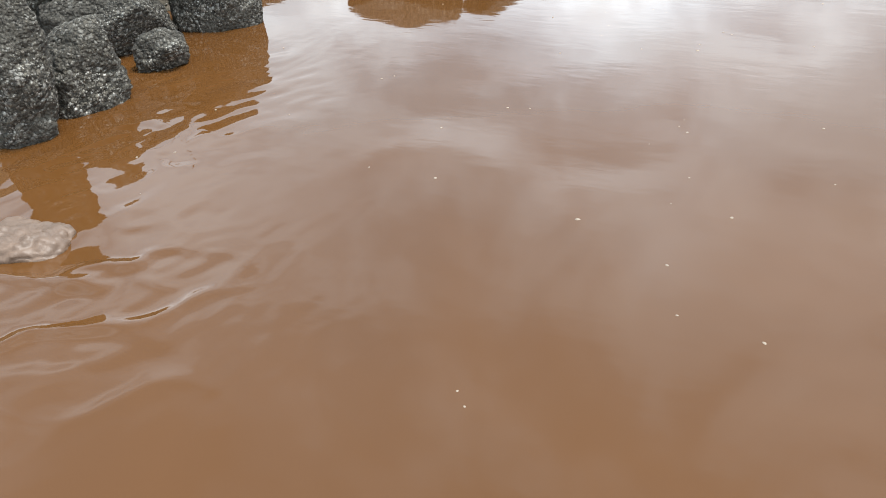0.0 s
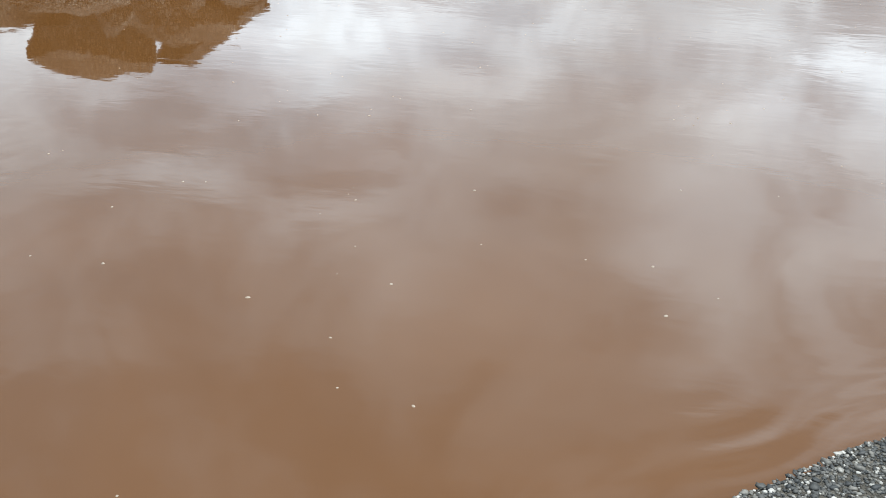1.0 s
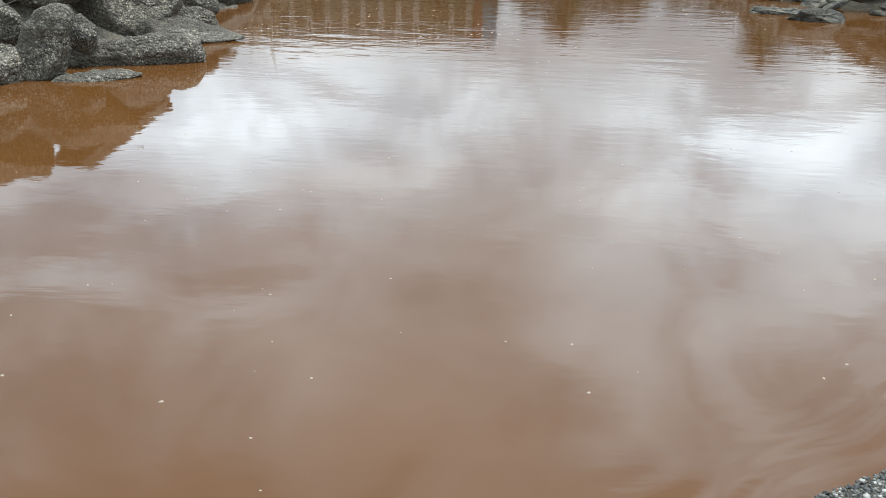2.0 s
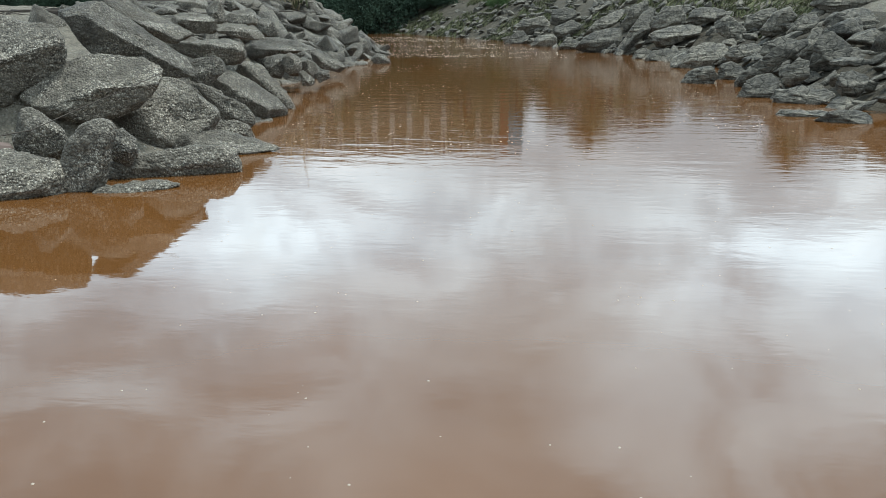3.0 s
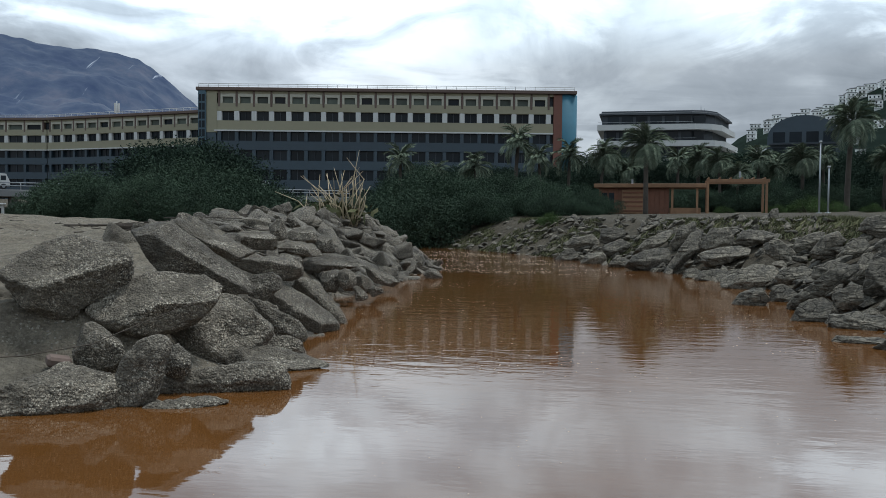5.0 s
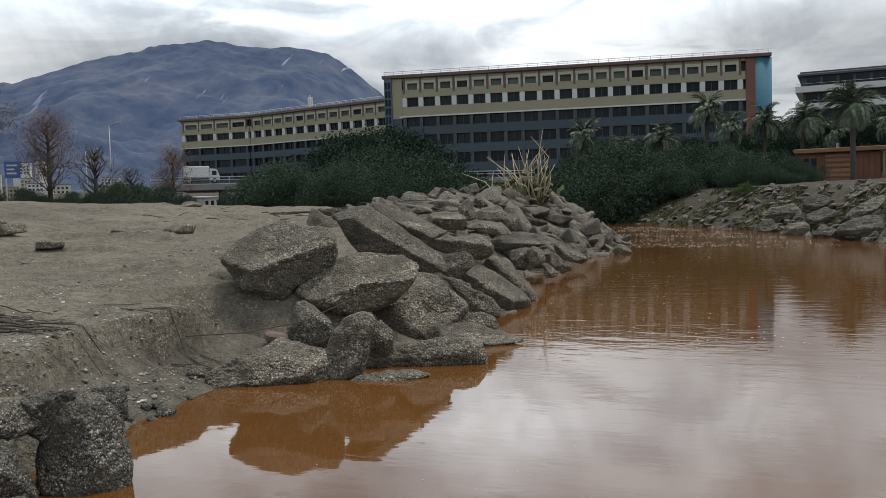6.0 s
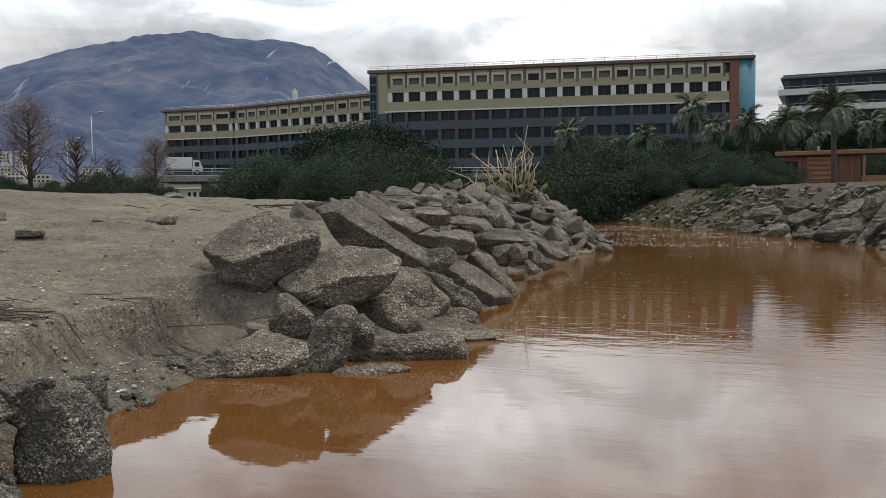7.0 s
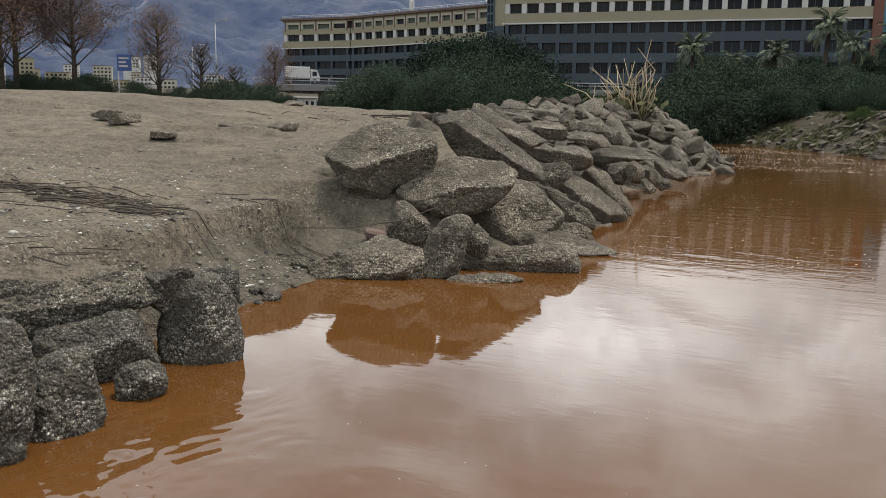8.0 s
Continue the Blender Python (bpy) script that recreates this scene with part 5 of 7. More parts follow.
M_STEEL = plain("galvanised_steel", (0.30, 0.31, 0.32), 0.5, 0.5, grain=0.1)
M_TIMBER = plain("orange_timber", (0.235, 0.125, 0.064), 0.75, grain=0.22, scale=4.0, each=0.12)
M_TIMBER_D = plain("red_brown_boards", (0.15, 0.062, 0.035), 0.8, grain=0.25, scale=5.0, each=0.15)
M_CONC = plain("grey_concrete", (0.15, 0.15, 0.148), 0.9, grain=0.15)
M_ASPHALT = plain("asphalt", (0.05, 0.05, 0.052), 0.9, grain=0.2)


def hotel_block(name, a, b, bays, label, left_tower=0.0, right_end=0.0, depth=16.0):
    """A long hotel wing between two facade ends, six storeys with a bay grid."""
    ax, ay, bx, by = *a, *b
    L = math.dist(a, b)
    th = thing(name, pose(ax, ay, 2.3, 0, 0, math.degrees(math.atan2(by - ay, bx - ax))), label, "hotel")
    s, top = 3.2, 20.1
    x0, x1 = left_tower, L - right_end
    w = (x1 - x0 - 1.6) / bays
    box_part("wall", (0.1, 0.9, 0, L - 0.1, depth, top), M_DARK, th)
    box_part("roof", (-0.35, -0.5, top, L + 0.35, depth + 0.3, top + 0.55), M_BROWN, th, 0.05, "brown flat roof with an overhanging edge")
    bars = [([(0, 0, top + 1.15), (L, 0, top + 1.15)], [0.05, 0.05]), ([(0, 0, top + 0.85), (L, 0, top + 0.85)], [0.03, 0.03])]
    bars += [([(L * i / (bays * 2), 0, top + 0.5), (L * i / (bays * 2), 0, top + 1.15)], [0.04, 0.04]) for i in range(bays * 2 + 1)]
    part("roof_rail", tubes("roof_rail", bars, M_WHITE, 5), None, th, "white metal rail along the roof edge")
    for f in range(0, 6):
        z = top - s * (6 - f)
        upper = f >= 4
        band = M_BEIGE if upper else M_BLUE
        box_part("spandrel", (x0, 0.0, z - 0.15, x1, 0.9, z + (1.5 if f == 4 else 1.15 if upper else 1.35)), band, th, 0.02)
        if f == 4:
            box_part("ledge", (x0, -0.25, z - 0.28, x1, -0.003, z - 0.05), M_WHITE, th, 0.02, "thin white ledge")
        if f == 5:
            box_part("lintel", (x0, 0.0, z + 2.75, x1, 0.9, top - 0.003), M_BEIGE, th, 0.02)
        for i in range(bays + 1):
            xc = x0 + 0.8 + w * i
            hw = {5: 0.16, 4: 0.42}.get(f, 0.30)
            lo, hi = z + (1.503 if f == 4 else 1.153 if upper else 1.353), z + (2.747 if f == 5 else s - 0.153)
            pm = {5: M_BROWN, 4: M_WHITE}.get(f, M_BLUE)
            if f == 5:
                lo, hi = z + 0.6, top - 0.01
            box_part("pier", (xc - hw, -0.06 if f == 5 else 0.003, lo, xc + hw, 0.88, hi), pm, th, 0.02)
        for i in range(bays):
            xa = x0 + 0.8 + w * i
            win = new("window")
            win.parent = th
            win.location = (xa, 0, z)
            fr = bmesh.new()
            zl, zh = (1.16, 2.74) if f == 5 else (1.51, s - 0.16) if upper else (1.36, s - 0.16)
            if f == 5:
                box(fr, 0.20, 0.02, zl, 0.55, 0.5, zh)
                box(fr, w - 0.55, 0.02, zl, w - 0.20, 0.5, zh)
                box(fr, 0.553, 0.02, zh - 0.5, w - 0.553, 0.5, zh)
                part("frame", fr, M_CREAM, win, "pale frame round the loggia")
                box_part("pane", (0.45, 0.55, zl, w - 0.45, 0.62, zh - 0.45), M_PANE2 if (i * 7 + bays) % 5 else M_PANE, win)
            else:
                box(fr, w / 2 - 0.05, 0.45, zl, w / 2 + 0.05, 0.58, zh)
                part("frame", fr, M_DARK, win)
                box_part("pane", (0.3, 0.6, zl, w - 0.3, 0.66, zh), M_PANE, win)
    box_part("base", (x0, 0.05, 0, x1, 0.89, top - s * 6 - 0.16), M_DARK, th)
    if left_tower:
        tw = left_tower * 0.5
        box_part("stair_tower", (0.0, -0.4, 0, tw, 0.88, top + 0.003), M_TOWER, th, 0.05, "glazed blue stair tower")
        for i in range(13):
            for k in range(2):
                box_part("tower_pane", (0.15 + k * 0.55, -0.46, 0.9 + i * 1.45, 0.57 + k * 0.55, -0.405, 2.05 + i * 1.45), M_PANE, th, 0.0)
        box_part("end_pier", (tw + 0.003, -0.12, top - 6.9, left_tower + 0.45, 0.87, top - 0.004), M_BEIGE, th, 0.03, "plain beige end of the upper storeys")
        box_part("end_pier", (tw + 0.003, -0.05, 0, left_tower + 0.3, 0.87, top - 6.904), M_BLUE, th, 0.03)
    if right_end:
        box_part("end_panel", (x1 + 0.02, -0.1, 0, x1 + right_end * 0.42, 0.88, top - 0.004), M_ORANGE, th, 0.05, "terracotta end panel")
        bm = bmesh.new()
        bmesh.ops.create_cone(bm, cap_ends=True, segments=28, radius1=right_end * 0.58, radius2=right_end * 0.58, depth=top - 0.01)
        bmesh.ops.translate(bm, verts=bm.verts, vec=(x1 + right_end * 0.42 + right_end * 0.2, right_end * 0.58 - 0.2, top / 2))
        part("round_corner", bm, M_TEAL, th, "rounded teal corner", True)
    return th


hotel_block("hotel", (-64.5, 134.0), (-3.2, 145.4), 19, "long beige hotel with dark glass lower storeys and teal corner", 2.6, 3.5)
hotel_block("hotel", (-118.7, 172.6), (-77.0, 162.8), 12, "beige hotel wing with brown roof and dark lower floors")
hotel_block("hotel", (-137.8, 171.2), (-118.9, 172.6), 4, "end of the beige hotel wing with dark side wall")


def apartment_block():
    th = thing("apartment_building", pose(1.4, 196, 3, 0, 0, -3), "modern black apartment building with white balcony bands", "building")

    def slab(name, x0, x1, back, z0, z1, mat, label="", bevel=0.0):
        """A storey with a blunt right corner that runs back from the street."""
        bm = bmesh.new()
        pts = [(x0, back), (x1 - 6, back), (x1 - 2.5, back + 1.2), (x1, back + 4.5), (x1 + 4.5, 22), (x0, 22)]
        lo = [bm.verts.new((x, y, z0)) for x, y in pts]
        hi = [bm.verts.new((x, y, z1)) for x, y in pts]
        bm.faces.new(lo[::-1])
        cap = bm.faces.new(hi)
        for i in range(len(pts)):
            j = (i + 1) % len(pts)
            bm.faces.new((lo[i], lo[j], hi[j], hi[i]))
        if bevel:
            bmesh.ops.bevel(bm, geom=list(cap.edges), offset=bevel, segments=3, affect="EDGES")
        return part(name, bm, mat, th, label)

    tops = [3.0, 7.1, 11.0, 15.0, 18.6]
    for i, z in enumerate(tops):
        grow = 0.7 * (len(tops) - 1 - i)
        slab("storey", 0.8, 24.5 + grow, 1.6, z - 2.7, z, M_DARK, "dark glazed storey")
        slab("floor_band", -0.6, 26.5 + grow, 0.0, z + 0.003, z + 1.25, M_WHITE, "white balcony band")
        for k in range(8):
            box_part("window", (1.4 + k * 2.7, 1.50, z - 2.2, 3.5 + k * 2.7, 1.597, z - 0.3), M_PANE, th, 0)
        part("balcony_rail", tubes("balcony_rail", [([(-0.5, 0.15, z + 1.75), (20.0 + grow, 0.15, z + 1.75)], [0.04, 0.04])], M_STEEL, 5), None, th)
    slab("storey", 0.4, 25.0, 1.2, 19.9, 22.0, M_DARK, "dark glazed top storey")
    for k in range(7):
        box_part("window", (1.6 + k * 3.1, 1.10, 20.1, 4.1 + k * 3.1, 1.197, 21.7), M_PANE, th, 0)
    slab("roof", -0.2, 25.8, 0.5, 22.003, 22.9, M_ROOF, "dark roof with a rounded edge", 0.5)
    part("aerial", tubes("aerial", [([(22, 6, 22.5), (22, 6, 24.6)], [0.09, 0.07]), ([(22.8, 6, 22.5), (22.8, 6, 24.0)], [0.09, 0.07])], M_STEEL, 5), None, th)


def arched_building():
    th = thing("apartment_building", pose(33.5, 177, 3, 0, 0, -12), "dark blue building with an arched roof", "building")
    bm = bmesh.new()
    w, dp = 13.0, 12.0
    prof = [(0, 0), (w, 0)] + [(w / 2 + w / 2 * math.cos(t), 15 + 4.2 * math.sin(t)) for t in np.linspace(0, math.pi, 15)]
    lo = [bm.verts.new((x, 0, z)) for x, z in prof]
    hi = [bm.verts.new((x, dp, z)) for x, z in prof]
    bm.faces.new(lo)
    bm.faces.new(hi[::-1])
    for i in range(len(prof)):
        j = (i + 1) % len(prof)
        bm.faces.new((lo[j], lo[i], hi[i], hi[j]))
    part("wall", bm, M_BLUE, th)
    for f in range(5):
        for k in range(4):
            box_part("window", (1.0 + k * 3.0, -0.12, 2 + f * 3.0, 3.2 + k * 3.0, -0.01, 4.0 + f * 3.0), M_PANE, th, 0)
        box_part("balcony", (0.4, -1.2, 1.5 + f * 3.0, w - 0.4, -0.13, 1.75 + f * 3.0), M_DARK, th, 0)


apartment_block()
arched_building()


HILL_AZ, HILL_Z = [-14, -9, 4, 9.9, 13, 14.3, 16.2, 18.2, 25, 60], [0, 6, 28, 88, 97, 107, 120, 130, 152, 140]


def hill_z(x, y):
    az, d = np.degrees(np.arctan2(x, y)), np.hypot(x, y)
    return 1.5 + np.interp(az, HILL_AZ, HILL_Z) * step(0, 0.75, (d - 420) / 640)


def hillside():
    A, R = np.meshgrid(np.radians(np.linspace(14, -60, 120)), np.linspace(0, 1, 80))
    D = 420 + 640 * R
    X, Y = -np.sin(A) * D, np.cos(A) * D
    P = np.stack([X.ravel(), Y.ravel(), 0 * X.ravel()], 1)
    Z = hill_z(X, Y) + (7 * rough_noise(P, 0.012, 4, 50).reshape(A.shape) + 4 * rough_noise(P, 0.08, 2, 51).reshape(A.shape)) * R
    scrub = plain("hill_scrub", (0.014, 0.020, 0.016), 1.0, grain=0.6, scale=0.05, relief=0)
    scrub.node_tree.nodes["Principled BSDF"].inputs["Specular IOR Level"].default_value = 0.0
    me = mesh_of("backdrop_hill", np.stack([X.ravel(), Y.ravel(), Z.ravel()], 1).tolist(), grid_faces(120, 80).tolist(), scrub)
    tagged(new("backdrop_hill", me), "dark green hillside behind the buildings", "hill", kind="structure")

    def house(w, d, floors, mat):
        th = thing("house", pose(0, 0, 0), "white terraced hillside house with dark windows", "house", "houses on the hillside")
        h = floors * 3.0
        box_part("wall", (0, 0, -6, w, d, h), mat, th, 0.05)
        box_part("roof", (-0.4, -0.5, h + 0.003, w + 0.4, d + 0.3, h + 0.35), M_CONC, th, 0.03)
        for f in range(floors):
            for k in range(int(w // 3)):
                box_part("window", (0.9 + 3 * k, -0.12, f * 3 + 0.7, 2.0 + 3 * k, -0.004, f * 3 + 2.0), M_PANE, th, 0)
            box_part("balcony", (0, -1.3, f * 3 - 0.1, w, -0.13, f * 3 + 0.12), M_WHITE, th, 0.02)
        return th

    M_PALE = plain("white_render", (0.80, 0.79, 0.76), 0.8, grain=0.06, scale=0.8, each=0.12)
    kinds = [house(6, 6, 2, M_PALE), house(9, 7, 2, M_PALE), house(7, 6, 3, M_PALE)]
    rng = np.random.default_rng(5)
    for i in range(120):
        az = radians(rng.uniform(13.2, 24) if i % 4 else rng.uniform(9.5, 14))
        D = rng.uniform(740, 930) if i % 3 else rng.uniform(600, 740)
        x, y = math.sin(az) * D, math.cos(az) * D
        m = pose(x, y, float(hill_z(x, y)) + 1.0, 0, 0, -math.degrees(az) + rng.uniform(-20, 20))
        if i < 3:
            kinds[i].matrix_basis = m
        else:
            copy_thing(kinds[i % 3], m)


hillside()


def town():
    """Pale apartment houses at the foot of the mountain."""
    rng = np.random.default_rng(9)
    for i in range(44):
        az = radians(rng.uniform(42.5, 58))
        D = rng.uniform(680, 960)
        w, h = rng.uniform(8, 17), rng.uniform(6, 17)
        th = thing("apartment_building", pose(-math.sin(az) * D, math.cos(az) * D, 2.5 + rng.random() ** 1.5 * 34 * (D - 500) / 400, 0, 0, math.degrees(az) + rng.uniform(-15, 15)), "pale distant apartment building with dark windows", "building", "distant town")
        box_part("wall", (0, 0, -40, w, 12, h), (M_WHITE, M_BEIGE, M_CREAM)[i % 3], th, 0.05)
        box_part("roof", (-0.3, -0.3, h + 0.003, w + 0.3, 12.3, h + 0.5), M_BROWN, th, 0.05)
        for f in range(int(h // 3)):
            for k in range(int(w // 3)):
                box_part("window", (0.8 + 3 * k, -0.12, 3 * f + 0.8, 2.4 + 3 * k, -0.004, 3 * f + 2.3), M_PANE, th, 0)


town()


# ---- plants ----
def leaves(name, centres, size, rng, mat, flat=0.0):
    n = len(centres)
    a = rng.normal(size=(n, 3))
    a[:, 2] *= 1 - flat
    a /= np.linalg.norm(a, axis=1, keepdims=True)
    b = np.cross(a, rng.normal(size=(n, 3)))
    b /= np.linalg.norm(b, axis=1, keepdims=True)
    s = size * rng.uniform(0.6, 1.4, (n, 1))
    c = np.asarray(centres)
    V = np.stack([c - a * s, c + b * s * 0.45, c + a * s, c - b * s * 0.45], 1).reshape(-1, 3)
    return mesh_of(name, V.tolist(), np.arange(4 * n).reshape(n, 4).tolist(), mat, False)


def bush(seed, w, h, mat, count=56000, size=0.056):
    """A wide shrub of many lobes on a few leaning stems, with twigs that break its outline."""
    rng = np.random.default_rng(seed)
    th = thing("bush", pose(0, 0, 0), "dense dark green shrub behind the sand bank", "bush", "shrubs along the channel")
    lobes, bars = [], []
    for i in range(17):
        a, r = rng.uniform(0, 2 * math.pi), rng.random() ** 0.5 * w * 0.42
        top = h * (1 - 0.5 * (r / (w * 0.42)) ** 2) * rng.uniform(0.74, 1.0)
        rad = rng.uniform(0.16, 0.29) * h
        c = (r * math.cos(a), r * math.sin(a) * 0.8, max(top - rad, rad * 0.8))
        lobes.append((c, rad))
        bars.append(([(c[0] * 0.25, c[1] * 0.25, -0.4), (c[0] * 0.5, c[1] * 0.5, c[2] * 0.45), c], [0.11, 0.07, 0.02]))
    pts = []
    for c, rad in lobes + [((rng.uniform(-0.4, 0.4) * w, rng.uniform(-0.3, 0.3) * w, rng.uniform(0.12, 0.4) * h), 0.24 * h) for _ in range(14)]:
        k = count // 31
        d = rng.normal(size=(k, 3))
        d /= np.linalg.norm(d, axis=1, keepdims=True)
        rr = rad * (0.45 + 0.75 * rng.random((k, 1)) ** 0.8) * (1 + 0.45 * rough_noise(d * 2 + seed, 1.5, 3, seed)[:, None])
        pts.append(np.array(c) + d * rr * (1.2, 1.2, 1.0))
    pts = np.concatenate(pts)
    part("trunk", tubes("trunk", bars, M_BARK, 5), None, th)
    part("crown", leaves("crown", pts[pts[:, 2] > -0.2], size, rng, mat), None, th)
    return th


def scatter(kinds, spots):
    """Each kind stands once as built, then as copies."""
    used = set()
    for i, (x, y, s, spin) in enumerate(spots):
        k = i % len(kinds)
        m = pose(x, y, ground_z(x, y) - 0.1, 0, 0, spin) @ Matrix.Scale(s, 4)
        if k in used:
            copy_thing(kinds[k], pose(x, y, ground_z(x, y) - 0.1, 0, 0, spin)).scale = (s, s, s)
        else:
            kinds[k].matrix_basis = m
            used.add(k)


scatter([bush(31, 7.5, 3.6, M_LEAF), bush(32, 6.5, 3.2, M_LEAF), bush(33, 8.0, 3.4, M_LEAF)],
        [(-30.9, 47.9, 1.04, 121), (-28.3, 47.5, 0.9, 303), (-27.7, 49.8, 1.07, 278), (-26.2, 51.3, 1.37, 66), (-23.4, 49.9, 1.44, 189), (-22.3, 51.2, 1.48, 309), (-24.8, 46.4, 0.89, 242), (-31.5, 46.7, 0.72, 320), (-22.4, 46.0, 0.87, 297), (-20.7, 48.5, 0.79, 33), (-12.0, 47.7, 1.1, 310), (-10.7, 49.1, 1.2, 6), (-9.3, 51.6, 1.01, 240), (-7.3, 51.0, 0.98, 132), (-5.5, 52.6, 0.88, 282), (-3.4, 52.1, 0.75, 119), (-1.5, 53.6, 0.79, 98), (-0.2, 51.8, 0.5, 240), (-9.1, 46.4, 1.06, 276), (-5.8, 47.2, 0.6, 281), (-2.5, 48.1, 0.43, 243), (-0.7, 48.0, 0.3, 203), (-12.1, 45.5, 0.98, 327), (-0.4, 66.9, 0.62, 77), (1.5, 67.2, 0.75, 118), (3.5, 67.5, 0.63, 325), (5.4, 67.8, 0.76, 77), (7.3, 68.1, 0.64, 267), (9.2, 68.4, 0.76, 199), (11.2, 68.7, 0.64, 7), (13.1, 69.0, 0.76, 343), (15.0, 69.3, 0.65, 32), (17.0, 69.6, 0.77, 81), (18.9, 69.9, 0.65, 302), (20.8, 70.2, 0.77, 21), (22.8, 70.5, 0.66, 154), (24.7, 70.8, 0.78, 15)])
scatter([bush(35, 8.5, 6.2, M_LEAF_DEEP, 60000, 0.085)],
        [(-31.7, 60.3, 1.39, 137), (-29.6, 61.9, 1.35, 242), (-27.1, 61.5, 1.24, 304), (-34.2, 61.6, 1.22, 198), (-14.5, 68.9, 0.76, 218), (-10.9, 69.8, 0.74, 202), (-7.3, 70.8, 0.72, 295), (-3.8, 71.7, 0.73, 227), (-0.2, 72.7, 0.67, 68), (-0.5, 79.1, 0.95, 187), (2.5, 79.6, 0.95, 49), (5.5, 80.1, 0.95, 18), (8.6, 80.5, 0.96, 69), (11.6, 81.0, 0.96, 253), (14.7, 81.5, 0.96, 111), (17.7, 81.9, 0.98, 132), (20.7, 82.4, 0.96, 344), (23.8, 82.9, 0.96, 223), (26.8, 83.3, 0.98, 320), (29.9, 83.8, 0.98, 154)])
scatter([bush(36, 3.2, 1.5, M_LEAF_PALE, 16000, 0.03)],
        [(-23.5, 58.1, 2.76, 215), (-22.4, 59.4, 2.7, 259), (-20.7, 58.8, 2.69, 197), (-19.5, 59.1, 2.36, 293), (-1.9, 41.0, 0.51, 179), (11.7, 58.6, 0.53, 273), (14.1, 60.0, 0.94, 299), (16.6, 55.3, 0.53, 208), (15.6, 60.2, 0.68, 299), (9.0, 62.2, 0.49, 118)])
scatter([bush(37, 3.4, 1.6, M_LEAF, 18000, 0.032)],
        [(-38.5, 43.7, 1.19, 172), (-38.6, 45.8, 1.19, 349), (-38.6, 41.6, 1.19, 14), (-47.3, 39.3, 1.27, 143), (-46.9, 37.2, 1.01, 310), (-40.1, 45.0, 1.04, 343), (-40.1, 47.3, 0.94, 356), (-41.4, 43.3, 0.86, 83), (-41.6, 40.9, 0.8, 357), (-43.9, 39.8, 0.98, 167), (-48.2, 36.6, 1.05, 277), (-49.8, 35.8, 1.19, 292), (-37.4, 46.4, 0.75, 291), (-35.8, 49.4, 0.92, 53)])


def palm(seed, h):
    rng = np.random.default_rng(seed)
    th = thing("palm_tree", pose(0, 0, 0), "palm tree with drooping grey-green fronds behind the hut", "palm tree", "palms")
    bend = rng.uniform(-0.4, 0.4, 2)
    path = [(bend[0] * t * t, bend[1] * t * t, h * t) for t in np.linspace(-0.03, 1, 12)]
    part("trunk", tubes("trunk", [(path, [0.19 - 0.05 * t + 0.015 * (i % 2) for i, t in enumerate(np.linspace(0, 1, 12))])], M_BARK, 8), None, th)
    V, Fc = [], []
    n = 30

    def rib(t):
        return 2.5 * t - 0.55 * t**2.5, 0.95 * t - 1.75 * t**2.2

    # slender folded leaflets on both sides of an arching rib
    for i in range(2, n + 1):
        t = i / n
        x, z = rib(t)
        for side in (-1, 1):
            ln = (0.50 * math.sin(math.pi * min(1, 0.12 + 0.80 * t)) ** 0.7 + 0.10) * rng.uniform(0.75, 1.15)
            o = len(V)
            drop = rng.uniform(0.15, 0.75) * ln
            V += [(x, 0, z), (x + 0.045, 0.0, z), (x + ln * 0.75, side * ln * 0.72, z - drop), (x + ln * 0.38, side * ln * 0.40, z - drop * 0.25)]
            Fc.append((o, o + 1, o + 2, o + 3))
    o = len(V)
    for i in range(n + 1):
        x, z = rib(i / n)
        V += [(x, -0.022, z), (x, 0.022, z + 0.02)]
    Fc += [(o + 2 * i, o + 2 * i + 1, o + 2 * i + 3, o + 2 * i + 2) for i in range(n)]
    me = mesh_of("frond", V, Fc, M_PALM, False)
    tip = Vector((bend[0], bend[1], h))
    for k in range(46):
        ob = part("frond", me, None, th)
        el = -48 + 128 * ((k * 0.7549) % 1.0)
        ob.matrix_basis = Matrix.Translation(tip) @ pose(0, 0, 0, rng.uniform(-14, 14), -el, k * 137.5) @ Matrix.Scale(rng.uniform(0.7, 1.0), 4)
    return th


scatter([palm(61, 5.8), palm(62, 5.2), palm(63, 6.2)],
        [(-13.3, 58.9, 0.71, 335), (-8.3, 62.3, 0.69, 108), (-6.0, 67.1, 0.9, 324), (-1.9, 68.1, 0.8, 293), (-11.4, 63.5, 0.61, 136), (-3.8, 64.5, 0.67, 145), (1.3, 73.1, 0.74, 63), (3.3, 55.5, 0.85, 32), (0.6, 69.2, 0.75, 246), (6.4, 68.0, 0.69, 327), (8.6, 74.5, 0.84, 247), (9.9, 70.6, 0.66, 45), (12.8, 71.1, 0.71, 176), (15.8, 69.5, 0.78, 34), (17.4, 63.7, 1.02, 210), (14.7, 73.4, 0.63, 77), (2.8, 73.6, 0.68, 10), (18.4, 73.9, 0.68, 150), (21.2, 68.3, 0.67, 218), (10.9, 68.7, 0.58, 212), (22.9, 66.5, 0.69, 60)])


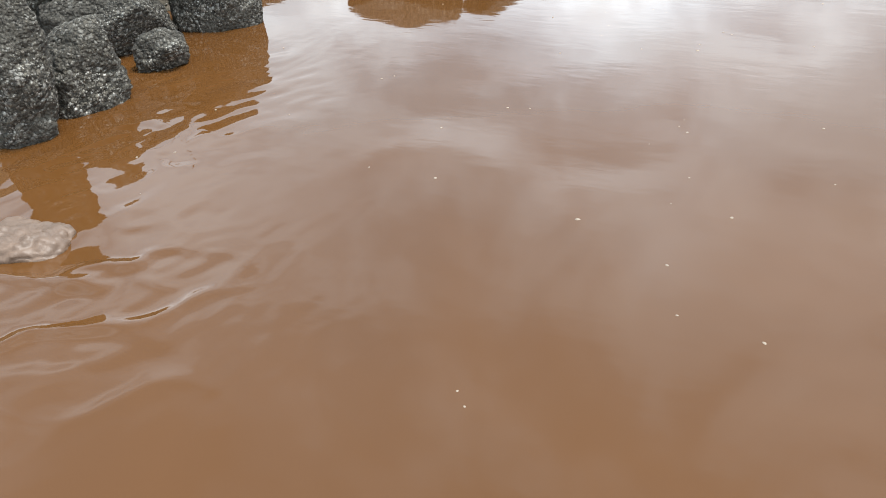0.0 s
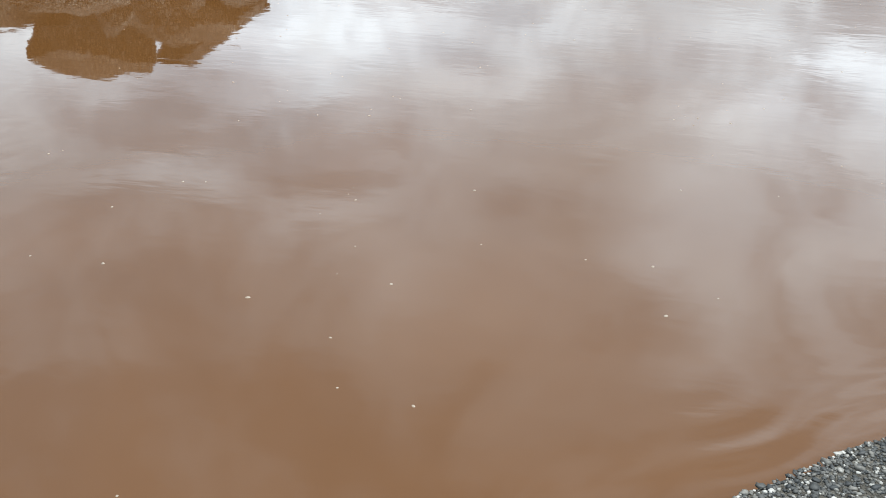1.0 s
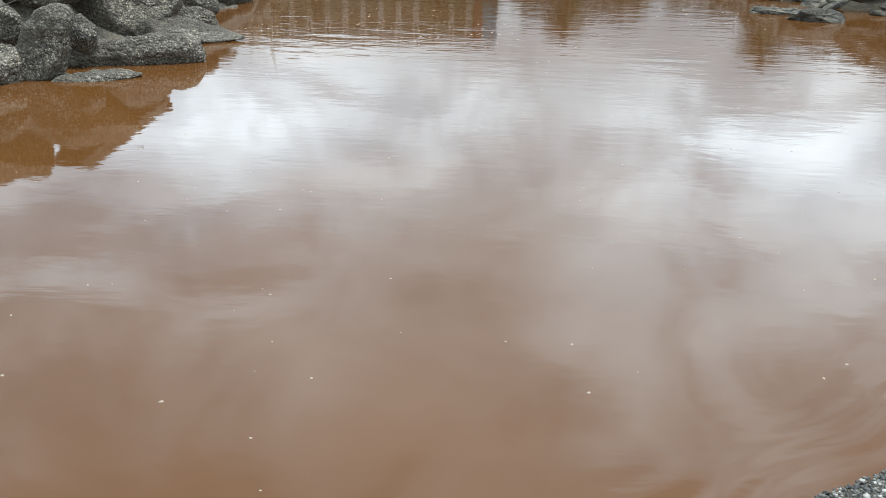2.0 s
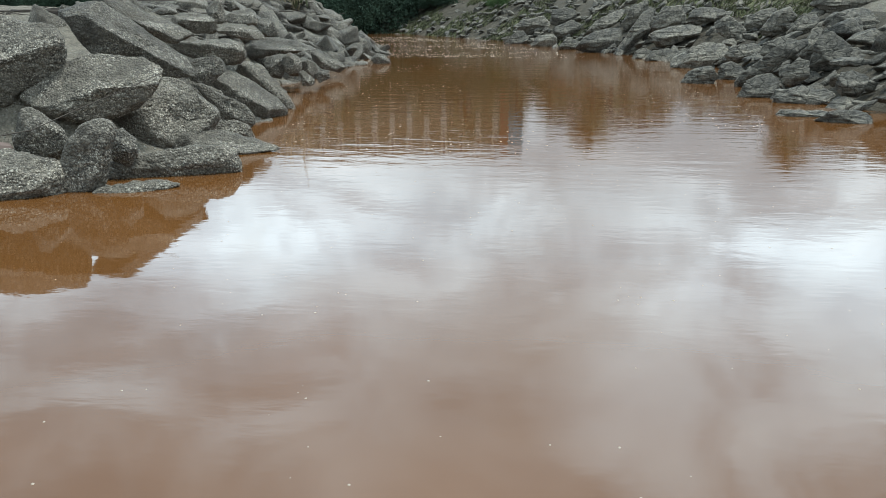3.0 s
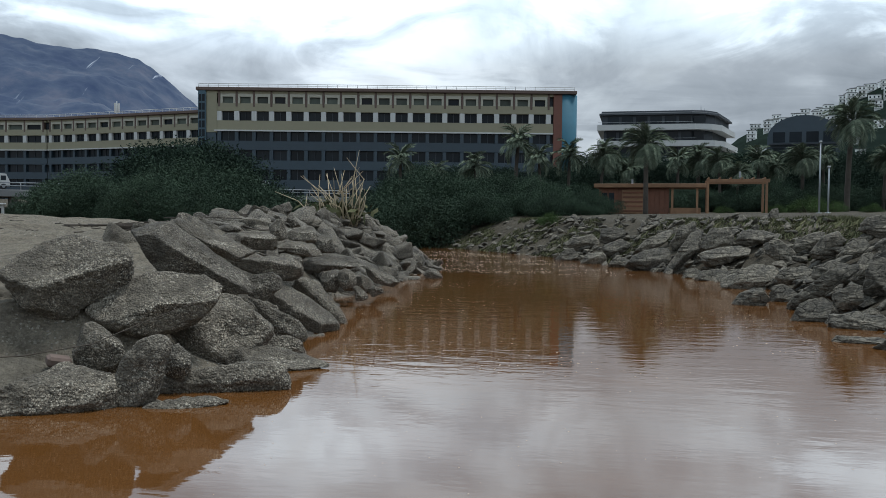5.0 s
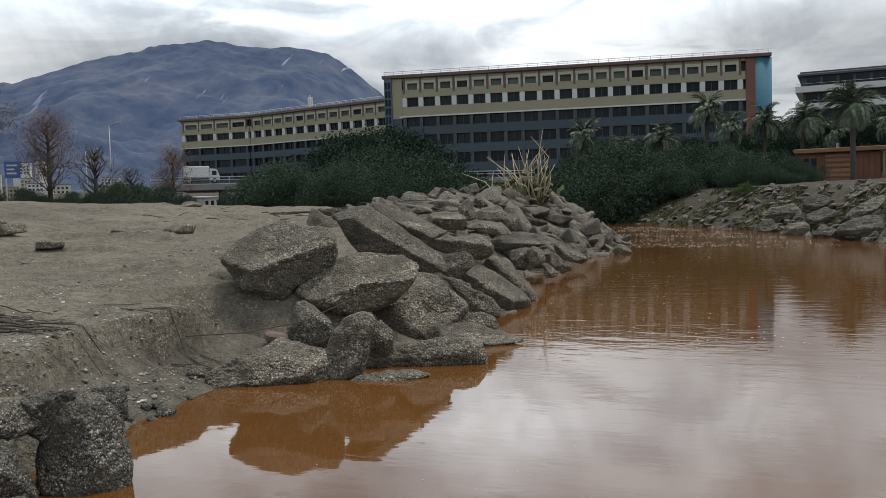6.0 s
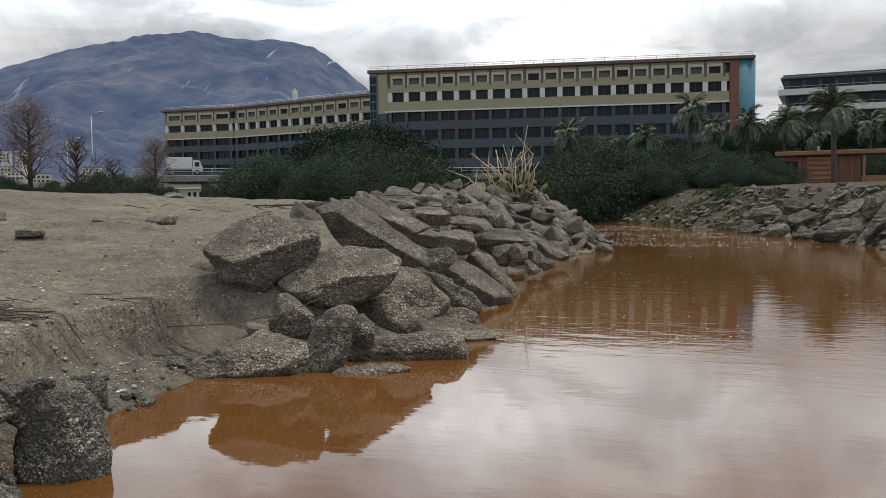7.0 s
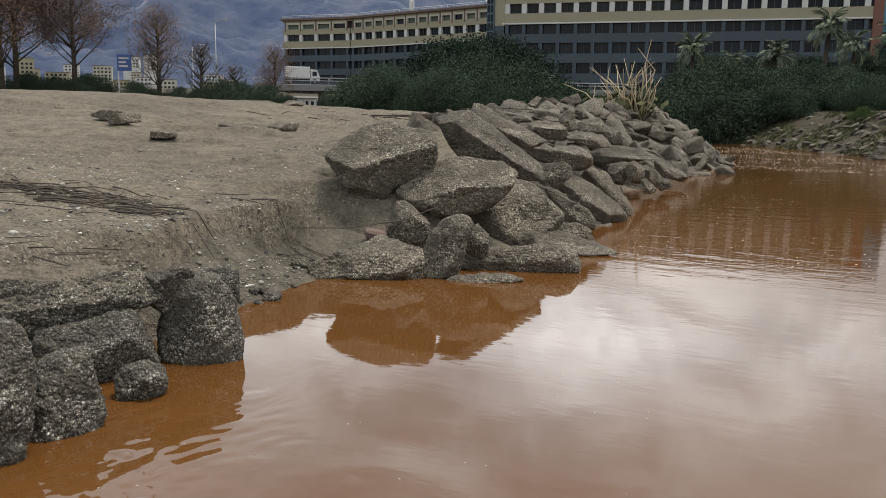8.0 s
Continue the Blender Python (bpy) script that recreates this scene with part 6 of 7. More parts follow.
def thin_tree(seed, h, w, mat, count, label, size=0.13):
    """A tall half-bare tree: trunk, forking limbs, sparse leaves."""
    rng = np.random.default_rng(seed)
    th = thing("tree", pose(0, 0, 0), label, "tree")
    bars, tips = [([(0, 0, -0.3), (0.05, 0, h * 0.5), (0, 0.1, h * 0.97)], [0.20, 0.12, 0.02])], []
    for i in range(44):
        z0 = h * rng.uniform(0.18, 0.92)
        a = rng.uniform(0, 2 * math.pi)
        ln = w * (1.05 - z0 / h) ** 0.6 * rng.uniform(0.5, 1.0)
        e = (ln * math.cos(a), ln * math.sin(a), z0 + ln * rng.uniform(0.6, 1.3))
        mid = (e[0] * 0.5, e[1] * 0.5, z0 + (e[2] - z0) * 0.4)
        bars.append(([(0, 0, z0), mid, e], [0.05, 0.03, 0.008]))
        for j in range(3):
            q = np.array(mid) * 0.4 + np.array(e) * 0.6
            e2 = q + rng.normal(size=3) * ln * 0.35 + (0, 0, ln * 0.25)
            bars.append(([tuple(q), tuple(e2)], [0.018, 0.005]))
            tips += [q, e2, np.array(e)]
    tips = np.array(tips)
    pts = tips[rng.integers(len(tips), size=count)] + rng.normal(size=(count, 3)) * 0.42
    part("trunk", tubes("trunk", bars, M_BARK, 5), None, th)
    part("crown", leaves("crown", pts, size * 0.58, rng, mat), None, th)
    return th


scatter([thin_tree(71, 8.8, 3.6, M_RUST, 30000, "half-bare tree with rusty autumn leaves", 0.09), thin_tree(72, 9.0, 3.8, M_RUST, 30000, "half-bare tree with rusty autumn leaves", 0.09)],
        [(-46.8, 37.3, 1.0, 0), (-49.5, 35.2, 1.1, 50), (-52, 33, 1.15, 80), (-48.5, 33.5, 1.05, 120)])
scatter([thin_tree(73, 6.0, 2.2, M_RUST, 9000, "slim bare tree with few dry leaves", 0.08)], [(-43.6, 41.2, 1.0, 0), (-51, 62, 1.0, 90)])
scatter([thin_tree(74, 4.0, 1.9, M_BARK, 500, "small dark bare tree by the sandy flat", 0.08)], [(-41.7, 43.1, 1.0, 0), (-40.2, 44.6, 0.7, 60)])


def reed_clump():
    rng = np.random.default_rng(81)
    th = thing("reed_clump", pose(-6.9, 23.0, ground_z(-6.9, 23.0)), "clump of dry broken giant reeds on the bank", "reeds")
    for i in range(48):
        r = rng.random(2) * (1.1, 0.5) - (0.55, 0.25)
        ln = rng.uniform(0.7, 1.95)
        lean = rng.normal(-0.08, 0.5)
        b = np.array((r[0], r[1], -0.15))
        d = np.array((lean, rng.normal() * 0.25, 1.0))
        d /= np.linalg.norm(d)
        kink = b + d * ln * rng.uniform(0.45, 0.8)
        d2 = d + rng.normal(size=3) * (0.45, 0.3, 0.25)
        tip = kink + d2 / np.linalg.norm(d2) * ln * 0.4
        part("stem", tubes("stem", [([tuple(b), tuple((b + kink) / 2 + rng.normal(size=3) * 0.02), tuple(kink), tuple(tip)], [0.022, 0.019, 0.015, 0.006])], M_REED, 5), None, th)
    pts = rng.normal(size=(160, 3)) * (0.45, 0.3, 0.2) + (0, 0, 0.2)
    part("dry_leaves", leaves("dry_leaves", pts[pts[:, 2] > 0], 0.14, rng, M_GRASS), None, th)


reed_clump()


def grass():
    rng = np.random.default_rng(91)
    V, Fc = [], []
    for i in range(26000):
        y = rng.uniform(20, 46)
        edge = np.interp(y, [18, 22.6, 25.5, 29.7, 35.2, 44, 58], [2.76, 2.5, 1.05, -0.4, -3.0, -8.5, -20])
        x = edge + (2.3 if y < 28 else 1.4) + rng.random() * 4.5
        if rough_noise(np.array([[x, y, 0.0]]), 0.45, 2, 3)[0] < -0.02:
            continue
        z = 0.0
        a, h = rng.uniform(0, 6.28), rng.uniform(0.04, 0.15)
        o = len(V)
        dx, dy = math.cos(a) * 0.034, math.sin(a) * 0.034
        lx, ly = rng.normal() * 0.12, rng.normal() * 0.12
        V += [(x - dx, y - dy, z - 0.05), (x + dx, y + dy, z - 0.05), (x + lx, y + ly, z + h)]
        Fc.append((o, o + 1, o + 2))
    V = np.array(V)
    V[:, 2] += np.repeat(land(V[2::3, 0], V[2::3, 1])[0], 3)
    V = V.tolist()
    tagged(new("grass", mesh_of("grass", V, Fc, M_GRASS, False)), "yellow-green tufts of grass on the far bank", "grass", kind="stuff")


grass()

# ---- beach hut, posts, road, vehicles ----
def beach_hut():
    z0 = 1.98
    th = thing("beach_hut", pose(0.3, 58.0, z0, 0, 0, -5.5), "low timber beach bar with an open pergola", "hut")
    box_part("wall", (0.1, 0.3, 0, 4.6, 3.0, 1.72), M_TIMBER_D, th, 0.02, "red-brown boarded wall")
    for i in range(15):
        box_part("plank", (0.12 + 0.3 * i, 0.26, 0.02, 0.40 + 0.3 * i, 0.297, 1.7), M_TIMBER_D, th, 0.008)
    box_part("roof", (-0.2, -0.1, 1.723, 6.9, 3.3, 1.98), M_TIMBER, th, 0.02, "flat orange timber roof edge")
    box_part("door", (1.6, 0.20, 0.02, 3.0, 0.257, 1.6), M_TIMBER, th, 0.01, "light timber shutter")
    for k in range(5):
        box_part("rail", (1.65, 0.16, 0.15 + 0.3 * k, 2.95, 0.198, 0.26 + 0.3 * k), M_TIMBER_D, th, 0.005)
    for x in (0.3, 0.75):
        box_part("window", (x, 0.21, 0.3, x + 0.35, 0.258, 1.4), M_PANE, th, 0.01)
    box_part("counter", (4.65, 0.3, 0, 6.6, 0.5, 0.42), M_TIMBER, th, 0.02)
    for x in (4.75, 6.3):
        box_part("post", (x, 0.1, 0, x + 0.14, 0.24, 1.72), M_TIMBER, th, 0.01)
    for x in (6.95, 10.5):
        for y in (0.0, 2.6):
            box_part("post", (x, y, -0.2, x + 0.14, y + 0.14, 2.05), M_TIMBER, th, 0.015)
    for y in (0.0, 2.6):
        box_part("beam", (6.92, y, 2.053, 10.75, y + 0.14, 2.27), M_TIMBER, th, 0.015)
    for i in range(6):
        box_part("joist", (7.0 + 0.68 * i, -0.15, 2.273, 7.1 + 0.68 * i, 2.95, 2.37), M_TIMBER, th, 0.01)
    for x in (2.2, 8.9):
        box_part("roof_lamp", (x, 0.2, 1.983 if x < 5 else 2.373, x + 0.12, 0.32, 2.25 if x < 5 else 2.75), M_STEEL, th, 0.01)


beach_hut()


def lamp_post(x, y, h, name="lamp_post", arm=True, label="slim grey lamp post behind the rocks"):
    th = thing(name, pose(x, y, ground_z(x, y)), label, "lamp post")
    part("pole", tubes("pole", [([(0, 0, -0.2), (0, 0, h)], [0.055, 0.035])], M_STEEL, 8), None, th)
    box_part("foot", (-0.13, -0.13, -0.1, 0.13, 0.13, 0.04), M_STEEL, th, 0.01)
    if arm:
        part("arm", tubes("arm", [([(0, 0, h - 0.05), (0.5, 0, h + 0.15), (0.9, 0, h + 0.2)], [0.03, 0.03, 0.025])], M_STEEL, 6), None, th)
        box_part("lamp_head", (0.8, -0.1, h + 0.16, 1.35, 0.1, h + 0.26), M_STEEL, th, 0.03)
    else:
        box_part("cap", (-0.07, -0.07, h + 0.003, 0.07, 0.07, h + 0.1), M_STEEL, th, 0.02)


lamp_post(11.9, 48.6, 3.75, arm=False)
lamp_post(12.3, 48.4, 2.4, arm=False)
lamp_post(-54.6, 58.4, 7.6, "street_lamp", True, "tall street lamp above the trees")
lamp_post(-56.2, 57.2, 5.3, "street_lamp", True, "street lamp with a white head")


def road():
    th = thing("overpass", pose(-55, 77.5, 2.3, 0, 0, 38), "road deck with a steel guard rail before the hotel", "road", kind="structure")
    box_part("deck", (-9, 0, 1.0, 34, 8, 1.7), M_CONC, th, 0.05)
    box_part("roadway", (-9, 0.4, 1.704, 34, 7.6, 1.74), M_ASPHALT, th)
    for i in range(7):
        box_part("pillar", (-8 + 6 * i, 1.2, -0.5, -7.2 + 6 * i, 6.8, 0.997), M_CONC, th, 0.05)
    part("guard_rail", tubes("guard_rail", [([(-9, 0.15, 2.4), (34, 0.15, 2.4)], [0.06, 0.06]), ([(-9, 0.15, 2.1), (34, 0.15, 2.1)], [0.06, 0.06])] + [([(-9 + 2 * i, 0.15, 1.7), (-9 + 2 * i, 0.15, 2.42)], [0.05, 0.05]) for i in range(22)], M_STEEL, 6), None, th)


road()


M_TYRE = plain("tyre", (0.02, 0.02, 0.02), 0.9)


def wheel(th, x, y, r=0.45):
    bm = bmesh.new()
    bmesh.ops.create_cone(bm, cap_ends=True, segments=20, radius1=r, radius2=r, depth=0.28)
    bmesh.ops.rotate(bm, verts=bm.verts, matrix=Matrix.Rotation(radians(90), 3, "X"))
    w = part("wheel", bm, M_TYRE, th)
    w.location = (x, y, r)
    rb = bmesh.new()
    bmesh.ops.create_cone(rb, cap_ends=True, segments=14, radius1=r * 0.55, radius2=r * 0.5, depth=0.30)
    bmesh.ops.rotate(rb, verts=rb.verts, matrix=Matrix.Rotation(radians(90), 3, "X"))
    part("rim", rb, M_STEEL, w)


def truck(m, scale=1.0):
    th = thing("truck", m @ Matrix.Scale(scale, 4), "white box truck on the road before the hotel", "truck")
    box_part("cargo_box", (0, 0, 0.9, 4.4, 2.2, 3.0), M_WHITE, th, 0.08)
    cab = bmesh.new()
    vs = [(4.5, 0.5), (6.1, 0.5), (6.1, 1.3), (5.6, 2.5), (4.5, 2.6)]
    lo = [cab.verts.new((x, 0.05, z)) for x, z in vs]
    hi = [cab.verts.new((x, 2.15, z)) for x, z in vs]
    cab.faces.new(lo)
    cab.faces.new(hi[::-1])
    for i in range(5):
        cab.faces.new((lo[(i + 1) % 5], lo[i], hi[i], hi[(i + 1) % 5]))
    part("cab", cab, M_WHITE, th)
    box_part("side_window", (4.8, 0.0, 1.45, 5.55, 0.047, 2.2), M_PANE, th, 0.01)
    box_part("chassis", (0.1, 0.4, 0.5, 6.0, 1.8, 0.897), M_DARK, th, 0.02)
    for x in (0.9, 5.2):
        wheel(th, x, 0.12)
        wheel(th, x, 2.08)


truck(pose(-60.0, 74.6, 4.04, 0, 0, 38), 0.62)
truck(pose(-30.9, 74.2, 4.0, 0, 0, 20), 0.32)


def kiosk():
    th = thing("kiosk", pose(-37.1, 47.1, ground_z(-37, 47), 0, 0, 37), "small white beach kiosk with open front", "kiosk")
    box_part("wall", (0, 0.1, -0.2, 1.45, 1.5, 0.82), M_WHITE, th, 0.02)
    box_part("roof", (-0.1, -0.1, 0.823, 1.55, 1.6, 0.92), M_WHITE, th, 0.02)
    # dark panels on the closed wall stand in for the shade inside the doorways
    for x in (0.72, 1.08):
        box_part("opening", (x, 0.05, -0.05, x + 0.2, 0.097, 0.62), M_PANE, th, 0)
    box_part("window", (0.12, 0.05, 0.25, 0.42, 0.097, 0.55), M_PANE2, th, 0)
    box_part("mullion", (0.55, 0.04, -0.2, 0.62, 0.097, 0.82), M_STEEL, th, 0.01)


kiosk()


def sign():
    th = thing("billboard", pose(-45.0, 39.7, ground_z(-45, 39.7), 0, 0, 48) @ Matrix.Diagonal((0.55, 0.6, 1.0, 1)), "blue roadside sign with pale bars on white posts", "sign")
    M_SIGN = plain("blue_sign", (0.03, 0.07, 0.22), 0.5)
    box_part("panel", (-0.8, 0, 1.9, 0.8, 0.08, 2.95), M_SIGN, th, 0.01)
    for k, (a, b) in enumerate(((-0.6, 0.5), (-0.6, 0.2), (-0.6, 0.4))):
        box_part("bar", (a, -0.02, 2.65 - 0.25 * k, b, -0.004, 2.75 - 0.25 * k), M_WHITE, th, 0)
    for x in (-0.75, 0.6):
        box_part("post", (x, 0.0, -0.2, x + 0.14, 0.14, 1.897), M_WHITE, th, 0.01)


sign()


def aerial():
    th = thing("antenna_mast", pose(-107, 181, 2.3), "roof antenna mast with panel aerials on the hotel", "antenna")
    part("mast", tubes("mast", [([(0, 0, 0), (0, 0, 25.3)], [0.15, 0.1])], M_STEEL, 6), None, th)
    for a in range(3):
        ob = box_part("aerial", (0.35, -0.2, 22.6, 0.6, 0.2, 24.8), M_WHITE, th, 0.03)
        ob.rotation_euler = (0, 0, a * 2.1)


aerial()


def white_post(x, y):
    th = thing("post", pose(x, y, ground_z(x, y)), "short white post before the trees", "post", "white posts")
    box_part("shaft", (-0.06, -0.06, -0.2, 0.06, 0.06, 0.95), M_WHITE, th, 0.015)
    box_part("cap", (-0.08, -0.08, 0.953, 0.08, 0.08, 1.0), M_WHITE, th, 0.01)


for i, gap in enumerate((0.0, 0.4, 0.8, 1.35)):
    white_post(-50.88 + gap, 37.06 + gap * 0.54)


# ---- loose things on the sand ----
def loose(name, x, y, size, seed, label, spin=0, mat=None, sink=0.3):
    me = rock_mesh(name, seed, size, mat or M_ROCK, facets=7, sub=4, pebble=0.008)
    ob = new(name, me)
    ob.matrix_world = pose(x, y, ground_z(x, y) + size[2] * sink, 0, 0, spin)
    tagged(ob, label, "stone", "stones on the sand")


loose("stone", -11.9, 10.0, (0.55, 0.35, 0.22), 401, "grey stone lying on the sand", 20)
loose("stone", -11.2, 9.7, (0.5, 0.35, 0.2), 402, "grey stone lying on the sand", 60)
loose("stone", -9.3, 8.7, (0.42, 0.28, 0.14), 403, "pale flat stone lying on the sand", 30)
loose("stone", -10.6, 12.0, (1.1, 0.5, 0.22), 404, "long low stone half sunk in the sand", 30)
loose("stone", -10.3, 12.6, (0.5, 0.4, 0.24), 405, "grey stone half sunk in the sand", 70)
loose("stone", -17.5, 22.0, (0.8, 0.5, 0.3), 406, "dark stone far out on the sand", 0)
loose("stone", -4.28, 4.95, (0.13, 0.11, 0.10), 407, "small dark stone on the wet gravel", 0, M_ROCK_NEAR)
loose("stone", -4.75, 5.9, (0.16, 0.10, 0.12), 408, "pointed pale stone by the rocks", 30)
for i in range(26):
    rr = np.random.default_rng(600 + i)
    loose("stone", -4.55 + rr.normal() * 0.28, 5.0 + rr.normal() * 0.55, tuple(rr.uniform(0.03, 0.10) * np.array((1, 0.8, 0.6))), 620 + i, "small stone on the wet gravel slope", rr.uniform(0, 360), M_ROCK_NEAR)

M_BRICK = plain("old_brick", (0.125, 0.085, 0.068), 0.9, grain=0.2, scale=20, relief=0.4)
brick = part("brick", box(bmesh.new(), -0.10, -0.06, -0.045, 0.10, 0.06, 0.045, 0.022), M_BRICK)
brick.matrix_world = pose(-4.42, 6.62, 0.30, 16, 12, 48)
tagged(brick, "worn reddish brick lying among the rocks", "brick")


def stick(path, radius, label):
    """A weathered branch with short side twigs."""
    p = [Vector(q) for q in path]
    bars = [(p, [radius * (1 - 0.5 * i / (len(p) - 1)) for i in range(len(p))])]
    rr = random.Random(len(path) + int(radius * 1e4) + int(p[0].y * 100))
    for i in range(1, len(p) - 1):
        if rr.random() < 0.65:
            continue
        e = p[i] + Vector((rr.uniform(-1, 1), rr.uniform(-1, 1), 0.25)) * radius * 9
        bars.append(([p[i], e], [radius * 0.4, radius * 0.15]))
    tagged(new("stick", tubes("stick", bars, M_DRIFT, 6)), label, "stick", "driftwood")


stick([(-4.82, 5.85, 0.42), (-4.45, 6.2, 0.41), (-4.1, 6.6, 0.46), (-3.85, 6.95, 0.60), (-3.6, 7.2, 0.72), (-3.35, 7.5, 0.85)], 0.006, "thin dry stick lying across the rocks")


def driftwood():
    rng = np.random.default_rng(77)
    for i in range(95):
        t = rng.random()
        x = -6.7 + 1.3 * t + rng.normal() * 0.30
        y = 4.35 + 0.5 * t + rng.normal() * 0.20
        a = rng.normal() * 0.45 + 0.62
        ln = rng.uniform(0.10, 0.62)
        pts = []
        for k in range(4):
            u = (k / 3 - 0.5) * ln
            px, py = x + math.cos(a) * u, y + math.sin(a) * u + rng.normal() * 0.025
            pts.append((px, py, ground_z(px, py) + 0.008 + 0.02 * rng.random()))
        stick(pts, rng.uniform(0.003, 0.011), "broken dark reed stalk washed up on the sand")
    for i in range(14):
        x, y = -4.15 + rng.normal() * 0.28, 3.12 + rng.normal() * 0.10
        a = rng.normal() * 0.45 + 0.3
        ln = rng.uniform(0.12, 0.45)
        pts = [(x + math.cos(a) * u * ln, y + math.sin(a) * u * ln, max(ground_z(x, y), 0.61) + 0.02) for u in (-0.5, -0.2, 0.2, 0.5)]
        stick(pts, rng.uniform(0.003, 0.008), "pale reed stalk lying on the rock ledge")
    for i in range(10):
        x, y = -5.0 + rng.normal() * 0.3, 6.0 + rng.normal() * 0.2
        a = rng.normal() * 0.4 + 0.2
        pts = [(x + math.cos(a) * u, y + math.sin(a) * u, ground_z(x + math.cos(a) * u, y + math.sin(a) * u) + 0.015) for u in (-0.15, -0.05, 0.08, 0.18)]
        stick(pts, 0.006, "short dark twig on the sand")
    # branches and reeds left along the crest of the stone bank
    for i in range(150):
        y = rng.uniform(14.5, 27)
        edge = np.interp(y, [12.1, 15.6, 19.9, 25.6, 28], [-3.6, -4.45, -4.65, -4.4, -5.2])
        x = edge - rng.uniform(1.7, 5.5)
        a = rng.normal() * 0.5 + 0.3
        ln = rng.uniform(0.3, 1.6)
        z = rng.random() ** 2 * 0.14
        pts = []
        for k in range(4):
            u = (k / 3 - 0.5) * ln
            qx, qy = x + math.cos(a) * u, y + math.sin(a) * u + rng.normal() * 0.05
            pts.append((qx, qy, max(ground_z(qx, qy), ground_z(x, y)) + 0.02 + z + 0.05 * rng.random()))
        stick(pts, rng.uniform(0.008, 0.024), "dark branch washed up on the stone bank")
    for i in range(45):
        x, y = rng.uniform(-17, -6.5), rng.uniform(15, 25)
        a = rng.normal() * 0.35 + 0.2
        ln = rng.uniform(0.2, 0.8)
        pts = [(x + math.cos(a) * u * ln, y + math.sin(a) * u * ln, ground_z(x + math.cos(a) * u * ln, y + math.sin(a) * u * ln) + 0.03 + 0.03 * rng.random()) for u in (-0.5, -0.2, 0.2, 0.5)]
        stick(pts, rng.uniform(0.008, 0.02), "dark branch washed up on the sandy flat")


driftwood()


# ---- gravel and foam ----
def pebble_heap(name, x, y, z, r, rng, stops, label):
    """Many small rounded stones as one mass."""
    bm = bmesh.new()
    bmesh.ops.create_icosphere(bm, subdivisions=2, radius=1.0)
    d = np.array([v.co for v in bm.verts])
    f = np.array([[v.index for v in q.verts] for q in bm.faces])
    bm.free()
    n = len(x)
    k = np.stack([r * rng.uniform(0.9, 1.5, n), r * rng.uniform(0.8, 1.2, n), r * rng.uniform(0.45, 0.8, n)], 1)
    a = rng.uniform(0, 6.28, n)
    P = d[None] * k[:, None] * (1 + 0.18 * rng.normal(size=(n, len(d), 1)))
    P = np.stack([P[..., 0] * np.cos(a)[:, None] - P[..., 1] * np.sin(a)[:, None], P[..., 0] * np.sin(a)[:, None] + P[..., 1] * np.cos(a)[:, None], P[..., 2]], -1)
    P = P + np.stack([x, y, z + r * 0.2], 1)[:, None]
    m, nt, b = material(name, 0.6)
    g = nt.nodes.new("ShaderNodeNewGeometry")
    col = ramp(nt, g.outputs["Random Per Island"], stops)
    link(nt, mix(nt, 1.0, col, ramp(nt, noise_tex(nt, world_pos(nt), 90, 4), [(0.3, (0.7, 0.7, 0.7)), (0.7, (1.25, 1.25, 1.25))]), "MULTIPLY"), b.inputs["Base Color"])
    F2 = (f[None] + (np.arange(n) * len(d))[:, None, None]).reshape(-1, 3)
    tagged(new(name, mesh_of(name, P.reshape(-1, 3).tolist(), F2.tolist(), m)), label, "gravel", kind="stuff")


def pebbles():
    rng = np.random.default_rng(55)
    n = 15000
    off = rng.random(n) ** 1.2 * 0.55 - 0.012
    line = np.array(SHORE_RIGHT[3:11])
    ln = np.concatenate([[0], np.cumsum(np.hypot(*np.diff(line, axis=0).T))])
    s = np.where(rng.random(n) < 0.88, rng.uniform(2.2, 4.3, n), rng.random(n) * ln[-1])
    x, y = np.interp(s, ln, line[:, 0]) + off * 0.62, np.interp(s, ln, line[:, 1]) - off * 0.78
    r = rng.uniform(0.0022, 0.0056, n) * np.where(rng.random(n) < 0.05, 2.0, 1.0)
    pebble_heap("gravel", x, y, land(x, y)[0], r, rng, [(0.0, (0.012, 0.012, 0.011)), (0.45, (0.050, 0.045, 0.038)), (0.8, (0.13, 0.115, 0.095)), (0.96, (0.36, 0.33, 0.29))], "wet grey and white pebbles by the water")
    # stones strewn over the sand and the scoured slope
    n = 5200
    x, y = -3.6 - rng.random(n) ** 1.1 * 5.0, rng.uniform(2.8, 9.5, n)
    half = n // 7
    x[:half], y[:half] = -4.65 + rng.normal(size=half) * 0.35, 4.9 + rng.normal(size=half) * 0.7
    ok = ~in_water(x, y) & (shore_distance(x, y, SHORE_LEFT) > 0.04) & (rough_noise(np.stack([x, y, 0 * x], 1), 0.9, 3, 15) > -0.12)
    x, y = x[ok], y[ok]
    r = rng.uniform(0.003, 0.011, len(x)) * np.where(rng.random(len(x)) < 0.07, 2.2, 1.0)
    pebble_heap("beach_gravel", x, y, land(x, y)[0], r, rng, [(0.0, (0.05, 0.045, 0.04)), (0.5, (0.15, 0.135, 0.11)), (0.85, (0.26, 0.24, 0.20)), (0.98, (0.55, 0.52, 0.46))], "small stones strewn over the grey sand")


pebbles()


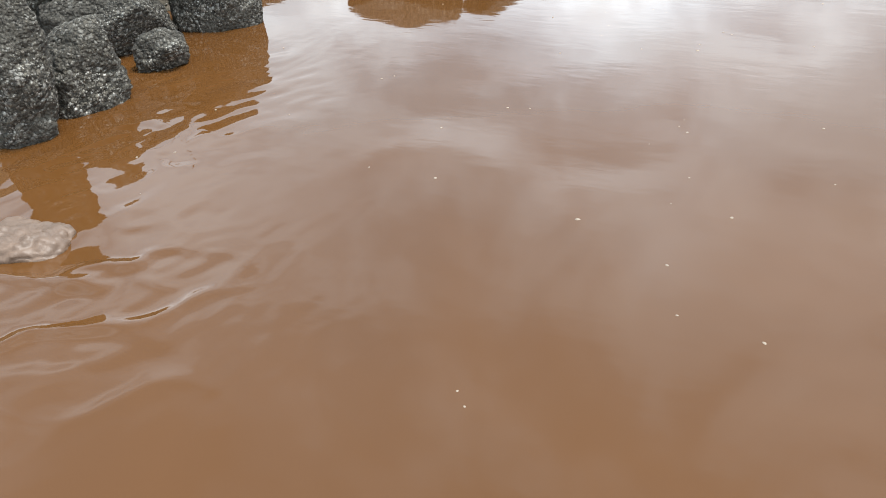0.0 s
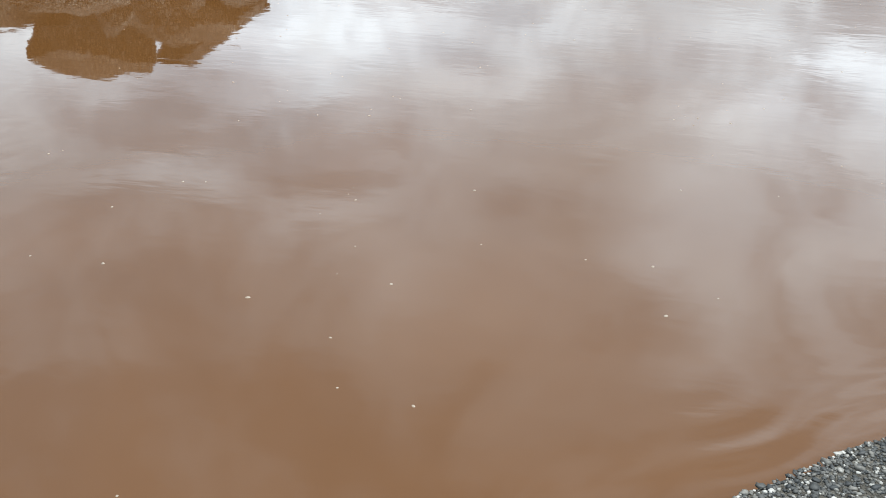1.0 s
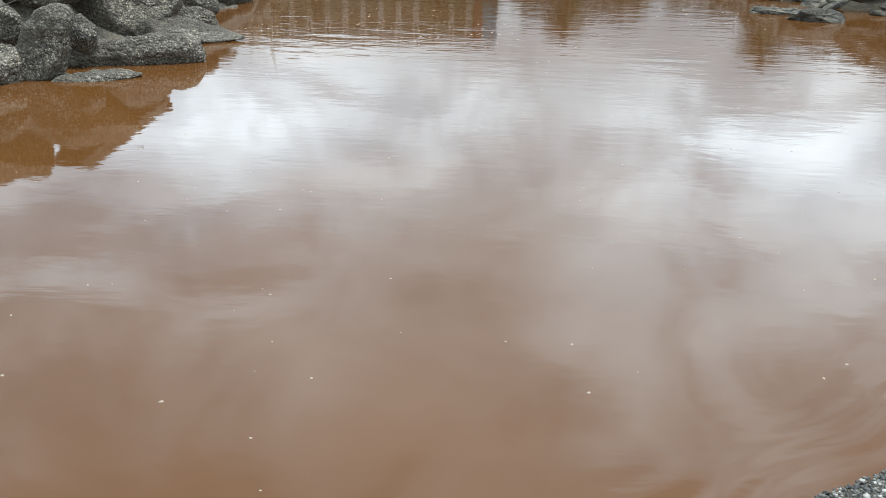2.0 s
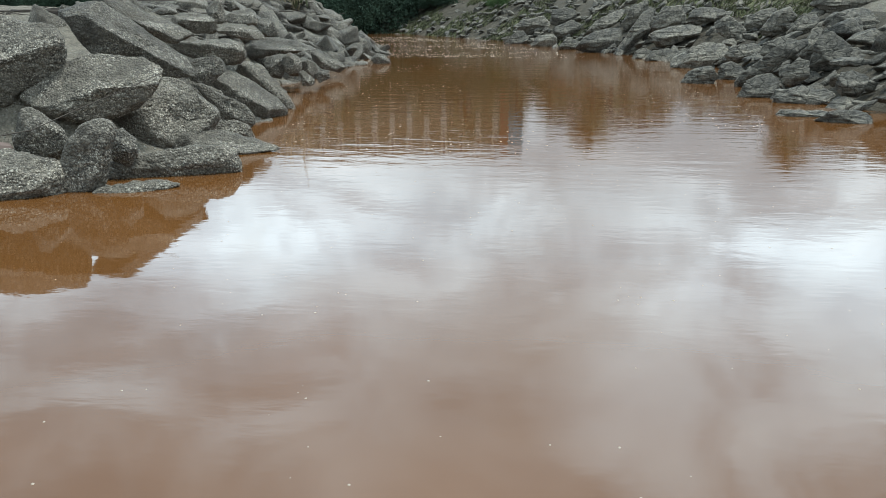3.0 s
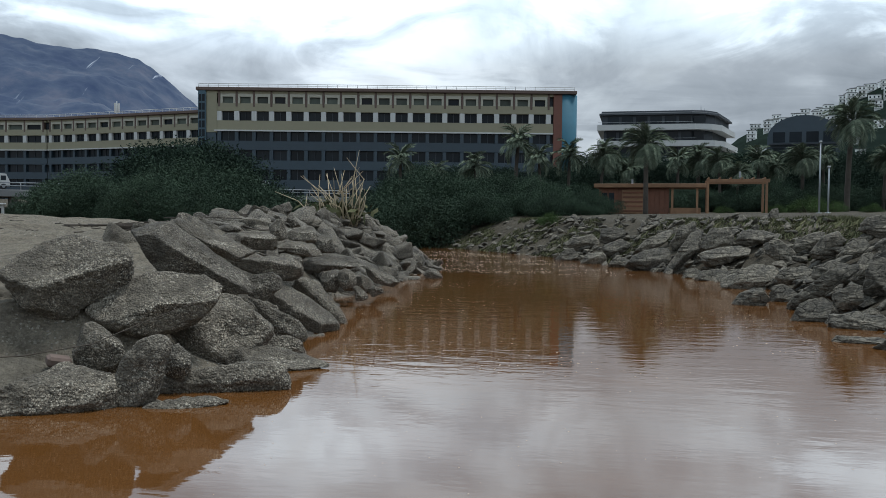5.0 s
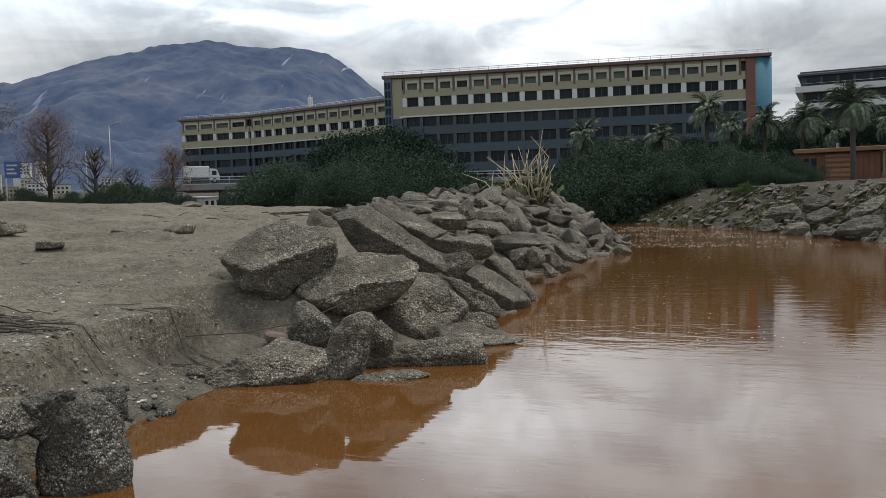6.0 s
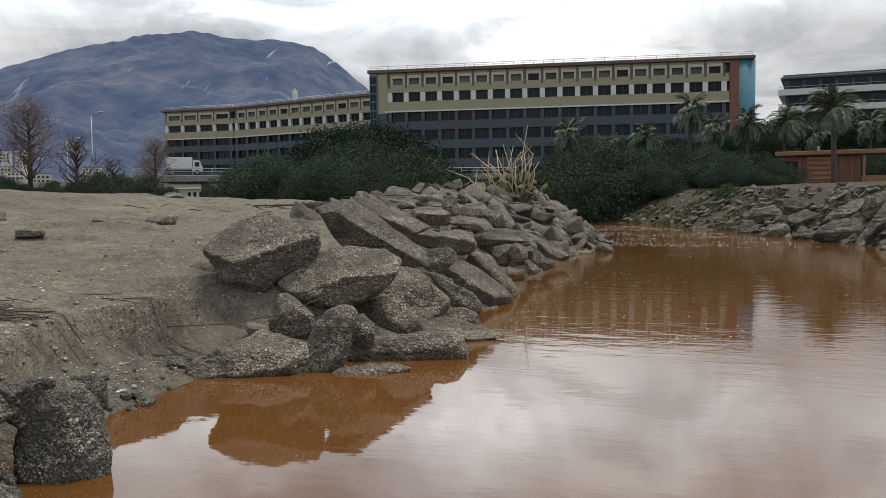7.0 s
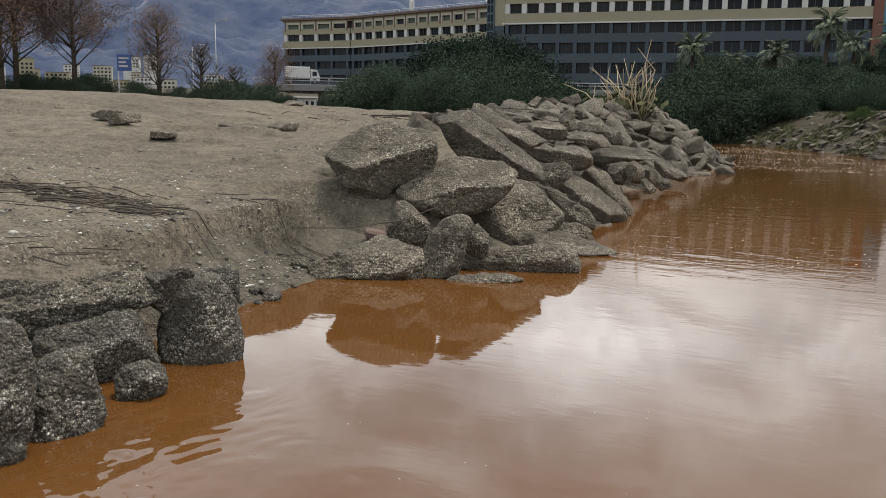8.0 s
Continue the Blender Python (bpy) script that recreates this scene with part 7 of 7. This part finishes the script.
def foam():
    rng = np.random.default_rng(66)
    n = 1700
    near = rng.random(n) < 0.12
    x = np.where(near, rng.uniform(-3.0, 3.0, n), rng.uniform(-4.6, 3.0, n))
    y = np.where(near, rng.uniform(1.2, 8, n), rng.uniform(8.5, 27, n))
    ok = in_water(x, y) & (shore_distance(x, y, SHORE_LEFT) > 0.15) & (shore_distance(x, y, SHORE_RIGHT) > 0.15)
    keep = near | (rough_noise(np.stack([x, y, 0 * x], 1), 0.35, 3, 8) + 0.02 * (4.0 - np.abs(x + 2.2)) * 2 > 0.02)
    x, y, near = x[ok & keep], y[ok & keep], near[ok & keep]
    # broken water at the head of the channel
    xs, ys = rng.uniform(-9, 1.5, 3600), rng.uniform(24.5, 40, 3600)
    ok = in_water(xs, ys) & (rough_noise(np.stack([xs, ys * 2.5, 0 * xs], 1), 0.5, 3, 18) > -0.02)
    x, y, near = np.concatenate([x, xs[ok]]), np.concatenate([y, ys[ok]]), np.concatenate([near, np.zeros(ok.sum(), bool)])
    n = len(x)
    r = np.where(y > 24, rng.uniform(0.006, 0.019, n), np.where(near, rng.uniform(0.002, 0.006, n), rng.uniform(0.004, 0.011, n)))
    k = 8
    V, Fc = [], []
    for i in range(n):
        o = len(V)
        st, sp = rng.uniform(0.8, 1.6), rng.uniform(0, 3.14)
        for ring, (rad, h) in enumerate(((1.0, 0.0005), (0.65, 0.35))):
            for q in range(k):
                a = 2 * math.pi * q / k
                ca, sa = math.cos(a) * rad * st, math.sin(a) * rad
                V.append((x[i] + r[i] * (ca * math.cos(sp) - sa * math.sin(sp)), y[i] + r[i] * (ca * math.sin(sp) + sa * math.cos(sp)), h * r[i]))
        for q in range(k):
            Fc.append((o + q, o + (q + 1) % k, o + k + (q + 1) % k, o + k + q))
        Fc.append(tuple(range(o + k, o + 2 * k)))
    m = plain("foam", (0.27, 0.205, 0.145), 0.5, grain=0.1)
    tagged(new("foam", mesh_of("foam", V, Fc, m)), "scattered small foam bubbles drifting on the muddy water", "foam", kind="stuff")


foam()
